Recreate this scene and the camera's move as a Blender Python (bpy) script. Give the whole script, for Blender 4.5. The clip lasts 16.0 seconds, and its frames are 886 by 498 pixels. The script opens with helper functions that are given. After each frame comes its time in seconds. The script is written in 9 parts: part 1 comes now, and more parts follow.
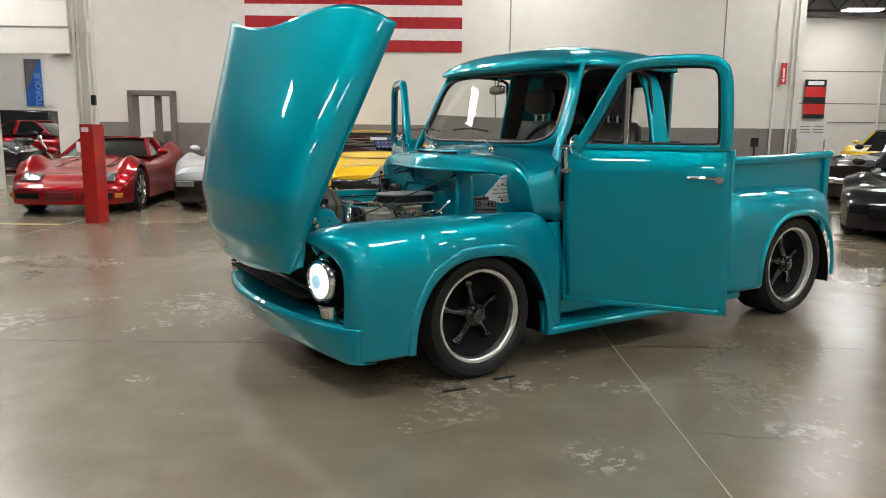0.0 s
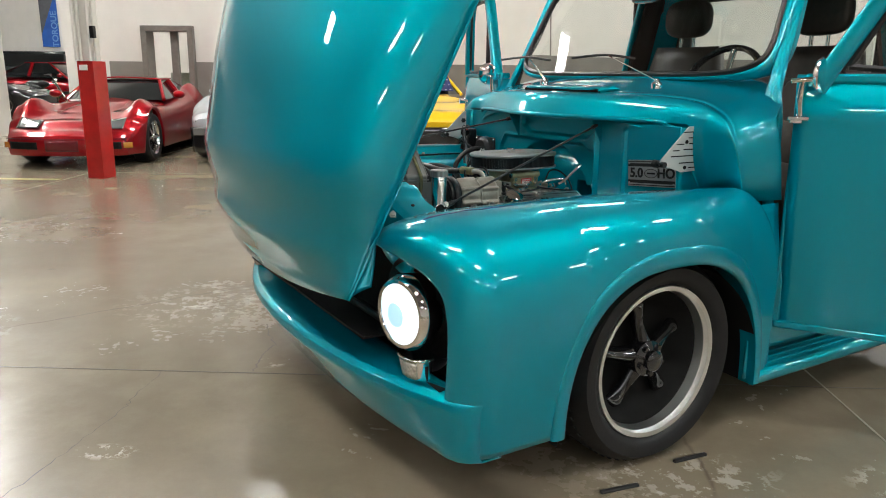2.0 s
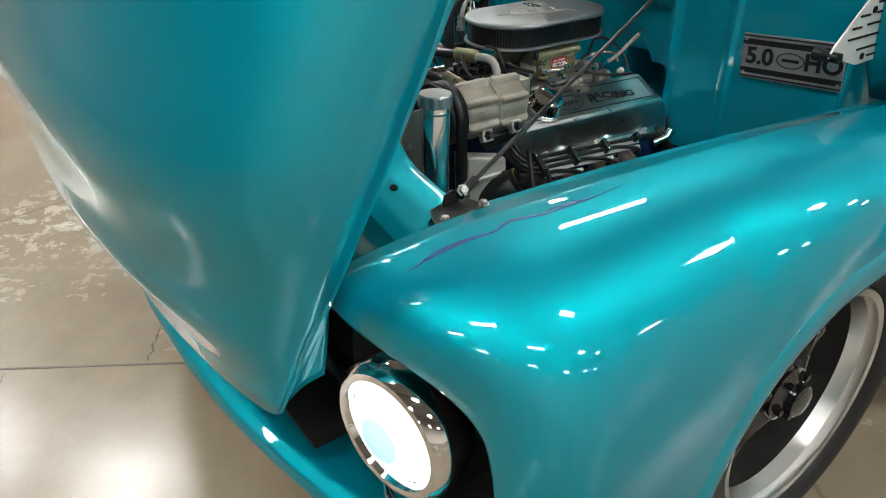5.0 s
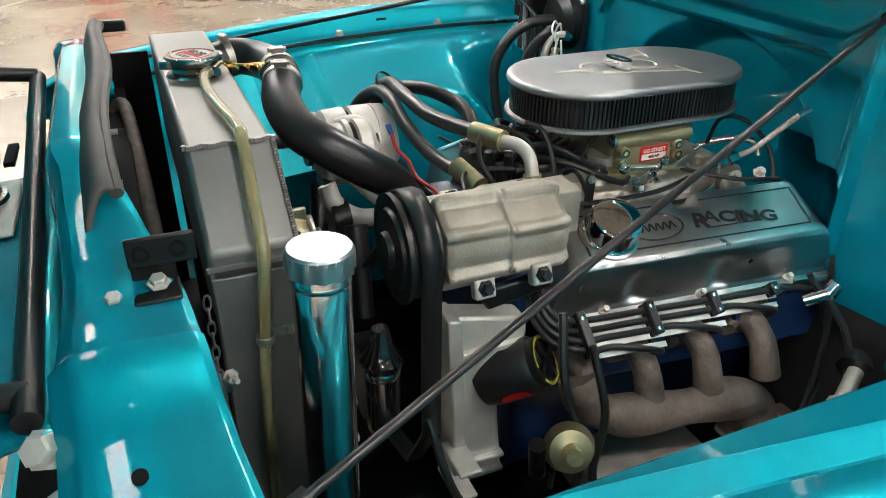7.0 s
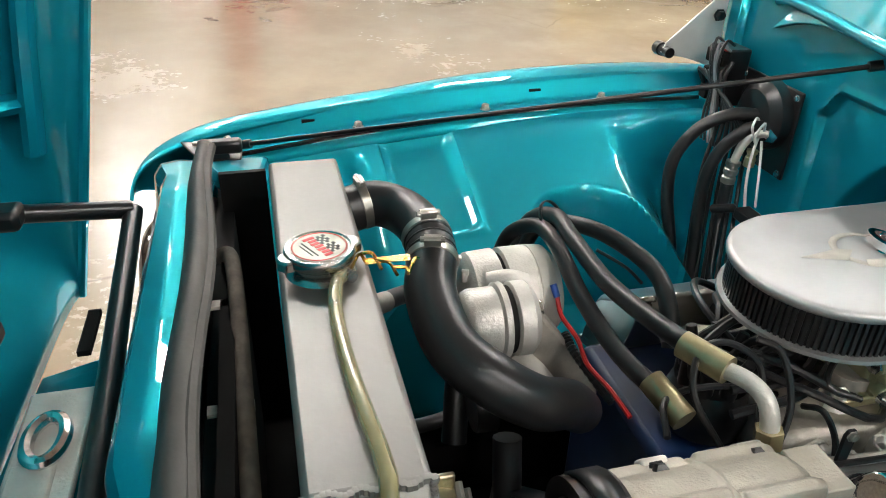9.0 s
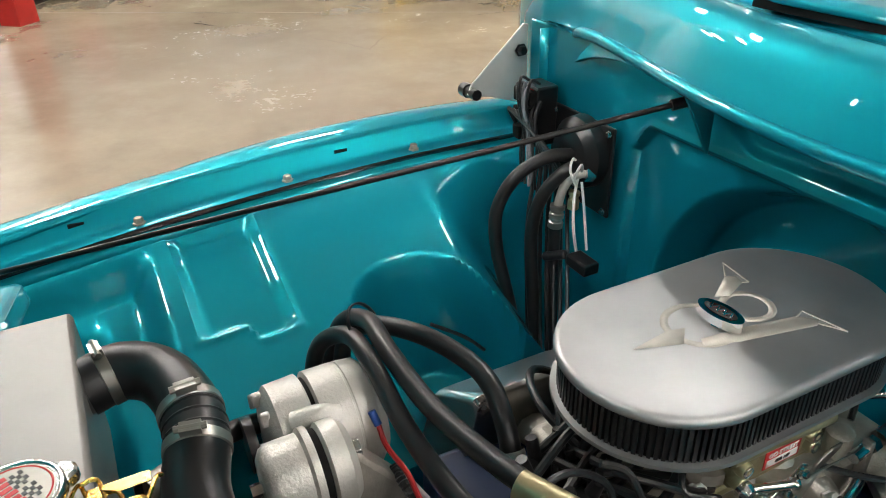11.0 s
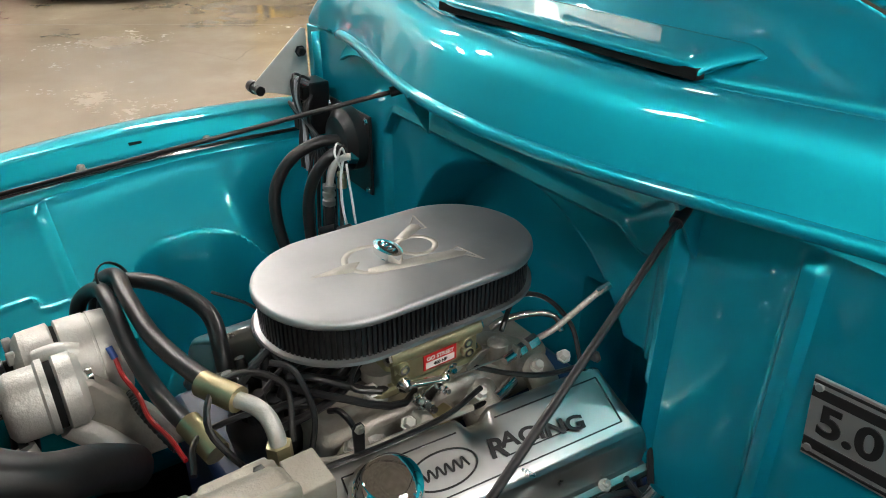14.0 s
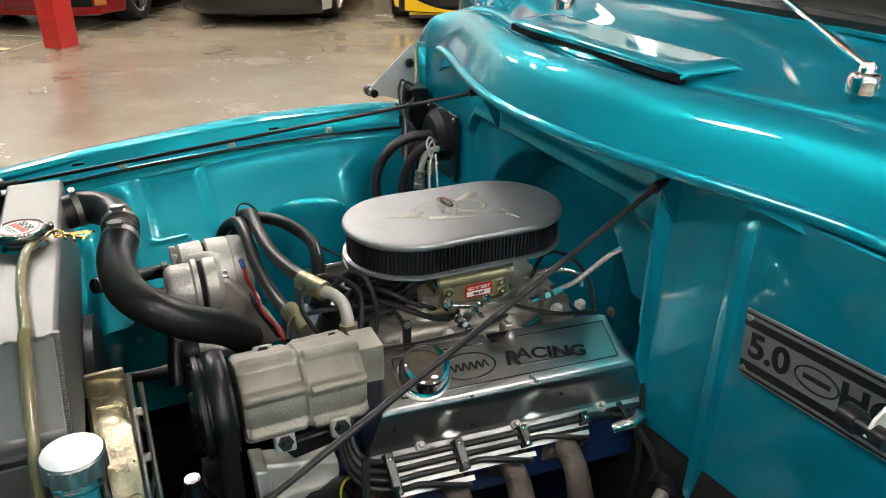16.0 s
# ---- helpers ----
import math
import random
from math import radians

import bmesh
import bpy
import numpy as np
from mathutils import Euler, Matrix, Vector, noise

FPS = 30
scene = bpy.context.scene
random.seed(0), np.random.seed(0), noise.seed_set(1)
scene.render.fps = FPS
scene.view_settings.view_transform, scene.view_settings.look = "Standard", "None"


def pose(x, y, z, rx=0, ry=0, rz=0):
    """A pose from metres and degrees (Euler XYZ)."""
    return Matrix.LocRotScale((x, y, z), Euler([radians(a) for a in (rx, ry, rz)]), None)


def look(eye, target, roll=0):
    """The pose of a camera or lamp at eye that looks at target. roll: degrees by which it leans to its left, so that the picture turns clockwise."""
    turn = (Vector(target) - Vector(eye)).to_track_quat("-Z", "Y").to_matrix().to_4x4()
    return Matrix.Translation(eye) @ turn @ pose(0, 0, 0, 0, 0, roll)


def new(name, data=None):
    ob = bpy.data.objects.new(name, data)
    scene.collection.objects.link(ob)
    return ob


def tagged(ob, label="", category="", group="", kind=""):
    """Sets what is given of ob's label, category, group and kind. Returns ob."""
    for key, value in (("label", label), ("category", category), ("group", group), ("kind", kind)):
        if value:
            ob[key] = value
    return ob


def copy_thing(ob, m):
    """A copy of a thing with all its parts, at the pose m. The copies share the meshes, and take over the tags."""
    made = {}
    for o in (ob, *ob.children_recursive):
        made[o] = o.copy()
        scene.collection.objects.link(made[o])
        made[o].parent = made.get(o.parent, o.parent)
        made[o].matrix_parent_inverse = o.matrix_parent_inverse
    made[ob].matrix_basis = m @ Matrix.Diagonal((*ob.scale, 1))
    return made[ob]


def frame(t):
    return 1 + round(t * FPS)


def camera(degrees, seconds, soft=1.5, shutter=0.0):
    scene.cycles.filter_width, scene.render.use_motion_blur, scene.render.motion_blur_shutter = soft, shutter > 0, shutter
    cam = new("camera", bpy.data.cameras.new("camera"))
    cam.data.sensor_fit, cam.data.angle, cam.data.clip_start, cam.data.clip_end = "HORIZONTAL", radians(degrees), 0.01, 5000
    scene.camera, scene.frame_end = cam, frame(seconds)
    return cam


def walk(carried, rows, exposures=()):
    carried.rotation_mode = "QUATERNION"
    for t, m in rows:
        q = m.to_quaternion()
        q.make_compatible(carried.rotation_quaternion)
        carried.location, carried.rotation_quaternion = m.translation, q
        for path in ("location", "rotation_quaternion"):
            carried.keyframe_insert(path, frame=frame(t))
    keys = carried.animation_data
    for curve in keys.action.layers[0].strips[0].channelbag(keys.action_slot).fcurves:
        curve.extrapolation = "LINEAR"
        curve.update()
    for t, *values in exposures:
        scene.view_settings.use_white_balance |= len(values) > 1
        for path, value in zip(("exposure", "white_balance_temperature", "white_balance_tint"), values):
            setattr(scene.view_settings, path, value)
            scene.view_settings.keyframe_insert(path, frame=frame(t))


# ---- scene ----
cam = camera(62.8, 16.0, soft=1.0)

PATH = [
    (0, (-2.088, -3.788, 1.266), (-1.014, -2.131, 0.946), 0.6),
    (0.5, (-1.963, -3.419, 1.284), (-0.913, -1.752, 0.939), 0.6),
    (1, (-1.815, -3.048, 1.26), (-0.785, -1.374, 0.889), 0.7),
    (1.5, (-1.697, -2.706, 1.233), (-0.683, -1.031, 0.826), 0.6),
    (2, (-1.617, -2.329, 1.191), (-0.619, -0.66, 0.727), 0.6),
    (2.5, (-1.554, -2.062, 1.157), (-0.564, -0.413, 0.609), 0.5),
    (3, (-1.467, -1.819, 1.11), (-0.495, -0.189, 0.478), 0.3),
    (3.2, (-1.455, -1.722, 1.101), (-0.474, -0.12, 0.415), -0.2),
    (5.3, (-0.997, -1.274, 1.28), (0.019, 0.124, 0.273), -0.0),
    (5.5, (-0.905, -1.252, 1.252), (0.089, 0.18, 0.271), -0.1),
    (6, (-0.763, -1.135, 1.213), (0.152, 0.351, 0.235), 0.1),
    (6.5, (-0.663, -0.983, 1.204), (0.172, 0.551, 0.229), 0.6),
    (7, (-0.575, -0.878, 1.181), (0.117, 0.731, 0.216), 0.5),
    (7.5, (-0.523, -0.768, 1.177), (-0.003, 0.897, 0.199), 0.2),
    (8, (-0.542, -0.69, 1.199), (-0.164, 1.004, 0.205), 0.0),
    (8.2, (-0.572, -0.657, 1.219), (-0.195, 1.019, 0.195), 1.1),
    (10.3, (-0.44, -0.419, 1.325), (0.155, 1.208, 0.327), -1.7),
    (10.5, (-0.426, -0.417, 1.319), (0.222, 1.193, 0.324), -1.7),
    (11, (-0.415, -0.392, 1.317), (0.369, 1.16, 0.328), -1.4),
    (11.5, (-0.379, -0.429, 1.32), (0.501, 1.077, 0.341), -1.2),
    (12, (-0.369, -0.492, 1.322), (0.578, 0.976, 0.35), -0.7),
    (12.5, (-0.385, -0.537, 1.327), (0.608, 0.902, 0.356), -0.1),
    (13, (-0.382, -0.585, 1.333), (0.625, 0.847, 0.365), -0.0),
    (13.5, (-0.354, -0.626, 1.335), (0.663, 0.805, 0.376), 0.2),
    (14, (-0.313, -0.668, 1.335), (0.704, 0.762, 0.377), 0.5),
    (14.5, (-0.31, -0.71, 1.32), (0.681, 0.741, 0.365), 0.6),
    (15, (-0.337, -0.775, 1.334), (0.601, 0.72, 0.395), 0.7),
    (15.5, (-0.372, -0.867, 1.352), (0.491, 0.688, 0.437), 0.9),
    (16, (-0.379, -0.97, 1.359), (0.382, 0.657, 0.478), 0.9),
]
walk(cam, [(t, look(eye, target, roll)) for t, eye, target, roll in PATH],
     ((0, -0.28, 6350, 7), (1.5, -0.08, 6350, 7), (2.6, 0.12, 6350, 6), (3.2, 0.18, 6350, 6), (5.3, 0.35, 6500, 8), (7.0, 0.82, 6550, 9), (7.5, 0.96, 6580, 9), (8.2, 0.90, 6600, 10), (10.4, 0.48, 6650, 10), (16, 0.44, 6650, 10)))

# ---- world and light ----
world = bpy.data.worlds.new("hall_air")
scene.world = world
world.use_nodes = True
world.node_tree.nodes["Background"].inputs[0].default_value = (0.9, 0.95, 1.0, 1)
world.node_tree.nodes["Background"].inputs[1].default_value = 0.05

# the hall stands at an angle to the truck: u along its back wall, v towards it
HALL = -math.atan2(0.537, 0.829)
UA, VA = Vector((math.cos(HALL), math.sin(HALL), 0)), Vector((-math.sin(HALL), math.cos(HALL), 0))


def hall(u, v, z=0.0):
    return UA * u + VA * v + Vector((0, 0, z))


def hall_pose(u, v, z=0.0, turn=0.0):
    p = hall(u, v, z)
    return Matrix.Translation(p) @ Matrix.Rotation(HALL + radians(turn), 4, "Z")


# ---- materials ----
def mat(name, colour, rough=0.5, metal=0.0, noise_amt=0.0, scale=20.0, bump=0.0, bump_scale=None, coat=0.0,
        coat_rough=0.03, emit=None, emit_strength=0.0, rough_var=0.0, spec=0.5, second=None, second_scale=2.0, second_amt=0.5):
    m = bpy.data.materials.new(name)
    m.use_nodes = True
    nt = m.node_tree
    b = nt.nodes["Principled BSDF"]
    b.inputs["Base Color"].default_value = (*colour, 1)
    b.inputs["Roughness"].default_value = rough
    b.inputs["Metallic"].default_value = metal
    b.inputs["Coat Weight"].default_value = coat
    b.inputs["Coat Roughness"].default_value = coat_rough
    b.inputs["Specular IOR Level"].default_value = spec
    if emit:
        b.inputs["Emission Color"].default_value = (*emit, 1)
        b.inputs["Emission Strength"].default_value = emit_strength
    co = nt.nodes.new("ShaderNodeTexCoord")
    if noise_amt or second or rough_var:
        n1 = nt.nodes.new("ShaderNodeTexNoise")
        n1.inputs["Scale"].default_value = scale
        n1.inputs["Detail"].default_value = 6
        nt.links.new(co.outputs["Object"], n1.inputs["Vector"])
        hsv = nt.nodes.new("ShaderNodeMixRGB")
        hsv.blend_type = "MIX"
        lo = tuple(max(0, c * (1 - noise_amt)) for c in colour)
        hi = tuple(min(1, c * (1 + noise_amt)) for c in colour)
        hsv.inputs[1].default_value, hsv.inputs[2].default_value = (*lo, 1), (*hi, 1)
        ramp = nt.nodes.new("ShaderNodeMapRange")
        ramp.inputs[1].default_value, ramp.inputs[2].default_value = 0.3, 0.7
        nt.links.new(n1.outputs["Fac"], ramp.inputs[0])
        nt.links.new(ramp.outputs[0], hsv.inputs[0])
        out = hsv.outputs[0]
        if second:
            n2 = nt.nodes.new("ShaderNodeTexNoise")
            n2.inputs["Scale"].default_value = second_scale
            n2.inputs["Detail"].default_value = 5
            nt.links.new(co.outputs["Object"], n2.inputs["Vector"])
            r2 = nt.nodes.new("ShaderNodeMapRange")
            r2.inputs[1].default_value, r2.inputs[2].default_value, r2.inputs[4].default_value = 0.45, 0.75, second_amt
            nt.links.new(n2.outputs["Fac"], r2.inputs[0])
            mx = nt.nodes.new("ShaderNodeMixRGB")
            mx.inputs[2].default_value = (*second, 1)
            nt.links.new(r2.outputs[0], mx.inputs[0])
            nt.links.new(out, mx.inputs[1])
            out = mx.outputs[0]
        nt.links.new(out, b.inputs["Base Color"])
        if rough_var:
            r3 = nt.nodes.new("ShaderNodeMapRange")
            r3.inputs[3].default_value, r3.inputs[4].default_value = max(0.02, rough - rough_var), min(1, rough + rough_var)
            nt.links.new(n1.outputs["Fac"], r3.inputs[0])
            nt.links.new(r3.outputs[0], b.inputs["Roughness"])
    if bump:
        n4 = nt.nodes.new("ShaderNodeTexNoise")
        n4.inputs["Scale"].default_value = bump_scale or scale * 4
        n4.inputs["Detail"].default_value = 4
        nt.links.new(co.outputs["Object"], n4.inputs["Vector"])
        bp = nt.nodes.new("ShaderNodeBump")
        bp.inputs["Strength"].default_value = bump
        bp.inputs["Distance"].default_value = 0.004
        nt.links.new(n4.outputs["Fac"], bp.inputs["Height"])
        nt.links.new(bp.outputs[0], b.inputs["Normal"])
    return m


def glass_mat(name, colour=(0.9, 0.95, 0.93), rough=0.0, alpha=0.2):
    """Thin pane: mostly clear, with a glossy film."""
    m = bpy.data.materials.new(name)
    m.use_nodes = True
    nt = m.node_tree
    b = nt.nodes["Principled BSDF"]
    b.inputs["Base Color"].default_value = (*colour, 1)
    b.inputs["Roughness"].default_value = 0.02
    b.inputs["Transmission Weight"].default_value = 1.0
    b.inputs["IOR"].default_value = 1.02
    g = nt.nodes.new("ShaderNodeBsdfGlossy")
    g.inputs["Roughness"].default_value = 0.01
    fr = nt.nodes.new("ShaderNodeFresnel")
    fr.inputs[0].default_value = 1.5
    mx = nt.nodes.new("ShaderNodeMixShader")
    nt.links.new(fr.outputs[0], mx.inputs[0])
    nt.links.new(b.outputs[0], mx.inputs[1])
    nt.links.new(g.outputs[0], mx.inputs[2])
    nt.links.new(mx.outputs[0], nt.nodes["Material Output"].inputs[0])
    return m


# places where the floor's sealer has worn off: centre and half sizes along the hall
WORN = [(-1.50, 0.80, 0.42, 0.36), (0.58, -0.80, 0.30, 0.16), (1.24, -0.80, 0.16, 0.10), (1.82, -1.35, 0.16, 0.12), (0.95, -1.60, 0.16, 0.16), (0.34, -1.15, 0.22, 0.18),
        (2.05, -0.95, 0.26, 0.08), (-1.25, -0.75, 0.10, 0.05), (-0.92, 0.02, 0.07, 0.05), (-2.6, 0.3, 0.35, 0.30), (1.66, -1.10, 0.08, 0.08), (0.30, 2.6, 0.3, 0.3)]


def floor_mat():
    """Sealed, worn concrete: tan-grey clouds, darker stains, scuffs, hairline cracks and a patchy gloss."""
    m = bpy.data.materials.new("sealed_concrete")
    m.use_nodes = True
    nt = m.node_tree
    b = nt.nodes["Principled BSDF"]
    co = nt.nodes.new("ShaderNodeTexCoord")

    def tex(scale, detail=6, rough=0.55):
        n = nt.nodes.new("ShaderNodeTexNoise")
        n.inputs["Scale"].default_value, n.inputs["Detail"].default_value, n.inputs["Roughness"].default_value = scale, detail, rough
        nt.links.new(co.outputs["Object"], n.inputs["Vector"])
        return n.outputs["Fac"]

    def span(src, a, z, lo=0.0, hi=1.0):
        r = nt.nodes.new("ShaderNodeMapRange")
        r.inputs[1].default_value, r.inputs[2].default_value, r.inputs[3].default_value, r.inputs[4].default_value = a, z, lo, hi
        nt.links.new(src, r.inputs[0])
        return r.outputs[0]

    def mix(fac, c1, c2):
        x = nt.nodes.new("ShaderNodeMixRGB")
        for k, v in ((0, fac), (1, c1), (2, c2)):
            if isinstance(v, tuple):
                x.inputs[k].default_value = (*v, 1)
            else:
                nt.links.new(v, x.inputs[k])
        return x.outputs[0]

    base = mix(span(tex(0.35, 5, 0.5), 0.33, 0.67), (0.170, 0.138, 0.096), (0.310, 0.257, 0.182))
    base = mix(span(tex(1.5, 8, 0.62), 0.40, 0.68, 0, 0.55), base, (0.140, 0.114, 0.076))
    base = mix(span(tex(4.2, 8, 0.68), 0.46, 0.74, 0, 0.32), base, (0.33, 0.283, 0.210))
    base = mix(span(tex(45, 6, 0.7), 0.38, 0.72, 0, 0.10), base, (0.17, 0.135, 0.095))
    base = mix(span(tex(160, 3, 0.6), 0.55, 0.78, 0, 0.08), base, (0.47, 0.41, 0.32))
    # pale worn places where the sealer has lifted, ragged and few
    wornv = nt.nodes.new("ShaderNodeMath")
    wornv.operation = "MULTIPLY"
    worn = span(tex(0.42, 3), 0.64, 0.74, 0.0, 0.45)
    for u, v, ru, rv in WORN:
        away = nt.nodes.new("ShaderNodeVectorMath")
        away.operation = "MULTIPLY_ADD"
        away.inputs[1].default_value, away.inputs[2].default_value = (1 / ru, 1 / rv, 0), (-u / ru, -v / rv, 0)
        nt.links.new(co.outputs["Object"], away.inputs[0])
        far = nt.nodes.new("ShaderNodeVectorMath")
        far.operation = "LENGTH"
        nt.links.new(away.outputs[0], far.inputs[0])
        most = nt.nodes.new("ShaderNodeMath")
        most.operation = "MAXIMUM"
        nt.links.new(worn, most.inputs[0])
        nt.links.new(span(far.outputs["Value"], 0.55, 1.15, 1.0, 0.0), most.inputs[1])
        worn = most.outputs[0]
    nt.links.new(worn, wornv.inputs[0])
    nt.links.new(span(tex(13, 10, 0.72), 0.525, 0.55, 0, 0.80), wornv.inputs[1])
    base = mix(wornv.outputs[0], base, (0.56, 0.52, 0.44))
    # broad dark stains, tyre grime and small drips
    base = mix(span(tex(0.24, 5, 0.6), 0.50, 0.66, 0, 0.55), base, (0.125, 0.098, 0.068))
    base = mix(span(tex(7.5, 8, 0.75), 0.60, 0.76, 0, 0.10), base, (0.13, 0.10, 0.072))
    base = mix(span(tex(3.1, 2), 0.755, 0.80, 0, 0.6), base, (0.07, 0.055, 0.04))
    # cracks
    vo = nt.nodes.new("ShaderNodeTexVoronoi")
    vo.feature = "DISTANCE_TO_EDGE"
    vo.inputs["Scale"].default_value = 0.33
    warp = nt.nodes.new("ShaderNodeMixRGB")
    warp.inputs[0].default_value = 0.12
    nz = nt.nodes.new("ShaderNodeTexNoise")
    nz.inputs["Scale"].default_value = 2.5
    nz.inputs["Detail"].default_value = 8
    nt.links.new(co.outputs["Object"], nz.inputs["Vector"])
    nt.links.new(co.outputs["Object"], warp.inputs[1])
    nt.links.new(nz.outputs["Color"], warp.inputs[2])
    nt.links.new(warp.outputs[0], vo.inputs["Vector"])
    crack = nt.nodes.new("ShaderNodeMath")
    crack.operation = "MULTIPLY"
    nt.links.new(span(vo.outputs["Distance"], 0.0, 0.0028, 0.9, 0.0), crack.inputs[0])
    nt.links.new(span(tex(0.8, 2), 0.48, 0.6), crack.inputs[1])
    base = mix(crack.outputs[0], base, (0.12, 0.095, 0.07))
    nt.links.new(base, b.inputs["Base Color"])
    rr = nt.nodes.new("ShaderNodeMath")
    rr.operation = "ADD"
    nt.links.new(span(tex(0.7, 6, 0.6), 0.3, 0.7, 0.17, 0.29), rr.inputs[0])
    nt.links.new(span(tex(25, 6), 0.4, 0.8, 0.0, 0.03), rr.inputs[1])
    nt.links.new(rr.outputs[0], b.inputs["Roughness"])
    bp = nt.nodes.new("ShaderNodeBump")
    bp.inputs["Strength"].default_value = 0.03
    bp.inputs["Distance"].default_value = 0.004
    nt.links.new(tex(5, 4, 0.5), bp.inputs["Height"])
    nt.links.new(bp.outputs[0], b.inputs["Normal"])
    return m


def paint_mat(name, colour, deep, coat=1.0, rough=0.34, metal=0.75):
    """Metallic lacquer: fine flake sparkle under a clear coat with a little orange peel."""
    m = mat(name, colour, rough, metal, 0.10, 900.0, 0.0, coat=coat, coat_rough=0.015, spec=0.12)
    nt = m.node_tree
    b = nt.nodes["Principled BSDF"]
    co = nt.nodes.new("ShaderNodeTexCoord")
    n = nt.nodes.new("ShaderNodeTexNoise")
    n.inputs["Scale"].default_value = 60
    nt.links.new(co.outputs["Object"], n.inputs["Vector"])
    bp = nt.nodes.new("ShaderNodeBump")
    bp.inputs["Strength"].default_value = 0.012
    bp.inputs["Distance"].default_value = 0.002
    nt.links.new(n.outputs["Fac"], bp.inputs["Height"])
    nt.links.new(bp.outputs[0], b.inputs["Coat Normal"])
    return m


def flake_paint(name, flake, ground):
    """Lacquer of two layers: pale metallic flakes over a deeper ground colour, both under one clear coat."""
    m = paint_mat(name, ground, ground, 1.0, 0.6, 0.0)
    nt = m.node_tree
    b = nt.nodes["Principled BSDF"]
    b.inputs["Coat Tint"].default_value = (0.66, 0.95, 1.0, 1)
    f = nt.nodes.new("ShaderNodeBsdfPrincipled")
    f.inputs["Base Color"].default_value = (*flake, 1)
    f.inputs["Metallic"].default_value = 1.0
    f.inputs["Roughness"].default_value = 0.44
    f.inputs["Coat Weight"].default_value = 1.0
    f.inputs["Coat Roughness"].default_value = 0.015
    f.inputs["Coat Tint"].default_value = (0.66, 0.95, 1.0, 1)
    nt.links.new(b.inputs["Coat Normal"].links[0].from_socket, f.inputs["Coat Normal"])
    co = nt.nodes.new("ShaderNodeTexCoord")
    n = nt.nodes.new("ShaderNodeTexNoise")
    n.inputs["Scale"].default_value = 1400
    nt.links.new(co.outputs["Object"], n.inputs["Vector"])
    r = nt.nodes.new("ShaderNodeMapRange")
    r.inputs[1].default_value, r.inputs[2].default_value, r.inputs[3].default_value, r.inputs[4].default_value = 0.35, 0.65, 0.44, 0.68
    nt.links.new(n.outputs["Fac"], r.inputs[0])
    mx = nt.nodes.new("ShaderNodeMixShader")
    nt.links.new(r.outputs[0], mx.inputs[0])
    nt.links.new(b.outputs[0], mx.inputs[1])
    nt.links.new(f.outputs[0], mx.inputs[2])
    nt.links.new(mx.outputs[0], nt.nodes["Material Output"].inputs[0])
    return m


TEAL = flake_paint("teal_metallic_paint", (0.004, 0.43, 0.455), (0.0, 0.225, 0.335))
SATINALU = mat("satin_sheet_aluminium", (0.40, 0.42, 0.42), 0.34, 0.95, 0.06, 30, 0.03, 200, rough_var=0.05)
CLAMPM = mat("worn_steel_clamp", (0.36, 0.35, 0.32), 0.34, 0.9, 0.2, 40, rough_var=0.1)
CAPMETAL = mat("dull_chrome_cap", (0.42, 0.42, 0.41), 0.24, 1.0, 0.10, 40, 0.05, 200, rough_var=0.08)
PRINTDISC = mat("printed_cap_disc", (0.50, 0.47, 0.42), 0.4, 0.2, 0.12, 60)
BRASSTAG = mat("brass_tag", (0.62, 0.40, 0.10), 0.25, 1.0, 0.2, 60, rough_var=0.1)
CHROME = mat("chrome", (0.85, 0.85, 0.85), 0.06, 1.0, 0.05, 30, rough_var=0.03)
ALU = mat("brushed_aluminium", (0.44, 0.445, 0.45), 0.47, 0.95, 0.14, 9, 0.04, 160, rough_var=0.10)
TANKALU = mat("welded_sheet_aluminium", (0.21, 0.208, 0.20), 0.46, 0.75, 0.10, 12, 0.05, 120, rough_var=0.10)
VCOVER = mat("polished_cast_cover", (0.47, 0.475, 0.47), 0.29, 1.0, 0.07, 25, 0.0, 220, rough_var=0.05)
POLISHED = mat("polished_aluminium", (0.72, 0.73, 0.73), 0.15, 1.0, 0.06, 25, 0.03, 200, rough_var=0.06)
CAST = mat("cast_aluminium", (0.46, 0.43, 0.38), 0.5, 0.6, 0.22, 30, 0.25, 220, rough_var=0.12, second=(0.22, 0.18, 0.13), second_scale=14, second_amt=0.45)
CASTPALE = mat("pale_cast_aluminium", (0.60, 0.58, 0.54), 0.48, 0.5, 0.12, 25, 0.2, 260, rough_var=0.1)
BRASSY = mat("yellow_zinc_plate", (0.52, 0.45, 0.27), 0.38, 0.9, 0.2, 30, rough_var=0.1)
CARB = mat("gold_iridite_casting", (0.42, 0.39, 0.24), 0.42, 0.75, 0.2, 30, 0.15, 200, rough_var=0.1)
RUST = mat("rusty_cast_iron", (0.125, 0.098, 0.082), 0.58, 0.25, 0.45, 26, 0.5, 120, second=(0.21, 0.155, 0.12), second_scale=9)
RUBBER = mat("black_rubber", (0.012, 0.012, 0.013), 0.36, 0.0, 0.3, 14, 0.06, 90, rough_var=0.12)
TYRE = mat("tyre_rubber", (0.011, 0.011, 0.012), 0.52, 0.0, 0.3, 20, 0.12, 120, rough_var=0.1, spec=0.3)
BLACK = mat("satin_black_metal", (0.012, 0.012, 0.013), 0.32, 0.2, 0.3, 20, 0.04, 100, rough_var=0.1)
# near-black: paints the shade of voids, slots and holes; also dark parts
DARK = mat("cavity_shade_and_dark_parts", (0.008, 0.008, 0.008), 0.75, 0.0, 0.4, 10, spec=0.12)
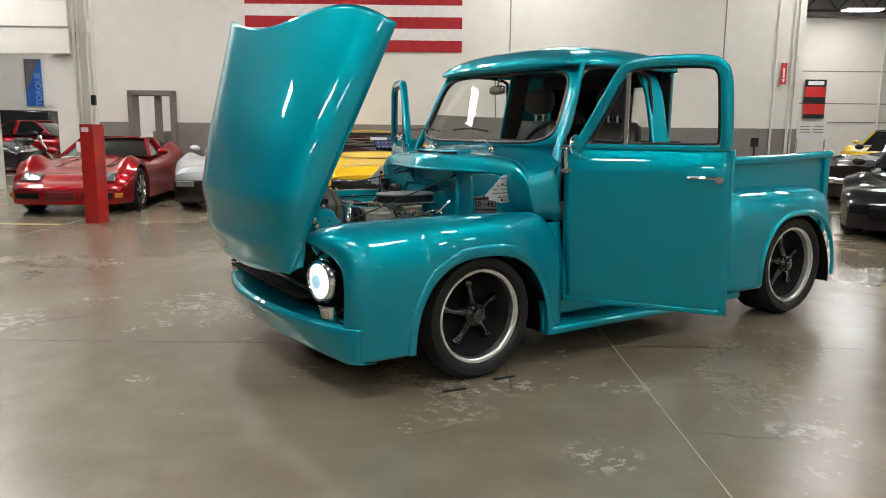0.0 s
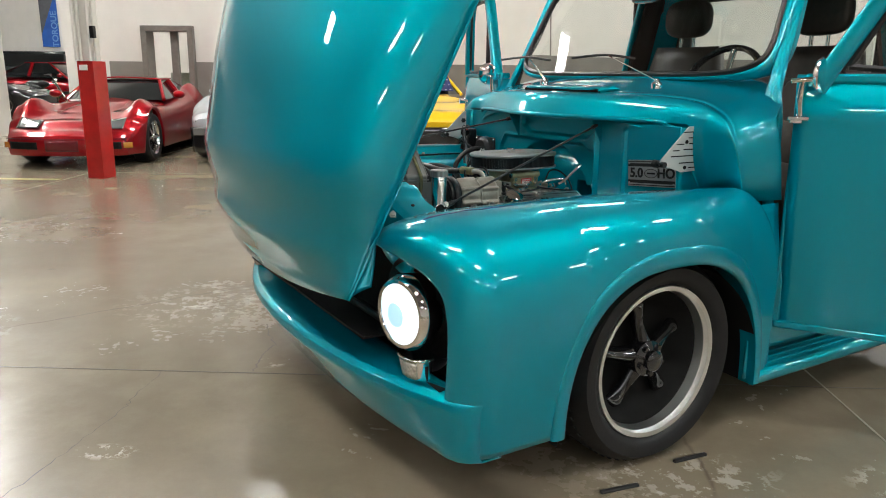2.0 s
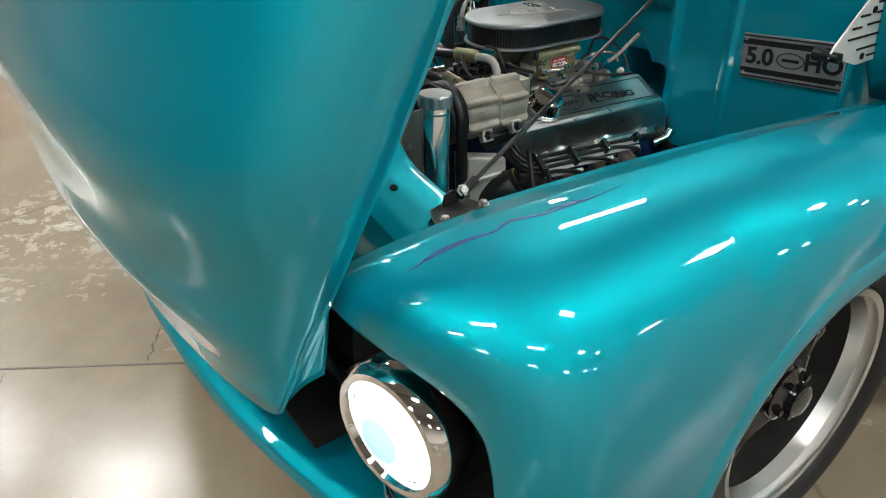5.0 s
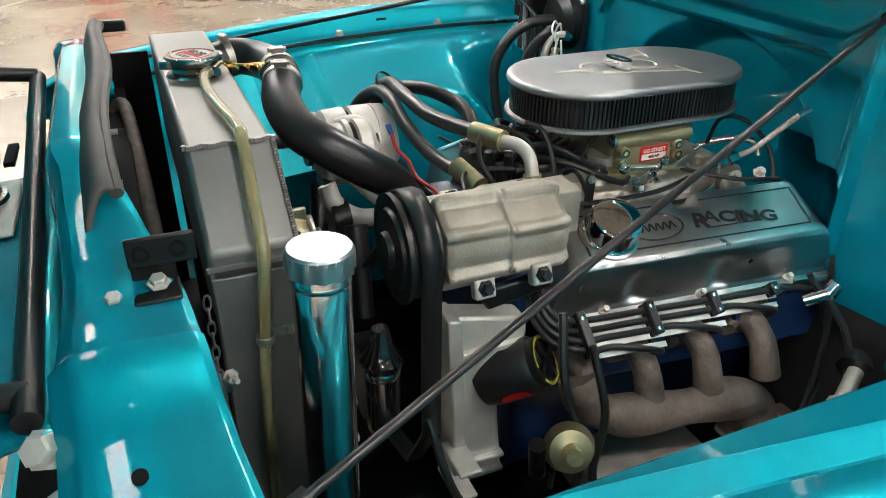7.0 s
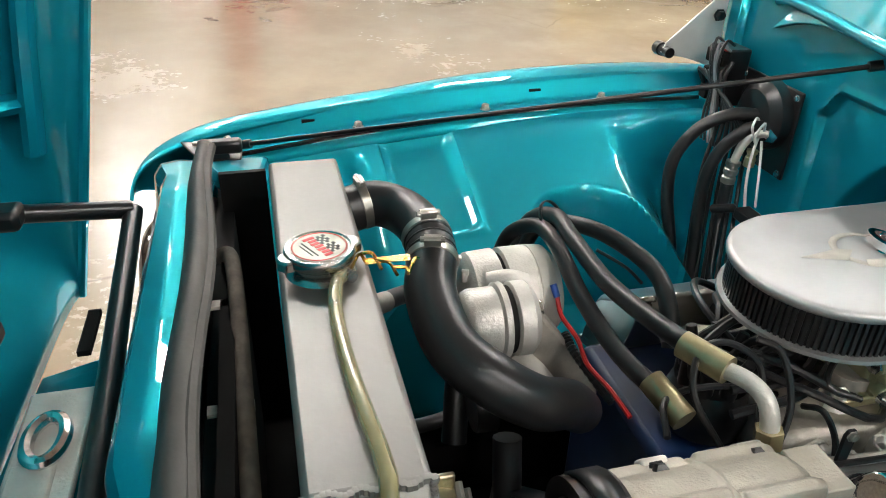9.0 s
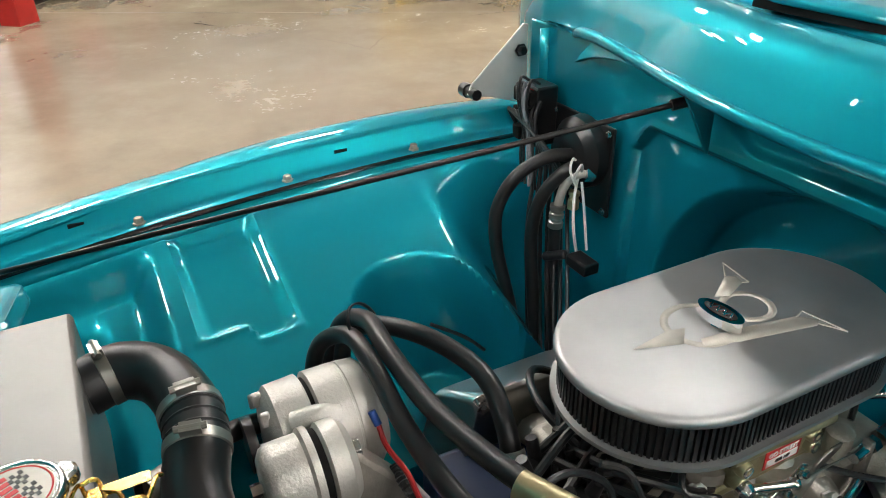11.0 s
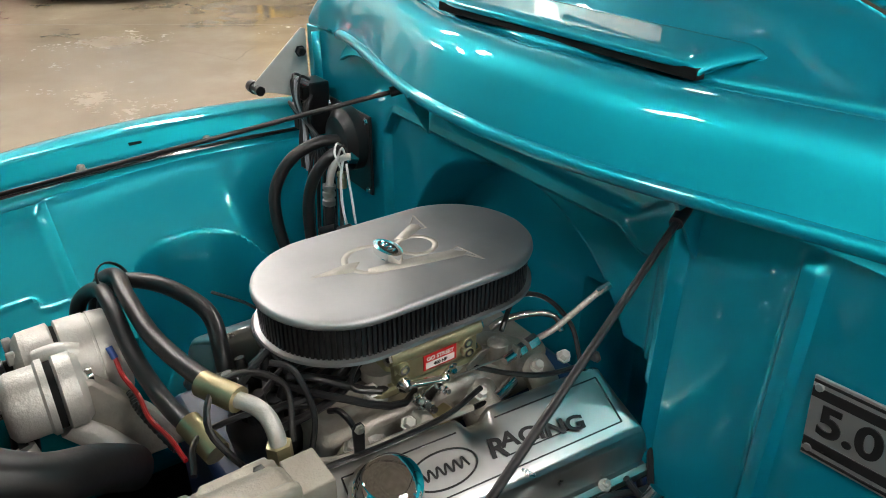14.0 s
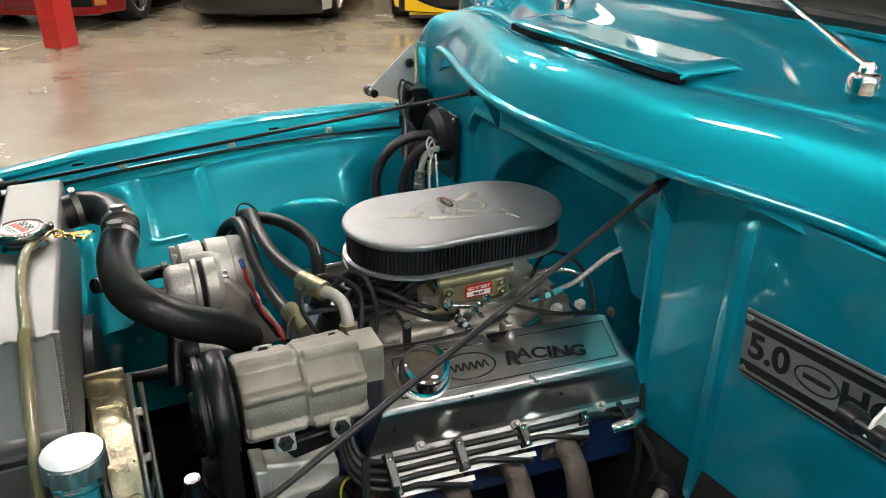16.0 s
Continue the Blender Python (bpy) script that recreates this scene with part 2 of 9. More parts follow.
DARKWHEEL = mat("gloss_black_wheel", (0.010, 0.010, 0.011), 0.14, 0.2, 0.2, 20, rough_var=0.05, coat=1.0)
FLOOR = floor_mat()
WALL = mat("painted_white_block", (0.72, 0.69, 0.64), 0.55, 0.0, 0.03, 3.0, 0.15, 30, second=(0.63, 0.60, 0.55), second_scale=0.6, second_amt=0.25)
GREYBAND = mat("grey_wall_paint", (0.20, 0.185, 0.165), 0.5, 0.0, 0.08, 4.0, 0.12, 30)
REDPAINT = mat("red_column_paint", (0.45, 0.012, 0.012), 0.35, 0.0, 0.2, 6.0, 0.08, 40, coat=0.3, second=(0.30, 0.02, 0.02), second_scale=5)
CEIL = mat("dark_ceiling_deck", (0.24, 0.235, 0.23), 0.7, 0.0, 0.2, 2.0)
STEELDK = mat("dark_truss_steel", (0.05, 0.05, 0.05), 0.6, 0.4, 0.2, 4.0)
LAMP = mat("lamp_diffuser", (1, 1, 1), 0.5, emit=(1.0, 0.97, 0.93), emit_strength=73.0)
LEATHER = mat("dark_taupe_leather", (0.045, 0.038, 0.030), 0.45, 0.0, 0.2, 30, 0.2, 200)
DASHM = mat("dark_dash_trim", (0.02, 0.019, 0.017), 0.5, 0.0, 0.2, 12)
GLASS = glass_mat("clear_glass")
TINT = mat("tinted_car_glass", (0.012, 0.014, 0.015), 0.04, 0.0, 0.2, 3, coat=0.5)
HEADLAMP = mat("lit_headlamp_lens", (0.9, 0.95, 1.0), 0.1, emit=(0.86, 0.95, 1.0), emit_strength=1.15)
HEADBLUE = mat("blue_headlamp_core", (0.5, 0.75, 0.9), 0.1, emit=(0.46, 0.74, 0.95), emit_strength=0.62)
WHITE = mat("white_plastic", (0.75, 0.75, 0.73), 0.4, 0.0, 0.05, 20)
FOIL = mat("crinkled_brassy_foil", (0.40, 0.36, 0.25), 0.30, 1.0, 0.3, 18, 1.0, 45, rough_var=0.12)
CREAMHOSE = mat("yellowed_clear_hose", (0.52, 0.47, 0.25), 0.22, 0.0, 0.15, 18, coat=0.5)
CREAMHOSE.node_tree.nodes["Principled BSDF"].inputs["Transmission Weight"].default_value = 0.6
RED = mat("red_plastic", (0.55, 0.02, 0.02), 0.35, 0.0, 0.1, 20)
BLUE = mat("engine_blue_paint", (0.007, 0.025, 0.085), 0.4, 0.0, 0.2, 20)
BRAID = mat("braided_steel_line", (0.55, 0.53, 0.47), 0.4, 0.7, 0.3, 300, 0.4, 600)
PLATE = mat("satin_silver_plate", (0.60, 0.60, 0.575), 0.42, 0.35, 0.06, 30, 0.03, 200, rough_var=0.06)
PINBLUE = mat("dark_blue_pinstripe", (0.004, 0.055, 0.20), 0.35, 0.0, 0.2, 60, coat=0.6)
GREYRUB = mat("grey_weatherstrip", (0.075, 0.070, 0.066), 0.6, 0.0, 0.15, 30, 0.1, 120)


# ---- mesh tools ----
class Geo:
    """Collects vertices and faces of one mesh."""

    def __init__(self):
        self.v, self.f = [], []

    def add(self, verts, faces, m=None):
        o = len(self.v)
        self.v += [tuple(m @ Vector(p)) if m else tuple(p) for p in verts]
        self.f += [tuple(i + o for i in face) for face in faces]
        return self

    def grid(self, fn, nu, nv, wrap_u=False, wrap_v=False, m=None):
        verts = [fn(i / nu, j / nv) for i in range(nu + (not wrap_u)) for j in range(nv + (not wrap_v))]
        cols, rows = nv + (not wrap_v), nu + (not wrap_u)
        faces = [(i * cols + j, ((i + 1) % rows) * cols + j, ((i + 1) % rows) * cols + (j + 1) % cols, i * cols + (j + 1) % cols)
                 for i in range(nu) for j in range(nv)]
        return self.add(verts, faces, m)

    def box(self, c, s, m=None):
        x, y, z = (k / 2 for k in s)
        verts = [(c[0] + a * x, c[1] + b * y, c[2] + d * z) for a in (-1, 1) for b in (-1, 1) for d in (-1, 1)]
        return self.add(verts, [(0, 1, 3, 2), (4, 6, 7, 5), (0, 4, 5, 1), (2, 3, 7, 6), (0, 2, 6, 4), (1, 5, 7, 3)], m)

    def tube(self, pts, r, seg=10, steps=6, caps=True, flat=1.0, m=None):
        line = spline(pts, steps)
        n = len(line)
        rad = r if callable(r) else (lambda t: r)
        verts, up = [], None
        for i, p in enumerate(line):
            d = (line[min(i + 1, n - 1)] - line[max(i - 1, 0)]).normalized()
            if up is None:
                up = Vector((0, 0, 1)) if abs(d.z) < 0.9 else Vector((1, 0, 0))
            side = d.cross(up)
            side.normalize()
            up = side.cross(d)
            up.normalize()
            k = rad(i / (n - 1))
            for a in range(seg):
                t = 2 * math.pi * a / seg
                verts.append(p + side * (k * math.cos(t)) + up * (k * flat * math.sin(t)))
        faces = [(i * seg + a, i * seg + (a + 1) % seg, (i + 1) * seg + (a + 1) % seg, (i + 1) * seg + a) for i in range(n - 1) for a in range(seg)]
        if caps:
            faces += [tuple(range(seg))[::-1], tuple((n - 1) * seg + a for a in range(seg))]
        return self.add(verts, faces, m)

    def lathe(self, prof, seg=24, m=None, caps=True):
        """Profile of (radius, height), turned about z."""
        n = len(prof)
        verts = [(r * math.cos(2 * math.pi * a / seg), r * math.sin(2 * math.pi * a / seg), h) for r, h in prof for a in range(seg)]
        faces = [(i * seg + a, i * seg + (a + 1) % seg, (i + 1) * seg + (a + 1) % seg, (i + 1) * seg + a) for i in range(n - 1) for a in range(seg)]
        if caps:
            faces += [tuple(range(seg))[::-1], tuple((n - 1) * seg + a for a in range(seg))]
        return self.add(verts, faces, m)

    def rod(self, p, q, r, seg=12, r2=None):
        p, q = Vector(p), Vector(q)
        return self.lathe([(r, 0), (r if r2 is None else r2, (q - p).length)], seg, along(p, q))

    def prism(self, poly, h, m=None):
        n = len(poly)
        verts = [(x, y, 0) for x, y in poly] + [(x, y, h) for x, y in poly]
        faces = [tuple(range(n))[::-1], tuple(range(n, 2 * n))] + [(i, (i + 1) % n, (i + 1) % n + n, i + n) for i in range(n)]
        return self.add(verts, faces, m)

    def bolt(self, p, n, r=0.009, h=0.007):
        """A flanged hex bolt head at p along n."""
        p, n = Vector(p), Vector(n).normalized()
        m = along(p, p + n)
        return self.lathe([(r * 1.35, 0), (r * 1.35, h * 0.25), (r, h * 0.3), (r, h), (r * 0.8, h * 1.2)], 6, m)


def along(p, q):
    p, q = Vector(p), Vector(q)
    return Matrix.Translation(p) @ (q - p).to_track_quat("Z", "Y").to_matrix().to_4x4()


def spline(pts, steps=6):
    """Catmull-Rom through the points."""
    pts = [Vector(p) for p in pts]
    if len(pts) == 2 or steps <= 1:
        return pts
    ext = [2 * pts[0] - pts[1]] + pts + [2 * pts[-1] - pts[-2]]
    out = []
    for i in range(1, len(ext) - 2):
        a, b, c, d = ext[i - 1: i + 3]
        for k in range(steps):
            t = k / steps
            out.append(0.5 * (2 * b + (c - a) * t + (2 * a - 5 * b + 4 * c - d) * t * t + (3 * b - a - 3 * c + d) * t ** 3))
    return out + [pts[-1]]


def lerp_at(x, *knots):
    """Smooth interpolation through (x, value) knots."""
    if x <= knots[0][0]:
        return knots[0][1]
    for (a, p), (b, q) in zip(knots, knots[1:]):
        if x <= b:
            t = (x - a) / (b - a)
            return p + (q - p) * t * t * (3 - 2 * t)
    return knots[-1][1]


def line_at(x, *knots):
    if x <= knots[0][0]:
        return knots[0][1]
    for (a, p), (b, q) in zip(knots, knots[1:]):
        if x <= b:
            return p + (q - p) * (x - a) / (b - a)
    return knots[-1][1]


def step(a, b, x):
    t = min(1, max(0, (x - a) / (b - a)))
    return t * t * (3 - 2 * t)


def se(c, n):
    return math.copysign(abs(c) ** (2 / n), c)


def part(name, geo, material, parent=None, label="", solid=0.0, bevel=0.0, sharp=38, offset=0.0, smooth=True, m=None):
    """Links one mesh as one object under a thing or a part."""
    me = bpy.data.meshes.new(name)
    me.from_pydata([tuple(p) for p in geo.v], [], geo.f)
    bm = bmesh.new()
    bm.from_mesh(me)
    bmesh.ops.remove_doubles(bm, verts=bm.verts, dist=1e-5)
    bmesh.ops.recalc_face_normals(bm, faces=bm.faces)
    bm.to_mesh(me)
    bm.free()
    if smooth:
        me.shade_smooth()
        me.set_sharp_from_angle(angle=radians(sharp))
    me.materials.append(material)
    ob = new(name, me)
    if m:
        ob.matrix_basis = m
    if parent:
        ob.parent = parent
    if label:
        ob["label"] = label
    if solid:
        mod = ob.modifiers.new("thickness", "SOLIDIFY")
        mod.thickness, mod.offset = solid, offset
    if bevel:
        mod = ob.modifiers.new("edge", "BEVEL")
        mod.width, mod.segments, mod.limit_method, mod.angle_limit = bevel, 2, "ANGLE", radians(35)
    return ob


def thing(name, label, category, m=None, group="", kind=""):
    ob = new(name)
    if m:
        ob.matrix_basis = m
    return tagged(ob, label, category, group, kind)


def text_part(name, words, size, m, material, parent, depth=0.001, label="", squash=1.0, bold=0.02):
    """Raised lettering as a mesh."""
    cu = bpy.data.curves.new(name, "FONT")
    cu.body, cu.size, cu.extrude, cu.align_x, cu.align_y = words, size, depth, "CENTER", "CENTER"
    cu.offset = size * bold
    tmp = new(name, cu)
    me = bpy.data.meshes.new_from_object(tmp.evaluated_get(bpy.context.evaluated_depsgraph_get()))
    bpy.data.objects.remove(tmp)
    me.materials.clear()
    me.materials.append(material)
    ob = new(name, me)
    ob.matrix_basis = m @ Matrix.Diagonal((squash, 1, 1, 1))
    if parent:
        ob.parent = parent
    if label:
        ob["label"] = label
    return ob


# ---- the hall ----
def plane_box(name, u0, u1, v0, v1, z0, z1, material, label="", kind="structure", bevel=0.0):
    g = Geo().box(((u0 + u1) / 2, (v0 + v1) / 2, (z0 + z1) / 2), (u1 - u0, v1 - v0, z1 - z0))
    ob = part(name, g, material, None, label, bevel=bevel, m=Matrix.Rotation(HALL, 4, "Z"))
    return tagged(ob, kind=kind)


WALL_V, CEIL_Z = 10.7, 6.6
plane_box("floor", -26, 26, -18, 34, -0.2, 0.0, FLOOR, "worn sealed tan-grey concrete hall floor")
plane_box("ceiling", -26, 26, -18, 34, CEIL_Z, CEIL_Z + 0.2, CEIL, "dim steel deck ceiling above trusses")
# unseen walls, added to close the hall and bounce light
plane_box("wall_left", -26.3, -26, -18, 34, 0, CEIL_Z, WALL, "unseen white wall that closes the hall")
plane_box("wall_right", 26, 26.3, -18, 34, 0, CEIL_Z, WALL, "unseen white wall that closes the hall")
plane_box("wall_front", -26, 26, -18.3, -18, 0, CEIL_Z, WALL, "unseen white wall that closes the hall")
plane_box("wall_far", -26, 26, 24, 24.3, 0, CEIL_Z, WALL, "unseen white wall that closes the hall of the next bay")
plane_box("ceiling_drop", 7.6, 26, 23.6, 23.95, 5.62, CEIL_Z, CEIL, "dark deck edge above the far wall")
# the dividing wall: grey below, white above, with a doorway
WL, WR = -6.75, 7.5
DL, DR, DT = -6.03, -5.18, 1.97
for nm, u0, u1, z0, z1 in (("wall_back", DR, WR, 1.39, CEIL_Z), ("wall_back", WL, DL, 1.39, CEIL_Z), ("wall_back", DL, DR, DT, CEIL_Z)):
    plane_box(nm, u0, u1, WALL_V, WALL_V + 0.25, z0, z1, WALL, "unseen white wall that closes the hall above a grey band")
for u0, u1 in ((DR, WR), (WL, DL)):
    plane_box("wall_band", u0, u1, WALL_V - 0.004, WALL_V + 0.25, 0, 1.39, GREYBAND, "grey painted lower band of the wall")
# joints and conduits on the white wall
for u in (1.61, 5.9):
    plane_box("wall_joint", u - 0.012, u + 0.012, WALL_V - 0.006, WALL_V - 0.001, 1.39, CEIL_Z, GREYBAND, "vertical control joint in the block wall")
for u, r in ((7.28, 0.03), (7.36, 0.018)):
    tagged(part("wall_conduit", Geo().rod((u, WALL_V - 0.035, 0.1), (u, WALL_V - 0.035, 6.5), r), WALL, None, "white painted pipe near the wall end", m=Matrix.Rotation(HALL, 4, "Z")), kind="structure")
# pipes and joints on the far wall
for u in (11.2, 13.6, 16.9, 20.5):
    tagged(part("wall_conduit", Geo().rod((u, 23.94, 0.3), (u, 23.94, 6.5), 0.05), WALL, None, "white pipe on the far wall", m=Matrix.Rotation(HALL, 4, "Z")), kind="structure")
for z in (1.75, 2.45, 3.65):
    plane_box("wall_joint", 8.0, 26, 23.985, 23.996, z, z + 0.035, GREYBAND, "horizontal joint of the far wall")
wall_cond = Geo().rod((6.95, WALL_V - 0.03, 0.4), (6.95, WALL_V - 0.03, 5.2), 0.018)
tagged(part("wall_conduit", wall_cond, WALL, None, "white painted electrical conduit on the wall", m=Matrix.Rotation(HALL, 4, "Z")), kind="structure")
# left of the wall: an open bay with a raised sectional door
plane_box("wall_bay_header", -16.0, WL, WALL_V, WALL_V + 0.25, 2.75, CEIL_Z, WALL, "white header wall over the open bay")
plane_box("wall_bay_pier", -9.6, -8.85, WALL_V - 0.2, WALL_V + 0.2, 0, 2.75, WALL, "white pier beside the bay opening", bevel=0.01)
plane_box("wall_bay_pier", -7.56, WL, WALL_V, WALL_V + 0.25, 0, 2.75, WALL, "white pier beside the bay opening")
plane_box("wall_bay_back", -26, -4.8, 23.4, 23.7, 0, CEIL_Z, WALL, "white wall of the workshop bay behind")
sd = Geo()
for k in range(4):
    sd.box((-8.4, WALL_V - 0.12 - 0.02 * k, 2.96 + 0.52 * k), (2.5, 0.05, 0.5))
tagged(part("door_sectional", sd, WALL, None, "white sectional overhead door rolled up", bevel=0.012, m=Matrix.Rotation(HALL, 4, "Z")), kind="structure")

# doorway frame with a mullion
door1 = thing("door_1", "grey steel door frame with two tall glass lights", "door", Matrix.Rotation(HALL, 4, "Z"), kind="structure")
fr = Geo()
for u in (DL, DR):
    fr.box((u, WALL_V + 0.05, DT / 2), (0.10, 0.34, DT + 0.05))
fr.box(((DL + DR) / 2, WALL_V + 0.05, DT), (DR - DL + 0.1, 0.34, 0.10))
fr.box(((DL + DR) / 2 + 0.06, WALL_V + 0.1, DT / 2), (0.13, 0.08, DT))
fr.box(((DL + DR) / 2, WALL_V + 0.1, 0.3), (DR - DL, 0.08, 0.6))
GREYSTEEL = mat("grey_steel_paint", (0.17, 0.155, 0.135), 0.4, 0.0, 0.1, 12)
part("door_frame", fr, GREYSTEEL, door1, bevel=0.006)
tagged(part("bollard", Geo().lathe([(0.07, 0), (0.07, 1.25), (0.05, 1.29)], 20), REDPAINT, None, "red painted steel bollard seen through the doorway",
            m=hall_pose(-5.55, 11.9)), category="bollard")
cab0 = Geo().box((0, 0, 0.95), (0.42, 0.2, 0.5))
tagged(part("wall_cabinet", cab0, mat("green_grey_enamel", (0.22, 0.24, 0.20), 0.4, 0, 0.1, 10), None, "grey-green steel cabinet on the wall behind the doorway", bevel=0.01,
            m=hall_pose(-6.15, 12.6)), category="cabinet")

# flag on the wall
flag = thing("flag", "striped red and white flag hung flat on the wall", "flag", hall_pose(-1.52, WALL_V - 0.03, 2.83))
FR = mat("flag_red_cloth", (0.36, 0.012, 0.02), 0.8, 0, 0.15, 8, 0.2, 300)
FW = mat("flag_white_cloth", (0.72, 0.70, 0.68), 0.8, 0, 0.06, 8, 0.2, 300)
FB = mat("flag_blue_cloth", (0.02, 0.03, 0.12), 0.8, 0, 0.15, 8, 0.2, 300)
for k in range(13):
    wide = 2.165
    part("stripe", Geo().grid(lambda a, b, k=k: (-wide + 2 * wide * a, 0.012 * math.sin(9 * a + k * 0.3) - 0.004, 0.225 * (k + b)), 24, 2), FR if k % 2 == 0 else FW, flag)
part("canton", Geo().grid(lambda a, b: (-wide + 1.75 * a, -0.022 + 0.006 * math.sin(9 * a), 0.225 * (6 + 7 * b)), 12, 6), FB, flag, "dark blue cloth corner field")

# red-based column with cable bundle
col = thing("column", "white steel column with pipes and a red painted base guard", "column", hall_pose(-4.36, 5.42, 0, -9))
g = Geo()
g.box((0, 0.10, 0.655), (0.20, 0.025, 1.31)).box((0, -0.10, 0.655), (0.20, 0.025, 1.31)).box((0.0, 0, 0.655), (0.03, 0.19, 1.31))
g.box((0.09, 0, 0.655), (0.022, 0.19, 1.31)).box((-0.09, 0, 0.655), (0.022, 0.19, 1.31))
part("base_guard", g, REDPAINT, col, "red painted steel guard plates", bevel=0.004)
part("column_shaft", Geo().box((0, 0, 3.95), (0.15, 0.15, 5.28)), WALL, col, bevel=0.01)
for k, (x, y, r) in enumerate(((-0.10, -0.10, 0.024), (-0.045, -0.11, 0.018), (0.07, -0.10, 0.020), (-0.13, -0.05, 0.015), (0.11, -0.06, 0.016))):
    part("pipe", Geo().tube([(x, y, 1.31), (x + 0.01 * math.sin(k), y, 3.0), (x - 0.012 * k, y, 6.55)], r, 10), WALL, col)
part("junction_box", Geo().box((0.09, -0.12, 2.55), (0.07, 0.06, 0.16)), WALL, col, bevel=0.005)
part("junction_box", Geo().box((0.12, -0.09, 1.62), (0.05, 0.05, 0.13)), BLACK, col, bevel=0.005)
part("label_plate", Geo().box((-0.02, -0.117, 1.24), (0.10, 0.008, 0.06)), WHITE, col)

# joints sawn in the floor
for nm, u0, u1, v0, v1 in (("floor_joint", -18, 18, -0.096, -0.089), ("floor_joint", 1.332, 1.340, -14, 20), ("floor_joint", -18, 18, 5.85, 5.858), ("floor_joint", -4.7, -4.692, -14, 20),
                           ("floor_joint", 7.2, 7.208, -14, 20), ("floor_joint", -18, 18, -6.05, -6.042)):
    plane_box(nm, u0, u1, v0, v1, -0.002, 0.0012, mat("joint_filler", (0.13, 0.105, 0.08), 0.7, 0, 0.3, 6) if u1 - u0 > 1 else mat("pale_joint_filler", (0.33, 0.285, 0.215), 0.6, 0, 0.3, 6), "sawn joint in the concrete floor")
plane_box("floor_line", -14, -4.75, 5.15, 5.25, -0.001, 0.0016, mat("worn_yellow_line", (0.42, 0.33, 0.10), 0.5, 0, 0.35, 7, second=(0.33, 0.29, 0.2), second_scale=3, second_amt=0.9),
          "worn yellow floor line")

# cracks that wander through the slab
def ribbon(name, way, width, material, label):
    pts, rng = [], random.Random(len(way) * 7 + 3)
    for (u0, v0), (u1, v1) in zip(way, way[1:]):
        for k in range(8):
            f = k / 8
            pts.append(Vector((u0 + (u1 - u0) * f + rng.uniform(-0.008, 0.008), v0 + (v1 - v0) * f + rng.uniform(-0.008, 0.008), 0)))
    pts.append(Vector((*way[-1], 0)))
    wide = [width * (0.25 + 0.75 * rng.random() ** 1.5) for _ in pts]

    def at(a, b):
        i = min(int(round(a * (len(pts) - 1))), len(pts) - 1)
        d = pts[min(i + 1, len(pts) - 1)] - pts[max(i - 1, 0)]
        n = Vector((-d.y, d.x, 0)).normalized()
        p = pts[i] + n * wide[i] * (b - 0.5)
        return (p.x, p.y, 0.0014)
    tagged(part(name, Geo().grid(at, len(pts) - 1, 1), material, None, label, m=Matrix.Rotation(HALL, 4, "Z")), kind="structure")


CRACK = mat("dirty_crack", (0.085, 0.068, 0.05), 0.8, 0, 0.3, 9)
ribbon("floor_crack", [(-1.07, 0.50), (-1.03, 0.388), (-0.956, 0.228), (-0.985, 0.10), (-0.965, -0.078)], 0.011, CRACK, "dark crack in the concrete floor")
ribbon("floor_crack", [(-1.335, -0.116), (-1.348, -0.33), (-1.332, -0.436), (-1.365, -0.70), (-1.40, -0.95), (-1.45, -1.227), (-1.51, -1.49), (-1.56, -1.85)], 0.006, CRACK, "thin crack in the concrete floor")

# lamps: rows of long fixtures under the trusses
LAMPS = thing("ceiling_light", "long white ceiling light fixture", "ceiling light", hall_pose(0, 0, 5.6), "hall ceiling lights")
part("housing", Geo().box((0, 0, 0.04), (1.28, 0.54, 0.06)), WHITE, LAMPS, bevel=0.01)
part("diffuser", Geo().box((0, 0, 0.0), (1.20, 0.46, 0.02)), LAMP, LAMPS)
part("hanger", Geo().rod((-0.5, 0, 0.06), (-0.5, 0, 1.01), 0.006, 6), STEELDK, LAMPS)
part("hanger", Geo().rod((0.5, 0, 0.06), (0.5, 0, 1.01), 0.006, 6), STEELDK, LAMPS)
first = True
for v in (-13, -7, -1.2, 4.6, 9.4, 13.5, 19):
    for u in (-15.5, -9.5, -3.6, 2.2, 8.0, 14, 20):
        if (v < 0 and u < -9) or (u, v) in ((20, 19), (14, 13.5)) or (v in (4.6, 9.4) and u == -15.5) or (u, v) in ((-9.5, 4.6), (-3.6, 9.4), (2.2, -1.2)):
            continue
        if first:
            LAMPS.matrix_basis, first = hall_pose(u, v, 5.6), False
        else:
            copy_thing(LAMPS, hall_pose(u, v, 5.6))
# further fixtures: some seen or set from reflections, others added unseen to brighten
for u, v in ((-8.3, 0.6), (-8.8, 8.2), (-6.0, 5.6), (-2.7, 7.4), (-0.7, -4.0), (3.7, -2.3), (-12.3, 16.2), (-12.3, 21.5), (14.9, 22.1)):
    copy_thing(LAMPS, hall_pose(u, v, 5.6))
# roof trusses
for v in (-10, -4, 2, 8, 14, 20, 23.2):
    g = Geo().box((0, v, 6.45), (51, 0.1, 0.08)).box((0, v, 5.75), (51, 0.08, 0.08))
    for k in range(42):
        x = -25 + 1.2 * k
        g.rod((x, v, 5.78), (x + 0.6, v, 6.42), 0.025, 6).rod((x + 0.6, v, 6.42), (x + 1.2, v, 5.78), 0.025, 6)
    tagged(part("roof_truss", g, STEELDK, None, "dark open-web steel roof truss", m=Matrix.Rotation(HALL, 4, "Z")), kind="structure")

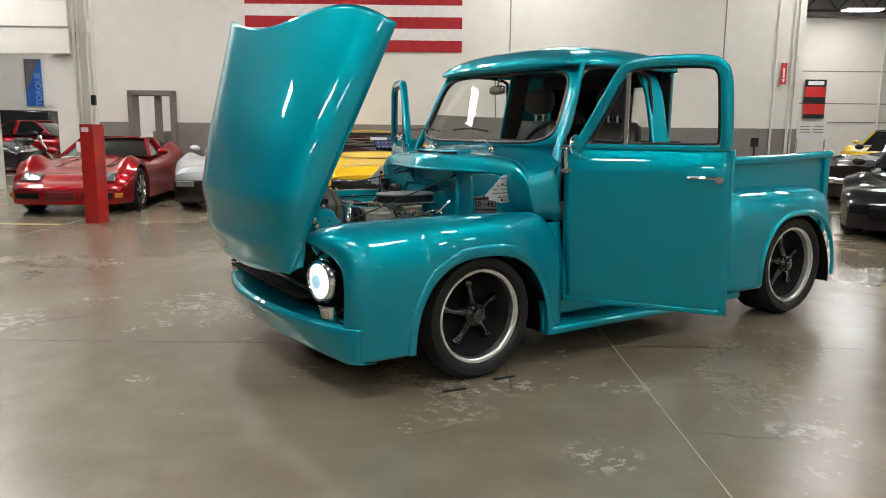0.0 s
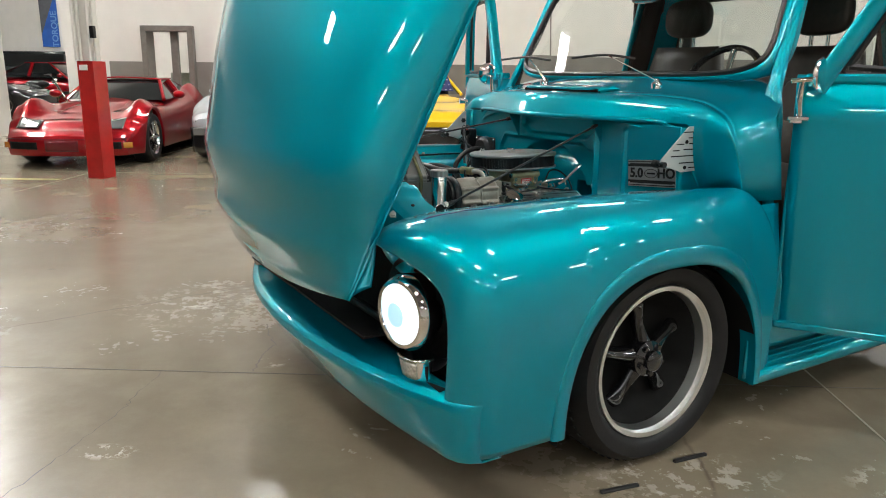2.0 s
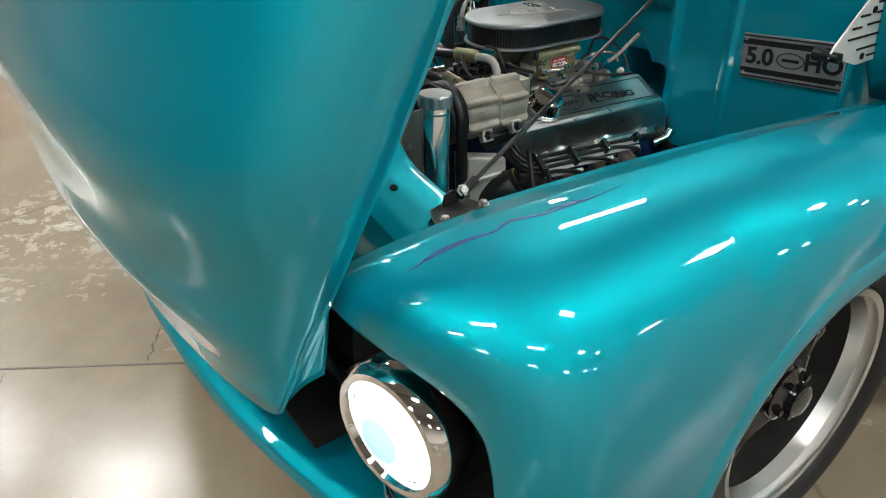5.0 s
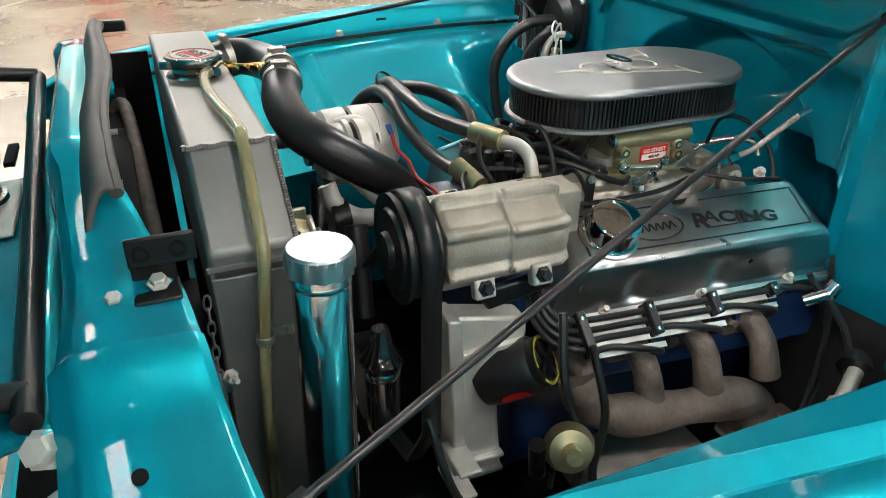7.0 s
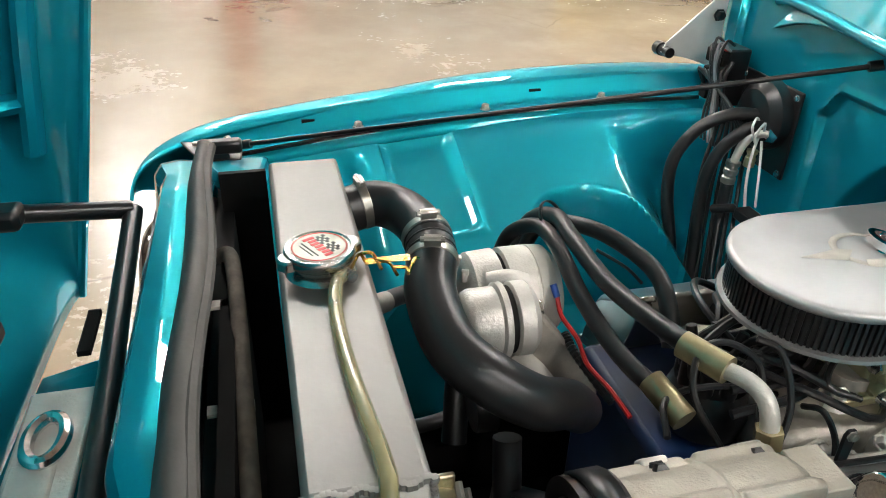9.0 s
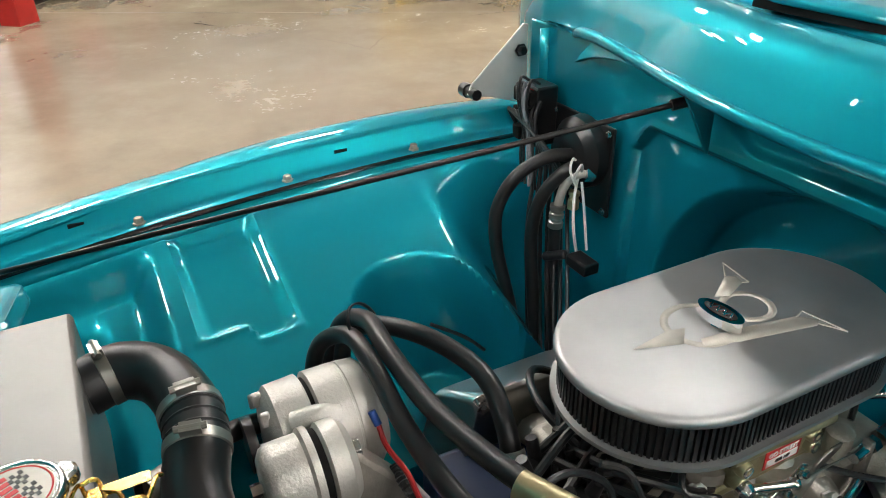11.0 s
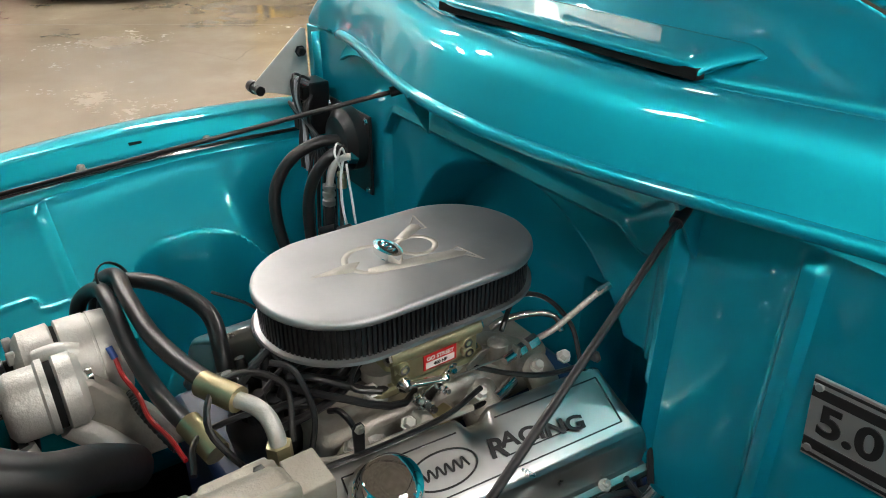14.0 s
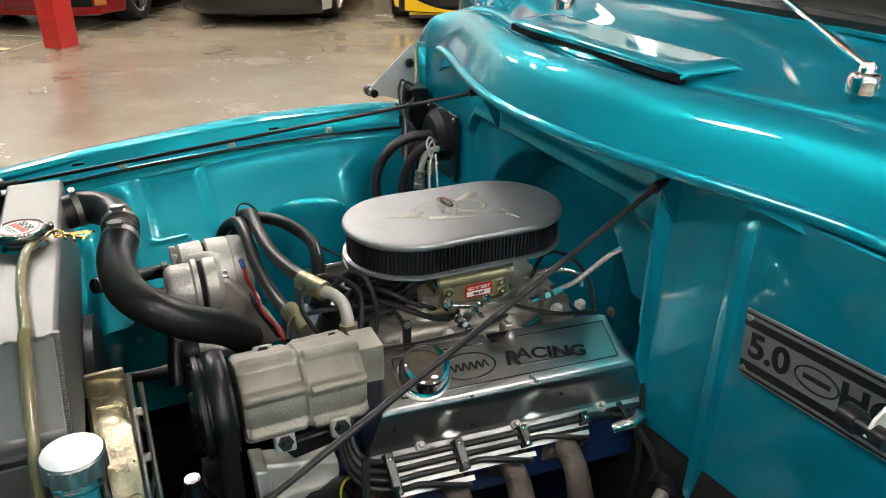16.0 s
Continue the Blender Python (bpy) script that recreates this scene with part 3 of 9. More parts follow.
# ---- the pickup truck: x to its rear, y to its right side ----
truck = thing("pickup_truck", "teal metallic custom pickup truck with open hood and open doors", "pickup truck")

HUBX, ARCHX = 0.035, 0.040


def arch_z(x, xc, half, foot, top, n=2.6, k=2.2):
    t = abs((x - xc) / half)
    return foot if t >= 1 else foot + (top - foot) * (1 - t ** n) ** (1 / k)


def front_fender(side):
    """Pontoon fender: rounded nose round the headlamp, full crown, wheel arch with a rolled lip."""
    x0, x1, yo = -0.71, 0.53, 0.925

    def inner(x):
        if side < 0:
            return 0.703 + 0.163 * x + 0.05 * x * x, 0.846 + 0.012 * x - 0.03 * x * x
        return 0.775 - 0.02 * step(-0.3, -0.7, x), 0.852 + 0.03 * x - 0.10 * x * x

    def fn(a, b):
        x = x0 + (x1 - x0) * (0.5 - 0.5 * math.cos(math.pi * a)) if a < 0.5 else x0 + (x1 - x0) * (0.5 - 0.5 * math.cos(math.pi * a))
        yi, zi = inner(x)
        t = max(0.0, (-0.59 - x) / 0.12)
        nose = 1 - math.sqrt(max(0.0, 1 - t * t))
        top, out = zi - 0.078 * nose, yo - 0.085 * nose - 0.02 * step(0.25, 0.53, x)
        yi = yi - 0.058 * nose
        r = max(0.0, (x - 0.37) / 0.16)
        top -= 0.20 * (1 - math.sqrt(max(0.0, 1 - min(1, r) ** 2)))
        low = 0.212 if x < ARCHX else 0.180
        low = max(low, arch_z(x, ARCHX, 0.418, low, 0.664))
        zs = max(0.52, low + 0.01)
        crown = 0.022
        if b < 0.6:
            th = b / 0.6 * math.pi / 2
            y = yi + (out - yi) * se(math.sin(th), 2.5)
            z = zs + (top - zs) * se(math.cos(th), 2.5) + crown * math.sin(2 * th) * (1 - nose)
        else:
            q = (b - 0.6) / 0.4
            z = zs + (low - zs) * q
            y = out - 0.012 * q * q - 0.02 * nose * q
        x -= 0.08 * step(-0.58, -0.71, x) * (1 - step(0.05, 0.45, b))
        return (x, side * y, z)

    ob = part("front_fender", Geo().grid(fn, 150, 44), TEAL, truck, "rounded teal front fender", solid=0.006, offset=-1)
    # rolled lip round the wheel arch
    g = Geo()

    def lip(a, b):
        t = math.pi * (1 - a)
        cx = se(math.cos(t), 2.6)
        cz = se(math.sin(t), 2.3)
        ph = math.pi * b
        w = 0.048 * (0.5 - 0.5 * math.cos(ph))
        bul = 0.016 * math.sin(ph) ** 0.8
        x = ARCHX + (0.412 + w) * cx
        z = max(0.186 + (0.464 + 1.42 * w) * cz, 0.213 if x < ARCHX else 0.181)
        return (x, side * (0.914 + bul - 0.02 * step(0.25, 0.53, x)), z)

    g.grid(lip, 80, 10)
    g.grid(lambda a, b: (ARCHX + 0.412 * se(math.cos(math.pi * (1 - a)), 2.6), side * (0.914 - 0.06 * b), max(0.186 + 0.464 * se(math.sin(math.pi * a), 2.3), 0.213 if a < 0.5 else 0.181)), 80, 2)
    part("arch_lip", g, TEAL, ob)
    # dark wheel well, near-black with the shade inside it painted in
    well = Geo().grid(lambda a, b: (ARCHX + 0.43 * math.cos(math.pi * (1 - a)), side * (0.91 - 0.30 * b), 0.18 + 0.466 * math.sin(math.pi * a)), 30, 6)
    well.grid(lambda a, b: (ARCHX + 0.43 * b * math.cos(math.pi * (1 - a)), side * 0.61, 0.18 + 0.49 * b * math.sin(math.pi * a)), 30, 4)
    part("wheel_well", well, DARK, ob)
    # rear foot behind the wheel
    return ob


fl, frt = front_fender(-1), front_fender(1)


# front valance that wraps between the fenders
def valance(a, b):
    y = -0.915 + 1.83 * a
    t = min(1, abs(y) / 0.845)
    s = min(1, max(0, (abs(y) - 0.84) / 0.085))
    wrap = -0.712 + 0.12 * (1 - math.sqrt(1 - s * s)) if s > 0 else 0
    xt = wrap or -0.862 + 0.150 * t ** 2.2
    xb = wrap + 0.012 if s > 0 else -0.776 + 0.072 * t ** 2
    prof = [(xb + 0.06, 0.202), (xb, 0.203), (xb - 0.012, 0.222), (xt - 0.004, 0.345), (xt + 0.001, 0.362), (xt + 0.018, 0.374), (xt + 0.06, 0.379), (-0.70 + 0.02 * t, 0.392)]
    if s > 0:
        prof[5:] = [(xt + 0.004, 0.366), (xt + 0.006, 0.368), (xt + 0.008, 0.369)]
    n = len(prof) - 1
    i = min(int(b * n), n - 1)
    f = b * n - i
    z = prof[i][1] + (prof[i + 1][1] - prof[i][1]) * f
    if s > 0:
        q = (0.52 - z) / 0.31
        y -= math.copysign(0.012 * q * q * s, y)
    return (prof[i][0] + (prof[i + 1][0] - prof[i][0]) * f, y, z)


part("front_valance", Geo().grid(valance, 120, 42), TEAL, truck, "smooth body-coloured front valance", solid=0.005, sharp=60)
# near-black sheets added for the shade inside the open nose
part("nose_shade", Geo().box((-0.635, 0, 0.50), (0.02, 1.56, 0.38)).box((-0.66, 0, 0.37), (0.1, 1.6, 0.02)).box((-0.735, 0, 0.462), (0.15, 1.08, 0.008)), DARK, truck, "near-black sheets in place of the shade behind the open nose")
gb = Geo()
for y in (-0.30, 0.12, 0.42):
    gb.box((-0.70, y, 0.43), (0.016, 0.012, 0.10))
gb.rod((-0.70, -0.55, 0.47), (-0.70, 0.55, 0.47), 0.012)
part("grille_bar", gb, BLACK, truck)


for side in (-1, 1):
    c = Vector((-0.752, side * 0.675, 0.567))
    m = Matrix.Translation(c) @ Matrix.Rotation(radians(-side * 11), 4, "Z") @ Matrix.Rotation(radians(-90), 4, "Y")
    ring = part("headlight", Geo().lathe([(0.078, 0.002), (0.084, 0.014), (0.094, 0.014), (0.103, 0.004), (0.107, -0.014), (0.105, -0.055), (0.094, -0.095), (0.05, -0.12)], 48, m, caps=False),
                CHROME, truck, "lit round headlamp in a deep chrome ring")
    part("lens", Geo().lathe([(0.0, 0.026), (0.03, 0.024), (0.055, 0.018), (0.070, 0.009), (0.080, -0.002)], 40, m, caps=False), HEADLAMP, ring, "glowing white headlamp lens")
    part("projector", Geo().lathe([(0.0, 0.031), (0.018, 0.030), (0.034, 0.026)], 28, m, caps=False), HEADBLUE, ring, "pale blue projector core")
    bucket = Geo().grid(lambda a, b: (-0.70 + 0.09 * b, side * (0.66 + (0.185 - 0.04 * b) * se(math.cos(2 * math.pi * a), 2.2)), 0.555 + (0.155 - 0.04 * b) * se(math.sin(2 * math.pi * a), 2.2)), 40, 4, wrap_u=True)
    part("bucket", bucket, BLACK, ring, "black headlamp bucket")
    # chrome parking lamp below
    def can(a, b, grow=0.0, lo=0.0, hi=1.0):
        th, h = math.pi * (a - 0.5), lo + (hi - lo) * b
        t = 0.80 + 0.20 * h
        return (-0.700 - (0.062 * t + grow) * se(math.cos(th), 2.6), side * 0.692 + (0.056 * t + grow) * se(math.sin(th), 2.6), 0.384 + 0.066 * h)
    park = part("parking_lamp", Geo().grid(can, 32, 6), CHROME, truck, "tapered chrome parking lamp", solid=0.004, offset=-1)
    part("rim", Geo().tube([can(k / 24, 1.0, 0.003) for k in range(25)], 0.004, 8, 1), CHROME, park)
    part("lens", Geo().grid(lambda a, b: can(0.22 + 0.56 * a, b, 0.002, 0.14, 0.84), 16, 4), mat("ribbed_clear_lens", (0.5, 0.46, 0.40), 0.25, 0.3, 0.3, 120, 0.5, 300), park, solid=0.003)

# ---- hood, tilted forward on its nose ----
HD = Vector((0.4165, 0, 0.9092))
HN = Vector((-0.9092, 0, 0.4165))
HO = Vector((-0.873, 0, 0.596))
HL = 1.283


def hood_pt(a, b, inset=0.0):
    """a along from nose lip to rear edge, b across from the left edge to the right one. The right side hangs further forward."""
    s = -1 + 2 * b
    w = line_at(a, (0, 0.585), (0.12, 0.605), (0.5, 0.64), (1, 0.67))
    rise = lerp_at(a, (0, 0.03), (0.10, 0.15), (0.25, 0.228), (0.5, 0.243), (0.8, 0.235), (1.0, 0.228))
    th = s * math.pi / 2
    ys = se(math.sin(th), 2.9)
    nz = se(math.cos(th), 2.9)
    crown = 0.02 * (1 - ys * ys)
    u = HL * a
    u -= 0.05 * (1 - ys * ys) * (1 - a) ** 3
    y = 0.67 * ys
    u -= 0.11 * (1 - (0.62 * y * y - 0.88 * y ** 4) / 0.101) * a ** 3
    n = (rise - inset) * nz + crown * min(1, a * 4)
    lag = (ys + 1) / 2
    wide = step(0.04, 0.30, a) * (1 - lag) ** 2
    return HO + HD * u + HN * n + Vector((-0.285 * a * lag - 0.042 * wide, w * ys - 0.062 * wide, 0.035 * a * lag))


hood = part("hood", Geo().grid(lambda a, b: hood_pt(a, b), 60, 70), TEAL, truck, "large rounded teal hood tilted open on its nose", solid=0.012, offset=-1)
# inner frame ribs and lip
g = Geo()
for s in (0.15, 0.85):
    g.tube([hood_pt(a, s, 0.06) + HN * -0.03 for a in (0.2, 0.35, 0.5, 0.7, 0.9)], 0.03, 8, 4, flat=0.5)
for a in (0.25, 0.5, 0.93):
    g.tube([hood_pt(a, s, 0.045) + HN * -0.02 for s in (0.14, 0.25, 0.37, 0.5, 0.63, 0.75, 0.86)], 0.028, 8, 4, flat=0.5)
part("hood_brace", g, TEAL, hood)
for side in (-1, 1):
    e = [hood_pt(a, 0.0 if side < 0 else 1.0) for a in (0.0, 0.05, 0.15, 0.4, 0.7, 1.0)]
    part("edge_flange", Geo().tube([p + Vector((0.002, 0.008 * -side, 0)) for p in e], 0.008, 8, 6), TEAL, hood)

part("hood_corner", Geo().grid(lambda a, b: tuple(hood_pt(0.002 + 0.15 * a, 0.0) + Vector((0.075 * b * (1 - a) ** 0.8, 0.012 * b + 0.01 * math.sin(math.pi * b), 0.022 * b))), 12, 8), TEAL, hood, "curled inner corner of the hood nose", solid=0.003)

# ---- wheels ----
RIMLIP = mat("bare_rim_lip", (0.84, 0.84, 0.83), 0.30, 1.0, 0.05, 6, rough_var=0.05)


def wheel(x, y, r, rim, width, side, tread=True):
    w = part("wheel", Geo().lathe([(rim - 0.010, 0.0), (rim + 0.004, 0.002), (rim + 0.006, -0.006), (rim - 0.004, -0.014), (rim - 0.012, -0.02), (rim - 0.017, -0.045), (rim - 0.023, -0.075), (rim - 0.028, -0.098), (rim - 0.03, -width + 0.02), (rim, -width)],
                                   64, caps=False), RIMLIP, truck, "deep-dish wheel with a polished lip",
             m=Matrix.Translation((x, side * y, r)) @ Matrix.Rotation(radians(90 if side < 0 else -90), 4, "X"))
    sw = (r - rim) / 3
    prof = [(rim + 0.004, -0.012), (rim + 0.012, 0.004), (rim + sw, 0.016), (rim + 2 * sw, 0.016), (r - 0.026, 0.004), (r - 0.008, -0.018), (r, -0.045), (r, -width + 0.03), (r - 0.02, -width), (rim + sw, -width - 0.01), (rim, -width + 0.01)]
    part("tyre", Geo().lathe(prof, 72, caps=False), TYRE, w, "black low-profile tyre")
    tg = Geo()
    for k in range(60):
        a = 2 * math.pi * k / 60
        mm = Matrix.Rotation(a, 4, "Z") @ Matrix.Translation((r - 0.001, 0, -0.05)) @ Matrix.Rotation(radians(28), 4, "X")
        tg.box((0, 0, -0.01), (0.004, 0.012, 0.06), mm)
        mm = Matrix.Rotation(a + 0.05, 4, "Z") @ Matrix.Translation((r - 0.001, 0, -0.14)) @ Matrix.Rotation(radians(-28), 4, "X")
        tg.box((0, 0, 0), (0.004, 0.012, 0.08), mm)
    tagged(part("tread", tg, TYRE, w), kind="stuff")
    # five twisted spokes on a dark dish, near-black for the shade behind them
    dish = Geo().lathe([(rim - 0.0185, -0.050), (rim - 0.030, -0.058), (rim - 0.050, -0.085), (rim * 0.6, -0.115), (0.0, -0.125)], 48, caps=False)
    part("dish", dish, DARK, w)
    for k in range(5):
        a = 2 * math.pi * k / 5 + 0.3
        m = Matrix.Rotation(a, 4, "Z")
        g = Geo()

        def sp(p, q):
            t = -1 + 2 * q
            rr = 0.045 + (rim - 0.088) * p
            wid = 0.031 - 0.009 * math.sin(math.pi * p) + 0.012 * step(0.55, 1, p)
            hgt = -0.036 - 0.030 * p - 0.034 * t * t - 0.012 * math.sin(math.pi * p) - 0.03 * step(0.8, 1, p)
            return (rr, t * wid + 0.018 * math.sin(p * 2.2), hgt)

        g.grid(sp, 14, 8, m=m)
        part("spoke", g, DARKWHEEL, w, solid=0.018, offset=-1)
    hub = Geo().lathe([(0.062, -0.075), (0.058, -0.04), (0.034, -0.028), (0.034, -0.012), (0.026, -0.006), (0.0, -0.004)], 28, caps=False)
    for k in range(5):
        a = 2 * math.pi * (k + 0.5) / 5 + 0.3
        hub.rod((0.045 * math.cos(a), 0.045 * math.sin(a), -0.06), (0.045 * math.cos(a), 0.045 * math.sin(a), -0.022), 0.009, 6)
    part("hub", hub, DARKWHEEL, w)
    part("brake_disc", Geo().lathe([(0.06, -0.14), (rim - 0.07, -0.14), (rim - 0.07, -0.16), (0.06, -0.16)], 40, caps=False), BLACK, w)
    return w


wheel(HUBX, 0.868, 0.335, 0.240, 0.22, -1)
wheel(HUBX, 0.868, 0.335, 0.240, 0.22, 1)
wheel(2.745, 0.875, 0.358, 0.262, 0.27, -1)
wheel(2.745, 0.875, 0.358, 0.262, 0.27, 1)

# ---- cowl, cab ----
def lip_x(y):
    t = min(abs(y), 0.70)
    return 0.200 + 0.62 * t * t - 0.88 * t ** 4


def cowl(a, b):
    """b across, a from the front lip back to the windscreen foot."""
    s = -1 + 2 * b
    prof = [(0, 0.0), (0.007, 0.0165), (0.0145, 0.033), (0.022, 0.0495), (0.0305, 0.0650), (0.042, 0.0768), (0.056, 0.0835), (0.072, 0.0858), (0.092, 0.0830), (0.101, 0.0836), (0.109, 0.0895), (0.14, 0.0935), (0.21, 0.108), (0.29, 0.130), (0.42, 0.155)]
    cells = len(prof) - 1
    i = min(int(a * cells), cells - 1)
    f = a * cells - i
    before, here, there, after = (prof[min(max(i + k, 0), cells)] for k in (-1, 0, 1, 2))
    dx, dz = (0.5 * (2 * here[k] + (there[k] - before[k]) * f + (2 * before[k] - 5 * here[k] + 4 * there[k] - after[k]) * f * f + (3 * here[k] - before[k] - 3 * there[k] + after[k]) * f ** 3) for k in (0, 1))
    half = 0.66 + 0.155 * step(0.0, 0.085, dx) + 0.035 * step(0.08, 0.42, dx)
    n = 3.4 + 1.6 * step(0.0, 0.07, dx)
    th = s * math.pi / 2
    ys, zs = se(math.sin(th), n), se(math.cos(th), n)
    y = half * ys
    foot = 0.80
    x = lip_x(y) + dx * (1 - 0.56 * min(1, (1 - zs) * 3.0)) + 0.05 * a * ys * ys + 0.11 * (1 - zs) ** 1.5 * (1 - 0.5 * a)
    z = foot + (1.048 + dz - foot) * zs - 0.0
    return (x, y, z)


cw = part("cowl", Geo().grid(cowl, 98, 100), TEAL, truck, "rounded teal cowl panel", solid=0.006, offset=-1)
lipg = Geo().tube([(lip_x(y) + 0.003 + 0.13 * max(0, (abs(y) - 0.5) / 0.15) ** 3, y, 1.046 - 0.05 * max(0, (abs(y) - 0.5) / 0.13) ** 2.5) for y in [-0.62 + 1.24 * k / 30 for k in range(31)]], 0.009, 10, 3)
part("front_lip", lipg, TEAL, cw, "rolled front lip of the cowl")
# raised fresh-air flap with a dark slot in front of it
def flap_pt(a, b):
    t = -1 + 2 * b
    w = 0.228 + 0.012 * a
    edge = max(0.0, (abs(t) - 0.92) / 0.08)
    return (0.306 + 0.108 * a + 0.03 * max(0, (abs(t) - 0.8) / 0.2) * (1 - a) * 0.2, w * t, 1.156 + 0.006 * a - 0.010 * edge * edge - 0.006 * step(0.85, 1, a) - 0.004 * (1 - step(0, 0.15, a)))


part("vent_flap", Geo().grid(flap_pt, 14, 60), TEAL, cw, "raised teal fresh-air vent flap", solid=0.009, offset=-1, bevel=0.003)
part("vent_slot", Geo().box((0.318, 0, 1.1415), (0.014, 0.45, 0.012)), DARK, cw)
part("flap_foot", Geo().box((0.365, 0, 1.142), (0.085, 0.44, 0.014)), TEAL, cw, bevel=0.004)
# wiper arms
for y, ty, x in ((-0.40, 0.10, 0.435), (0.30, 0.66, 0.475)):
    g = Geo().lathe([(0.020, -0.025), (0.020, -0.008), (0.017, -0.003), (0.011, -0.001), (0.010, 0.006), (0.006, 0.011), (0.0, 0.012)], 24, Matrix.Translation((x, y, 1.178)))
    wp = part("wiper", g, CHROME, truck, "chrome windscreen wiper arm")
    part("arm", Geo().tube([(x, y, 1.182), (0.64, ty - 0.02, 1.283)], lambda t: 0.0045 - 0.002 * t, 8), CHROME, wp)
    part("blade", Geo().tube([(0.655, ty - 0.17, 1.268), (0.640, ty, 1.285), (0.648, ty + 0.22, 1.276)], 0.006, 6), BLACK, wp)


# body side shell of the cab, from the door pillar to the back wall
def screen_pt(th, grow=0.0):
    """A point on the rounded outline of the windscreen, pushed outwards by grow metres."""
    a = 0.5 + 0.5 * se(math.sin(th), 5.5)
    y = (0.70 - 0.06 * a) * se(math.cos(th), 6.5)
    y *= 1 + grow / 0.70
    return Vector((0.582 + 0.04 * (y / 0.66) ** 2 + 0.205 * a, y, 1.205 + 0.42 * a + grow * 0.9 * (2 * a - 1)))


def screen(a, b):
    p = screen_pt(2 * math.pi * b)
    y, h = p.y * a, (p.z - 1.415) / 0.42 * a + 0.5
    return (0.582 + 0.04 * (y / 0.66) ** 2 + 0.205 * h, y, 1.205 + 0.42 * h)


glass = part("windscreen", Geo().grid(screen, 8, 96), GLASS, truck, "clear curved windscreen")
glass.visible_shadow = False
part("rubber_seal", Geo().tube([screen_pt(2 * math.pi * k / 96, 0.002) for k in range(97)], 0.012, 8, 1), RUBBER, glass, "black windscreen rubber")


# frame of sheet metal round the screen, wide at the pillars
def surround(a, b):
    th = 2 * math.pi * b
    side_on = abs(se(math.cos(th), 6.5)) ** 6
    p = screen_pt(th, 0.006 + (0.020 + 0.030 * side_on) * a)
    return tuple(p + Vector((0.012 * math.sin(math.pi * a) * -1 + (0.012 + 0.030 * side_on) * a * a, 0, 0)))


part("screen_surround", Geo().grid(surround, 6, 128), TEAL, truck, "teal metal frame round the windscreen", solid=0.004)
# roof
def roof(a, b):
    s, t = -1 + 2 * b, -1 + 2 * a
    x = 1.225 + 0.438 * se(math.sin(t * math.pi / 2), 3.0)
    half = 0.675 + 0.02 * (1 - t * t)
    y = half * se(math.sin(s * math.pi / 2), 2.8)
    k = se(math.cos(s * math.pi / 2), 2.8) * se(math.cos(t * math.pi / 2), 3.0)
    return (x + 0.05 * (1 - abs(s) ** 2) * (-1 if t < 0 else 1) * abs(t) ** 3, y, 1.645 + 0.155 * k)


rf = part("roof", Geo().grid(roof, 40, 40), TEAL, truck, "domed teal cab roof", solid=0.02, offset=-1)
drip = [(0.80, -0.60, 1.652), (0.95, -0.70, 1.655), (1.3, -0.725, 1.655), (1.56, -0.675, 1.65)]
for side in (-1, 1):
    part("drip_rail", Geo().tube([(x, side * -y, z) for x, y, z in drip], 0.014, 8), TEAL, rf)
part("visor_lip", Geo().tube([(0.79 + 0.06 * (y / 0.6) ** 2 - 0.025, y, 1.655) for y in (-0.60, -0.4, -0.2, 0, 0.2, 0.4, 0.60)], 0.016, 8), TEAL, rf)
part("headliner", Geo().grid(lambda a, b: (0.84 + 0.84 * a, -0.62 + 1.24 * b, 1.652), 4, 4), DASHM, rf)
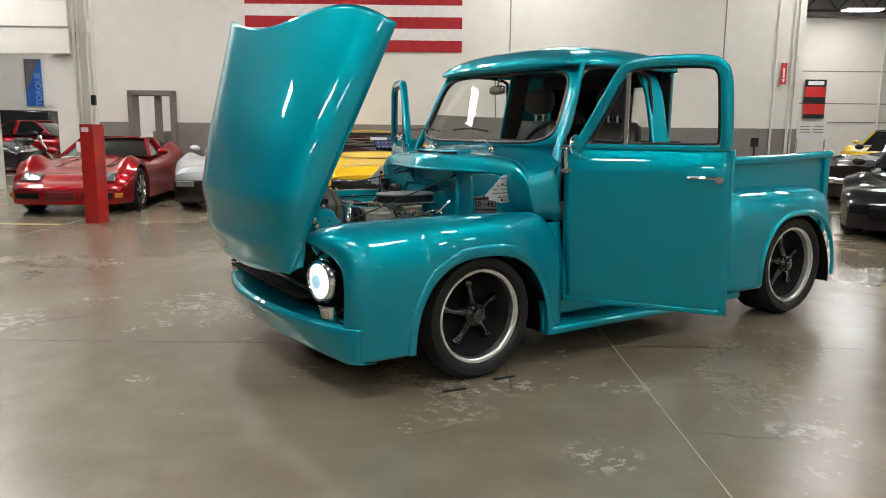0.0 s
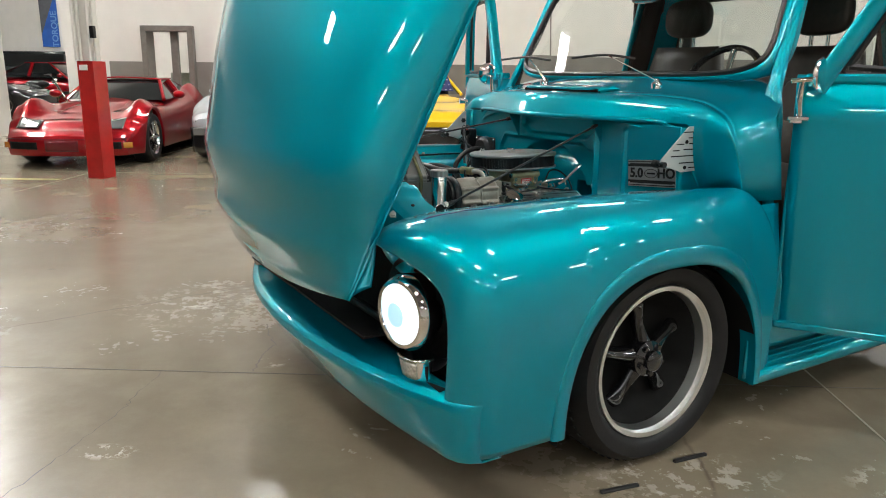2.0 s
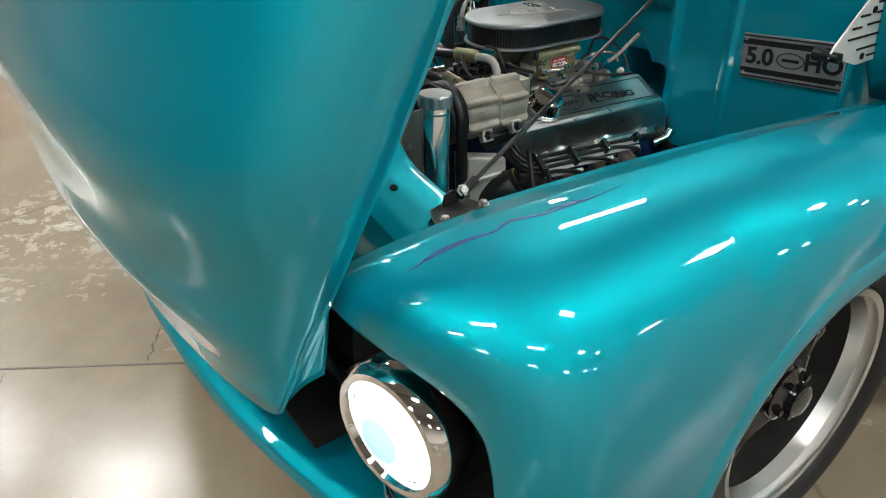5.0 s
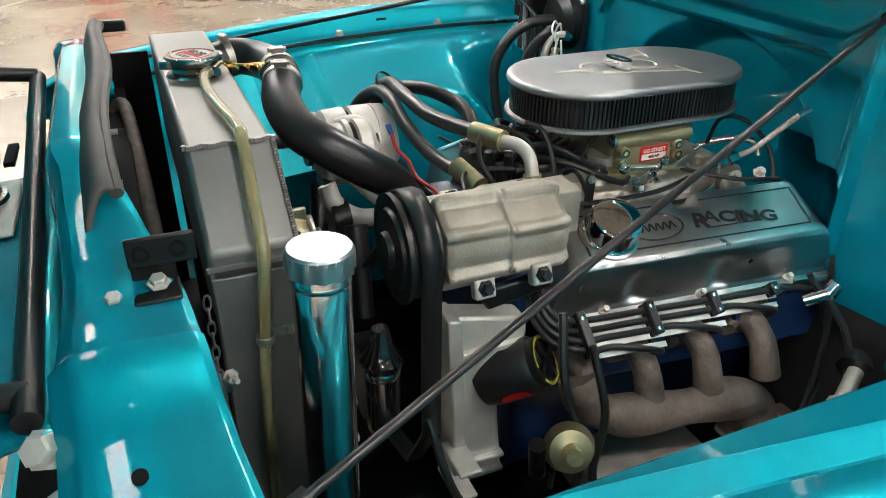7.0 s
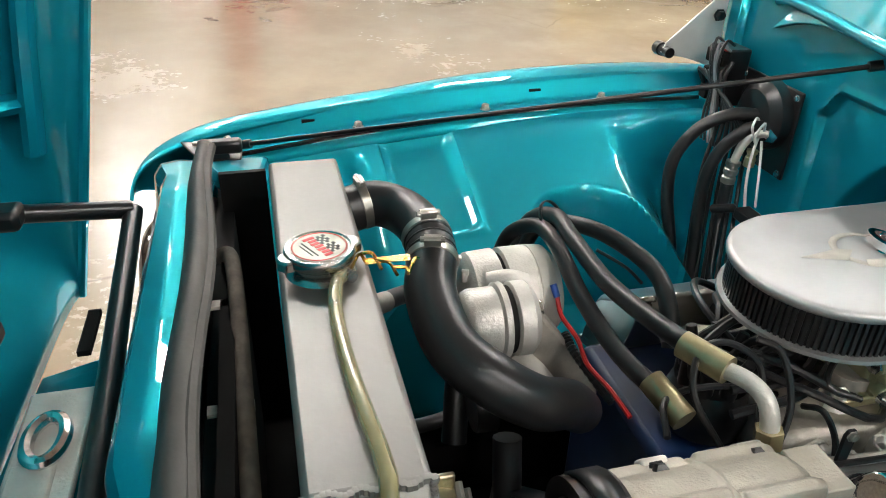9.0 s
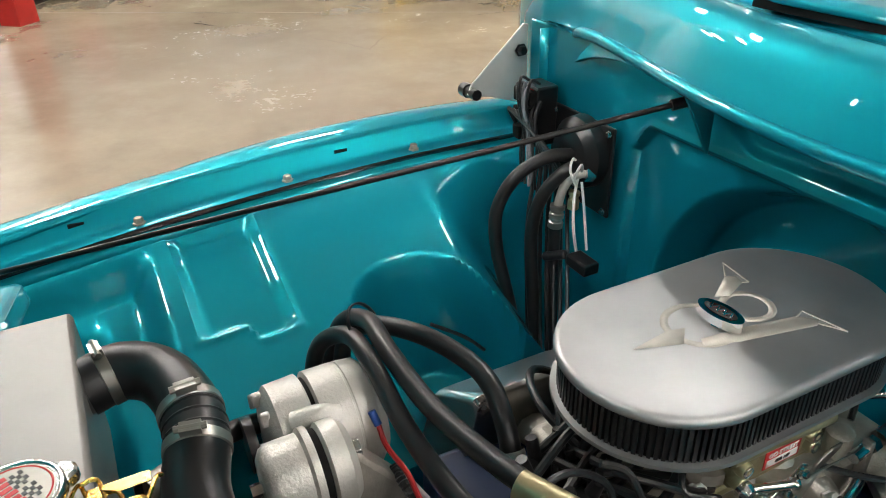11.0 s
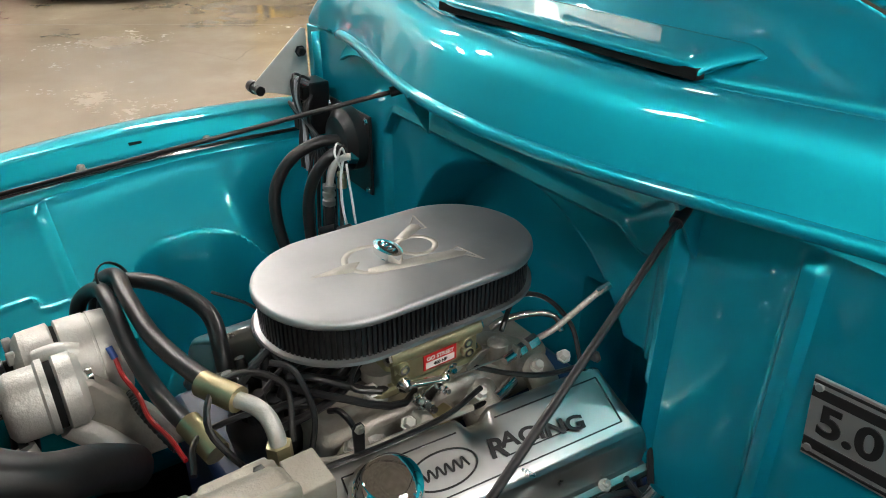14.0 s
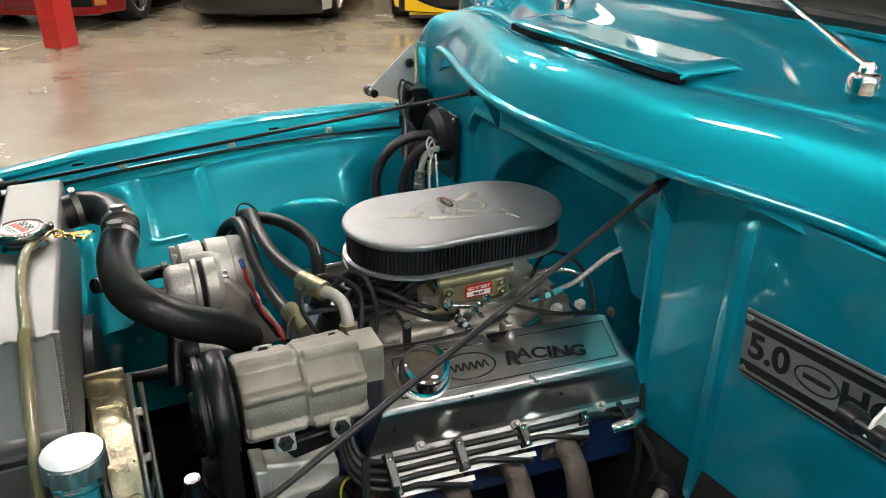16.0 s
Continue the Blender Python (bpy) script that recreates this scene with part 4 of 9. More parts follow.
for side in (-1, 1):
    # front pillar and the door hinge post
    part("front_pillar", Geo().tube([(0.575, side * 0.80, 0.30), (0.57, side * 0.81, 0.8), (0.59, side * 0.795, 1.05), (0.632, side * 0.752, 1.17), (0.72, side * 0.722, 1.36), (0.80, side * 0.700, 1.54), (0.855, side * 0.675, 1.66)],
                                    0.018, 10, 6), TEAL, truck)
    # rear corner, leaning in towards the roof and curving round to the back wall
    def corner(a, b, inset=0.0):
        z = 0.30 + 1.37 * a
        out = 0.863 - 0.118 * step(0.85, 1.25, z) - 0.23 * max(0, z - 1.2) - 1.0 * max(0, z - 1.46) ** 2 - inset
        x = 1.43 - 0.03 * step(0.85, 1.25, z) - 0.02 * step(1.5, 1.67, z) + (0.26 - 0.05 * step(0.85, 1.25, z)) * b
        return (x, side * (out - 0.16 * max(0, (b - 0.62) / 0.38) ** 2), z)
    part("rear_corner", Geo().grid(corner, 30, 16), TEAL, truck, solid=0.022, offset=-1)
    part("corner_trim", Geo().grid(lambda a, b: corner(0.04 + 0.96 * a, 0.10 + 0.90 * b, 0.034), 16, 10), DASHM, truck, "dark trim inside the cab corner", solid=0.006)
    # door post between the screen frame and the opening
    def post(a, b):
        z = 1.10 + 0.56 * a
        h = min(max((z - 1.205) / 0.42, -0.15), 1.0)
        p0 = Vector((0.630 + 0.205 * h, 0.722 - 0.06 * h, z))
        p1 = Vector((lerp_at(z, (1.05, 0.585), (1.17, 0.632), (1.36, 0.72), (1.54, 0.80), (1.66, 0.855)), lerp_at(z, (1.05, 0.800), (1.17, 0.762), (1.36, 0.732), (1.54, 0.71), (1.66, 0.68)), z))
        p = p0.lerp(p1, b) + Vector((-0.012, 0.006, 0)) * math.sin(math.pi * b)
        return (p.x, side * p.y, p.z)
    part("door_post", Geo().grid(post, 20, 6), TEAL, truck, "teal sheet metal of the door post", solid=0.012, offset=-1)
    part("sill", Geo().box((1.05, side * 0.80, 0.315), (0.95, 0.10, 0.10)), TEAL, truck, bevel=0.02)
    part("door_seal", Geo().tube([(0.625, side * 0.77, 0.40), (0.645, side * 0.75, 1.1), (0.735, side * 0.70, 1.36), (0.90, side * 0.67, 1.62), (1.34, side * 0.67, 1.63), (1.415, side * 0.685, 1.52), (1.425, side * 0.71, 1.2), (1.425, side * 0.80, 0.85), (1.425, side * 0.82, 0.4)], 0.012, 6), RUBBER, truck)
    # cowl side between fender and door post
    def cheek(a, b):
        z = 0.20 + 0.59 * a
        return (0.44 + 0.135 * b, side * (0.885 - 0.032 * step(0.55, 0.84, z) - 0.01 * b), z)
    part("cowl_side", Geo().grid(cheek, 20, 4), TEAL, truck, solid=0.01, offset=-1)
    # running board
    rb = Geo().box((1.22, side * 0.80, 0.20), (1.50, 0.22, 0.05))
    rbo = part("running_board", rb, TEAL, truck, "ribbed teal running board", bevel=0.018)
    for k in range(5):
        part("rib", Geo().box((1.24, side * (0.735 + 0.032 * k), 0.2285), (1.34, 0.014, 0.007)), TEAL, rbo)
# back wall with its window
bw = Geo().box((1.70, 0, 0.75), (0.04, 1.5, 0.9)).box((1.66, 0, 1.64), (0.04, 1.14, 0.08)).box((1.68, 0.56, 1.4), (0.04, 0.12, 0.5)).box((1.68, -0.56, 1.4), (0.04, 0.12, 0.5))
part("back_wall", bw, TEAL, truck, bevel=0.01)
part("back_trim", Geo().box((1.665, 0, 0.75), (0.02, 1.46, 0.94)).box((1.632, 0, 1.612), (0.012, 1.16, 0.10)).box((1.650, 0.565, 1.4), (0.012, 0.15, 0.44)).box((1.650, -0.565, 1.4), (0.012, 0.15, 0.44)), DASHM, truck)
rg = part("rear_window", Geo().box((1.68, 0, 1.41), (0.005, 1.12, 0.40)), GLASS, truck)
rg.visible_shadow = False
part("cab_floor", Geo().box((1.15, 0, 0.33), (1.1, 1.5, 0.05)), DASHM, truck)
part("dash", Geo().tube([(0.80, -0.70, 1.12), (0.78, -0.3, 1.14), (0.78, 0.3, 1.14), (0.80, 0.70, 1.12)], 0.085, 14, flat=0.9), DASHM, truck, "dark padded dashboard")
part("toe_board", Geo().box((0.66, 0, 0.72), (0.03, 1.4, 0.8)), DASHM, truck)
st = part("steering_wheel", Geo().tube([(0.0 + 0.18 * math.cos(2 * math.pi * k / 24), 0.18 * math.sin(2 * math.pi * k / 24), 0) for k in range(25)], 0.013, 8, 2), DARKWHEEL, truck, "glossy black steering wheel",
          m=Matrix.Translation((0.86, -0.33, 1.15)) @ Matrix.Rotation(radians(-62), 4, "Y"))
g = Geo()
for k in range(3):
    a = 2 * math.pi * k / 3
    g.rod((0, 0, -0.02), (0.17 * math.cos(a), 0.17 * math.sin(a), 0), 0.012)
g.rod((0, 0, 0.0), (0, 0, -0.3), 0.025)
part("spokes", g, CHROME, st)
for y in (-0.36, 0.34):
    seat = part("seat", Geo().grid(lambda a, b: (1.00 + 0.40 * a, y - 0.25 + 0.5 * b, 0.66 + 0.08 * math.sin(math.pi * b) * math.sin(math.pi * a) + 0.03), 8, 8), LEATHER, truck, "dark leather bucket seat", solid=0.16)
    part("backrest", Geo().grid(lambda a, b: (1.32 + 0.12 * a - 0.05 * math.cos(math.pi * (b - 0.5)) + 0.05, y + (-0.25 + 0.5 * b) * (1 - 0.3 * a * a), 0.70 + 0.62 * a), 10, 12), LEATHER, seat, solid=0.11)
    part("headrest", Geo().grid(lambda a, b: (1.44 + 0.05 * se(math.cos(2 * math.pi * a), 2.6) * se(math.sin(math.pi * b), 3), y + 0.135 * se(math.cos(math.pi * b), 3.0), 1.47 + 0.095 * se(math.sin(2 * math.pi * a), 2.8) * se(math.sin(math.pi * b), 3)), 20, 14, wrap_u=True), LEATHER, seat)
    part("post", Geo().rod((1.44, y - 0.04, 1.28), (1.44, y - 0.04, 1.42), 0.008).rod((1.44, y + 0.04, 1.28), (1.44, y + 0.04, 1.42), 0.008), CHROME, seat)
mr = part("rear_view_mirror", Geo().grid(lambda a, b: (0.80 + 0.012 * math.cos(2 * math.pi * a) * math.sin(math.pi * b), 0.04 + 0.085 * se(math.cos(math.pi * b), 3), 1.53 + 0.030 * math.sin(2 * math.pi * a) * se(math.sin(math.pi * b), 3)), 16, 12, wrap_u=True), CHROME, truck, "small chrome rear-view mirror")
part("glass", Geo().box((0.813, 0.04, 1.53), (0.002, 0.14, 0.046)), CHROME, mr)
part("stalk", Geo().rod((0.80, 0.04, 1.54), (0.83, 0.04, 1.66), 0.006), CHROME, mr)


# ---- doors, both swung open ----
def door(side):
    swing = radians(-56.8) if side < 0 else radians(69)
    m = Matrix.Translation((0.60, side * (0.86 if side < 0 else 0.82), 0)) @ Matrix.Rotation(swing, 4, "Z")
    out = -1 if side > 0 else 1  # which way the outer skin faces, in the door's own y
    o = -out

    def skin(a, b):
        z = 0.36 + 0.845 * a
        u0 = -0.015 + 0.03 * (1 - a)
        u1 = 0.846 - 0.035 * a
        u = u0 + (u1 - u0) * b
        sh = min(1.0, (1 - a) / 0.17)
        bul = 0.040 * math.sin(math.pi / 2 * sh) * (1 - 0.45 * (1 - a) ** 2.2) * (1 - 0.30 * (2 * b - 1) ** 6) - 0.012 + 0.003 * math.exp(-((a - 0.845) / 0.012) ** 2)
        tuck = 0.006 * (1 - step(0, 0.06, a))
        return (u, o * (bul - tuck), z)

    d = part("door", Geo().grid(skin, 36, 24), TEAL, truck, "teal cab door swung wide open", solid=0.012, m=m)
    # shut face and inner trim panel
    part("inner_panel", Geo().grid(lambda a, b: (0.02 + 0.78 * b, -o * 0.055, 0.40 + 0.78 * a), 6, 6), LEATHER, d, solid=0.02)
    eg = Geo().box((0.82, -o * 0.02, 0.78), (0.03, 0.07, 0.82)).box((0.005, -o * 0.02, 0.78), (0.03, 0.07, 0.80)).box((0.41, -o * 0.02, 0.37), (0.82, 0.07, 0.03)).box((0.41, -o * 0.02, 1.195), (0.80, 0.07, 0.03))
    part("door_edge", eg, TEAL, d, bevel=0.008)
    # window frame: wide flat tube round the opening
    path = [(0.045, 1.16), (0.086, 1.24), (0.175, 1.40), (0.262, 1.56), (0.325, 1.612), (0.50, 1.625), (0.66, 1.622), (0.735, 1.60), (0.768, 1.54), (0.782, 1.40), (0.792, 1.20)]
    fg = Geo()
    line = spline([(u, 0, z) for u, z in path], 6)
    n = len(line)

    def frm(a, b):
        i = a * (n - 1)
        k = int(min(i, n - 2))
        p = line[k].lerp(line[k + 1], i - k)
        dd = (line[k + 1] - line[k]).normalized()
        nn = Vector((-dd.z, 0, dd.x))
        th = 2 * math.pi * b
        return tuple(p + nn * (0.030 * se(math.cos(th), 3)) + Vector((0, 0.027 * se(math.sin(th), 3.5), 0)))

    fg.grid(frm, 60, 16, wrap_v=True)
    fo = part("window_frame", fg, TEAL, d, "teal window frame of the door", sharp=60)
    ins = [(0.112, 1.222), (0.205, 1.40), (0.292, 1.555), (0.345, 1.585), (0.52, 1.592), (0.68, 1.588), (0.725, 1.565), (0.738, 1.50), (0.752, 1.30), (0.752, 1.235), (0.72, 1.217), (0.45, 1.217), (0.16, 1.208), (0.122, 1.210), (0.112, 1.222)]
    part("window_rubber", Geo().tube([(u, 0, z) for u, z in ins], 0.007, 6, 3), RUBBER, fo)
    part("vent_rubber", Geo().tube([(0.128, 0, 1.232), (0.215, 0, 1.40), (0.287, 0, 1.53), (0.288, 0, 1.40), (0.286, 0, 1.235), (0.20, 0, 1.226), (0.128, 0, 1.232)], 0.011, 6, 3), RUBBER, fo)
    part("vent_divider", Geo().box((0.303, 0, 1.39), (0.018, 0.022, 0.36)), CHROME, fo, "bright vent window divider bar")
    vg = part("vent_glass", Geo().prism([(0.12, 1.222), (0.295, 1.222), (0.295, 1.555), (0.285, 1.54)], 0.004, Matrix.Rotation(radians(90), 4, "X")), GLASS, fo)
    vg.visible_shadow = False
    # handle
    hy = o * 0.055
    hb = Geo().tube([(0.615, hy * 0.7, 1.048), (0.635, hy, 1.052), (0.70, hy * 1.15, 1.052), (0.77, hy, 1.050)], 0.008, 8)
    hd = part("handle", hb, CHROME, d, "chrome door handle with a lock button")
    part("lock_button", Geo().rod((0.772, o * 0.02, 1.043), (0.772, o * 0.062, 1.043), 0.019, 18), CHROME, hd)
    # mirror on the door's front edge
    mg = Geo().tube([(0.004, o * 0.030, 1.078), (0.000, o * 0.040, 1.12), (0.004, o * 0.046, 1.185)], lambda t: 0.0125 - 0.003 * t, 12)
    mg.box((0.002, o * 0.026, 1.070), (0.062, 0.046, 0.012)).box((-0.004, o * 0.022, 1.060), (0.036, 0.040, 0.012)).rod((-0.030, o * 0.046, 1.186), (0.036, o * 0.052, 1.192), 0.008, 12)
    mi = part("mirror", mg, CHROME, d, "round chrome door mirror", bevel=0.002)
    part("mirror_head", Geo().lathe([(0.052, 0.0), (0.055, 0.004), (0.047, 0.015), (0.02, 0.024), (0.0, 0.025)], 24, Matrix.Translation((0.056, o * 0.056, 1.204)) @ Matrix.Rotation(radians(-90), 4, "Y") @ Matrix.Rotation(radians(15 * o), 4, "X")), CHROME, mi)
    return d


door(-1)
door(1)

# ---- bed and rear fenders ----
bed = Geo()
for side in (-1, 1):
    bed.box((2.72, side * 0.705, 0.80), (1.30, 0.025, 0.58))
bed.box((2.07, 0, 0.80), (0.025, 1.40, 0.58)).box((3.365, 0, 0.78), (0.03, 1.38, 0.54)).box((2.72, 0, 0.56), (1.3, 1.4, 0.03))
bd = part("bed", bed, TEAL, truck, "teal stepside cargo bed", bevel=0.006)
for side in (-1, 1):
    part("bed_rail", Geo().tube([(2.06, side * 0.725, 1.085), (2.7, side * 0.735, 1.10), (3.36, side * 0.735, 1.125)], 0.030, 12), TEAL, bd)
    part("stake_post", Geo().box((3.34, side * 0.715, 0.82), (0.06, 0.06, 0.60)), TEAL, bd, bevel=0.012)
    part("bed_step", Geo().box((2.05, side * 0.80, 0.215), (0.20, 0.20, 0.05)), TEAL, bd, bevel=0.012)

    def rearf(a, b):
        x = 1.99 + 1.22 * a
        t0, t1 = max(0, (0.10 - a) / 0.10), max(0, (a - 0.86) / 0.14)
        top = 0.900 - 0.13 * (1 - math.sqrt(max(0, 1 - t0 * t0))) - 0.10 * (1 - math.sqrt(max(0, 1 - t1 * t1))) + 0.01 * math.sin(math.pi * a)
        yo = 0.925 - 0.05 * (1 - math.sqrt(max(0, 1 - t0 * t0))) - 0.06 * t1 * t1
        low = 0.245 if x < 2.745 else 0.33
        low = max(low, arch_z(x, 2.745, 0.415, low, 0.715))
        zs = max(0.60, low + 0.01)
        if b < 0.6:
            th = b / 0.6 * math.pi / 2
            return (x, side * (0.71 + (yo - 0.71) * se(math.sin(th), 2.6)), zs + (top - zs) * se(math.cos(th), 2.6))
        q = (b - 0.6) / 0.4
        return (x, side * yo, zs + (low - zs) * q)

    rfn = part("rear_fender", Geo().grid(rearf, 110, 34), TEAL, truck, "rounded teal rear fender", solid=0.006, offset=-1)
    part("front_cap", Geo().grid(lambda a, b: (1.992, side * (0.71 + 0.165 * a), 0.24 + (0.53 + 0.0 * a) * b), 6, 8), TEAL, rfn, solid=0.004)
    part("arch_lip", Geo().grid(lambda a, b: (2.745 + (0.412 + 0.045 * b) * se(math.cos(math.pi * (1 - a)), 2.6), side * (0.925 + 0.016 * math.sin(math.pi * b)), 0.26 + (0.452 + 0.045 * b) * se(math.sin(math.pi * a), 2.3)), 60, 8), TEAL, rfn)
    # inner arch sheet, coloured near-black for the shade under the fender
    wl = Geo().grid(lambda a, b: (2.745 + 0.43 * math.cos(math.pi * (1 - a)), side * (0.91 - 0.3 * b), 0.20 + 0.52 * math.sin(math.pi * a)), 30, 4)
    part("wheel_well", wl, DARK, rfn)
# frame rails and axle under the truck
part("chassis", Geo().box((1.3, 0.38, 0.30), (4.0, 0.08, 0.12)).box((1.3, -0.38, 0.30), (4.0, 0.08, 0.12)).box((1.4, 0, 0.30), (0.10, 0.8, 0.10)).rod((2.745, -0.7, 0.358), (2.745, 0.7, 0.358), 0.05).rod((HUBX, -0.7, 0.33), (HUBX, 0.7, 0.33), 0.04), DARK, truck)

# hand-painted stripes along the fender crown
def crown_line(pts, r, name="pinstripe", material=PINBLUE):
    return part(name, Geo().tube(pts, lambda t: r * (0.25 + math.sin(math.pi * min(1, t * 1.02)) ** 0.7), 6, 8, flat=0.5), material, fl, "hand-painted dark blue pinstripe")


crown_line([(-0.7257, -0.6752, 0.8096), (-0.6727, -0.681, 0.8232), (-0.636, -0.685, 0.8289), (-0.599, -0.6904, 0.8324), (-0.565, -0.683, 0.8338), (-0.518, -0.697, 0.8360), (-0.452, -0.703, 0.8387), (-0.373, -0.7045, 0.8415)], 0.0019)
crown_line([(-0.716, -0.679, 0.8122), (-0.680, -0.676, 0.8222), (-0.640, -0.681, 0.8287), (-0.610, -0.688, 0.8320)], 0.0018)
crown_line([(-0.518, -0.697, 0.8360), (-0.504, -0.6915, 0.8361), (-0.482, -0.694, 0.8371), (-0.4615, -0.699, 0.8383), (-0.430, -0.7055, 0.8395)], 0.0018)
crown_line([(-0.684, -0.679, 0.8208), (-0.668, -0.681, 0.8240)], 0.0026, "red_dash", RED)

# ---- engine bay sheet metal ----
def wall_x(y, z):
    """Depth of the firewall: beads, panels and the recess for the engine."""
    x = 0.322
    # upper panel between the gussets, and the large one below it
    z2 = 0.960 + 0.03 * step(0.19, 0.25, y) + 0.03 * (1 - step(-0.21, -0.16, y))
    up = (1 - step(0.240, 0.254, y)) * step(-0.215, -0.200, y) * step(z2 - 0.007, z2 + 0.007, z)
    x += 0.013 * up
    z1 = 0.932 - 0.04 * step(0.37, 0.41, y) - 0.02 * (1 - step(-0.18, -0.14, y))
    low = (1 - step(0.404, 0.418, y)) * step(-0.215, -0.200, y) * (1 - step(z1 - 0.007, z1 + 0.007, z))
    x += 0.014 * low
    x -= 0.004 * math.exp(-((z - z1 - 0.010) / 0.006) ** 2) * step(-0.2, -0.15, y) * (1 - step(0.39, 0.41, y))
    # cut-out beside the engine
    x += 0.10 * (1 - step(0.766, 0.778, z)) * step(-0.250, -0.240, y) * (1 - step(-0.06, -0.02, y))
    r = math.hypot(y - 0.08, (z - 0.66) * 1.0)
    x += 0.075 * (1 - step(0.235, 0.275, r))
    x -= 0.016 * (1 - step(-0.245, -0.230, y))
    x -= 0.017 * step(-0.262, -0.250, y) * (1 - step(-0.243, -0.229, y)) * (1 - step(1.02, 1.035, z))
    x -= 0.016 * step(-0.412, -0.400, y) * (1 - step(-0.390, -0.377, y)) * (1 - step(1.0, 1.02, z))
    x -= 0.006 * (1 - step(-0.412, -0.395, y))
    return x


fw = Geo().grid(lambda a, b: (wall_x(-0.646 + 1.346 * b, 0.40 + 0.635 * a), -0.646 + 1.346 * b, 0.40 + 0.635 * a), 170, 360)
firewall = part("firewall", fw, TEAL, truck, "glossy teal firewall with pressed beads", solid=0.004, offset=1)
part("cowl_underside", Geo().grid(lambda a, b: (lip_x(-0.66 + 1.32 * b) + 0.006 + (0.33 - lip_x(-0.66 + 1.32 * b)) * a, -0.66 + 1.32 * b, 1.044 - 0.012 * a), 4, 40), TEAL, firewall)
for side in (-1, 1):
    # gusset that takes the stay rod
    part("gusset", Geo().prism([(0.0, 0.0), (0.06, 0.0), (0.06, -0.10)], 0.006, Matrix.Translation((0.255, side * 0.262, 1.035)) @ Matrix.Rotation(radians(90), 4, "X")), TEAL, firewall, bevel=0.001)
    # upright side return behind the hinge plate
    part("side_return", Geo().grid(lambda a, b: (0.305 + 0.27 * b, side * (0.646 + 0.03 * step(0.5, 1, b)), 0.55 + 0.48 * a), 8, 10), TEAL, firewall, solid=0.004)


def gz(x):
    return 0.817 + 0.031 * x - 0.087 * x * x


def apron(side, detail):
    def height(x, y):
        z = gz(x) - 0.012 - 0.36 * (0.722 - y)
        z -= 0.050 * (1 - step(-0.425, -0.370, x)) * (1 - step(0.66, 0.70, y))
        z -= 0.030 * (1 - step(-0.50, -0.46, x)) * (1 - step(0.60, 0.66, y))
        z += 0.012 * math.exp(-((x - 0.05) / 0.2) ** 2) * math.exp(-((y - 0.66) / 0.05) ** 2)
        if detail:
            low = 0.508 if x < -0.285 else 0.508 - 0.030 * step(-0.285, -0.265, x)
            m = step(-0.356, -0.330, x) * (1 - step(-0.236, -0.210, x)) * step(low - 0.012, low + 0.014, y) * (1 - step(0.685, 0.71, y))
            z -= 0.014 * m
            rim = step(-0.362, -0.350, x) * (1 - step(-0.214, -0.202, x)) * step(low - 0.020, low - 0.006, y) * (1 - step(0.69, 0.70, y)) - m
            z += 0.004 * max(0, rim)
        z -= 0.34 * step(0.06, 0.32, x) * (1 - step(0.50, 0.70, y))
        t = min(1, abs((x + 0.03) / 0.135))
        ya = 0.30 + 0.232 * (1 - t ** 2.6) ** (1 / 2.2)
        z -= 0.21 * (1 - step(ya - 0.040, ya + 0.006, y)) * (1 if t < 1 else 0)
        return z

    def fn(a, b):
        x = -0.62 + 0.94 * a
        if side < 0:
            edge = 0.703 + 0.163 * x + 0.05 * x * x
            yo = 0.552 + 0.040 * (1 - step(-0.56, -0.38, x)) + 0.085 * step(0.05, 0.20, x)
            y = line_at(b, (0, edge - 0.040), (0.10, edge - 0.048), (0.28, yo + 0.006), (0.34, yo), (0.42, yo - 0.012), (0.70, yo - 0.040), (1, yo - 0.060))
            z = line_at(b, (0, 0.812), (0.10, 0.800), (0.28, 0.762), (0.34, 0.753), (0.42, 0.728), (0.70, 0.60), (1, 0.40)) - 0.05 * step(0.03, 0.20, x) * step(0.05, 0.28, b)
            return (x, -y, z)
        if b < 0.8:
            y = 0.722 - 0.36 * (b / 0.8)
            return (x, side * y, height(x, y))
        q = (b - 0.8) / 0.2
        return (x, side * (0.362 - 0.01 * q), height(x, 0.362) * (1 - q) + 0.40 * q)

    ap = part("inner_fender", Geo().grid(fn, 150, 110), TEAL, truck, "pressed teal inner fender panel")
    if side < 0:
        def ledge(a, b):
            x = -0.60 + 0.92 * a
            yi, zi = 0.703 + 0.163 * x + 0.05 * x * x, 0.846 + 0.012 * x - 0.03 * x * x
            return (x, -yi + line_at(b, (0, -0.006), (0.2, 0.004), (0.4, 0.010), (0.9, 0.046), (1, 0.050)), zi + line_at(b, (0, -0.001), (0.2, -0.004), (0.4, -0.016), (0.9, -0.022), (1, -0.045)))
        part("gutter", Geo().grid(ledge, 60, 20), TEAL, ap, "teal fender gutter", solid=0.003)
        return ap
    fl = Geo().grid(lambda a, b: (-0.64 + 0.97 * a, side * line_at(b, (0, 0.700), (0.15, 0.722), (0.45, 0.750), (1, 0.777)), gz(-0.64 + 0.97 * a) + line_at(b, (0, -0.022), (0.15, -0.001), (0.45, 0.001), (1, 0.037))), 60, 12)
    part("gutter", fl, TEAL, ap, "bolted fender gutter", solid=0.003)
    for x in (-0.381, -0.137, 0.101):
        part("bolt", Geo().bolt((x, side * 0.738, gz(x) + 0.002), (0, 0, 1), 0.0075, 0.009), CAST, ap)
    for x in (-0.03, -0.47):
        part("slot", Geo().box((x, side * 0.764, gz(x) + 0.018), (0.024, 0.006, 0.010), None), DARK, ap)
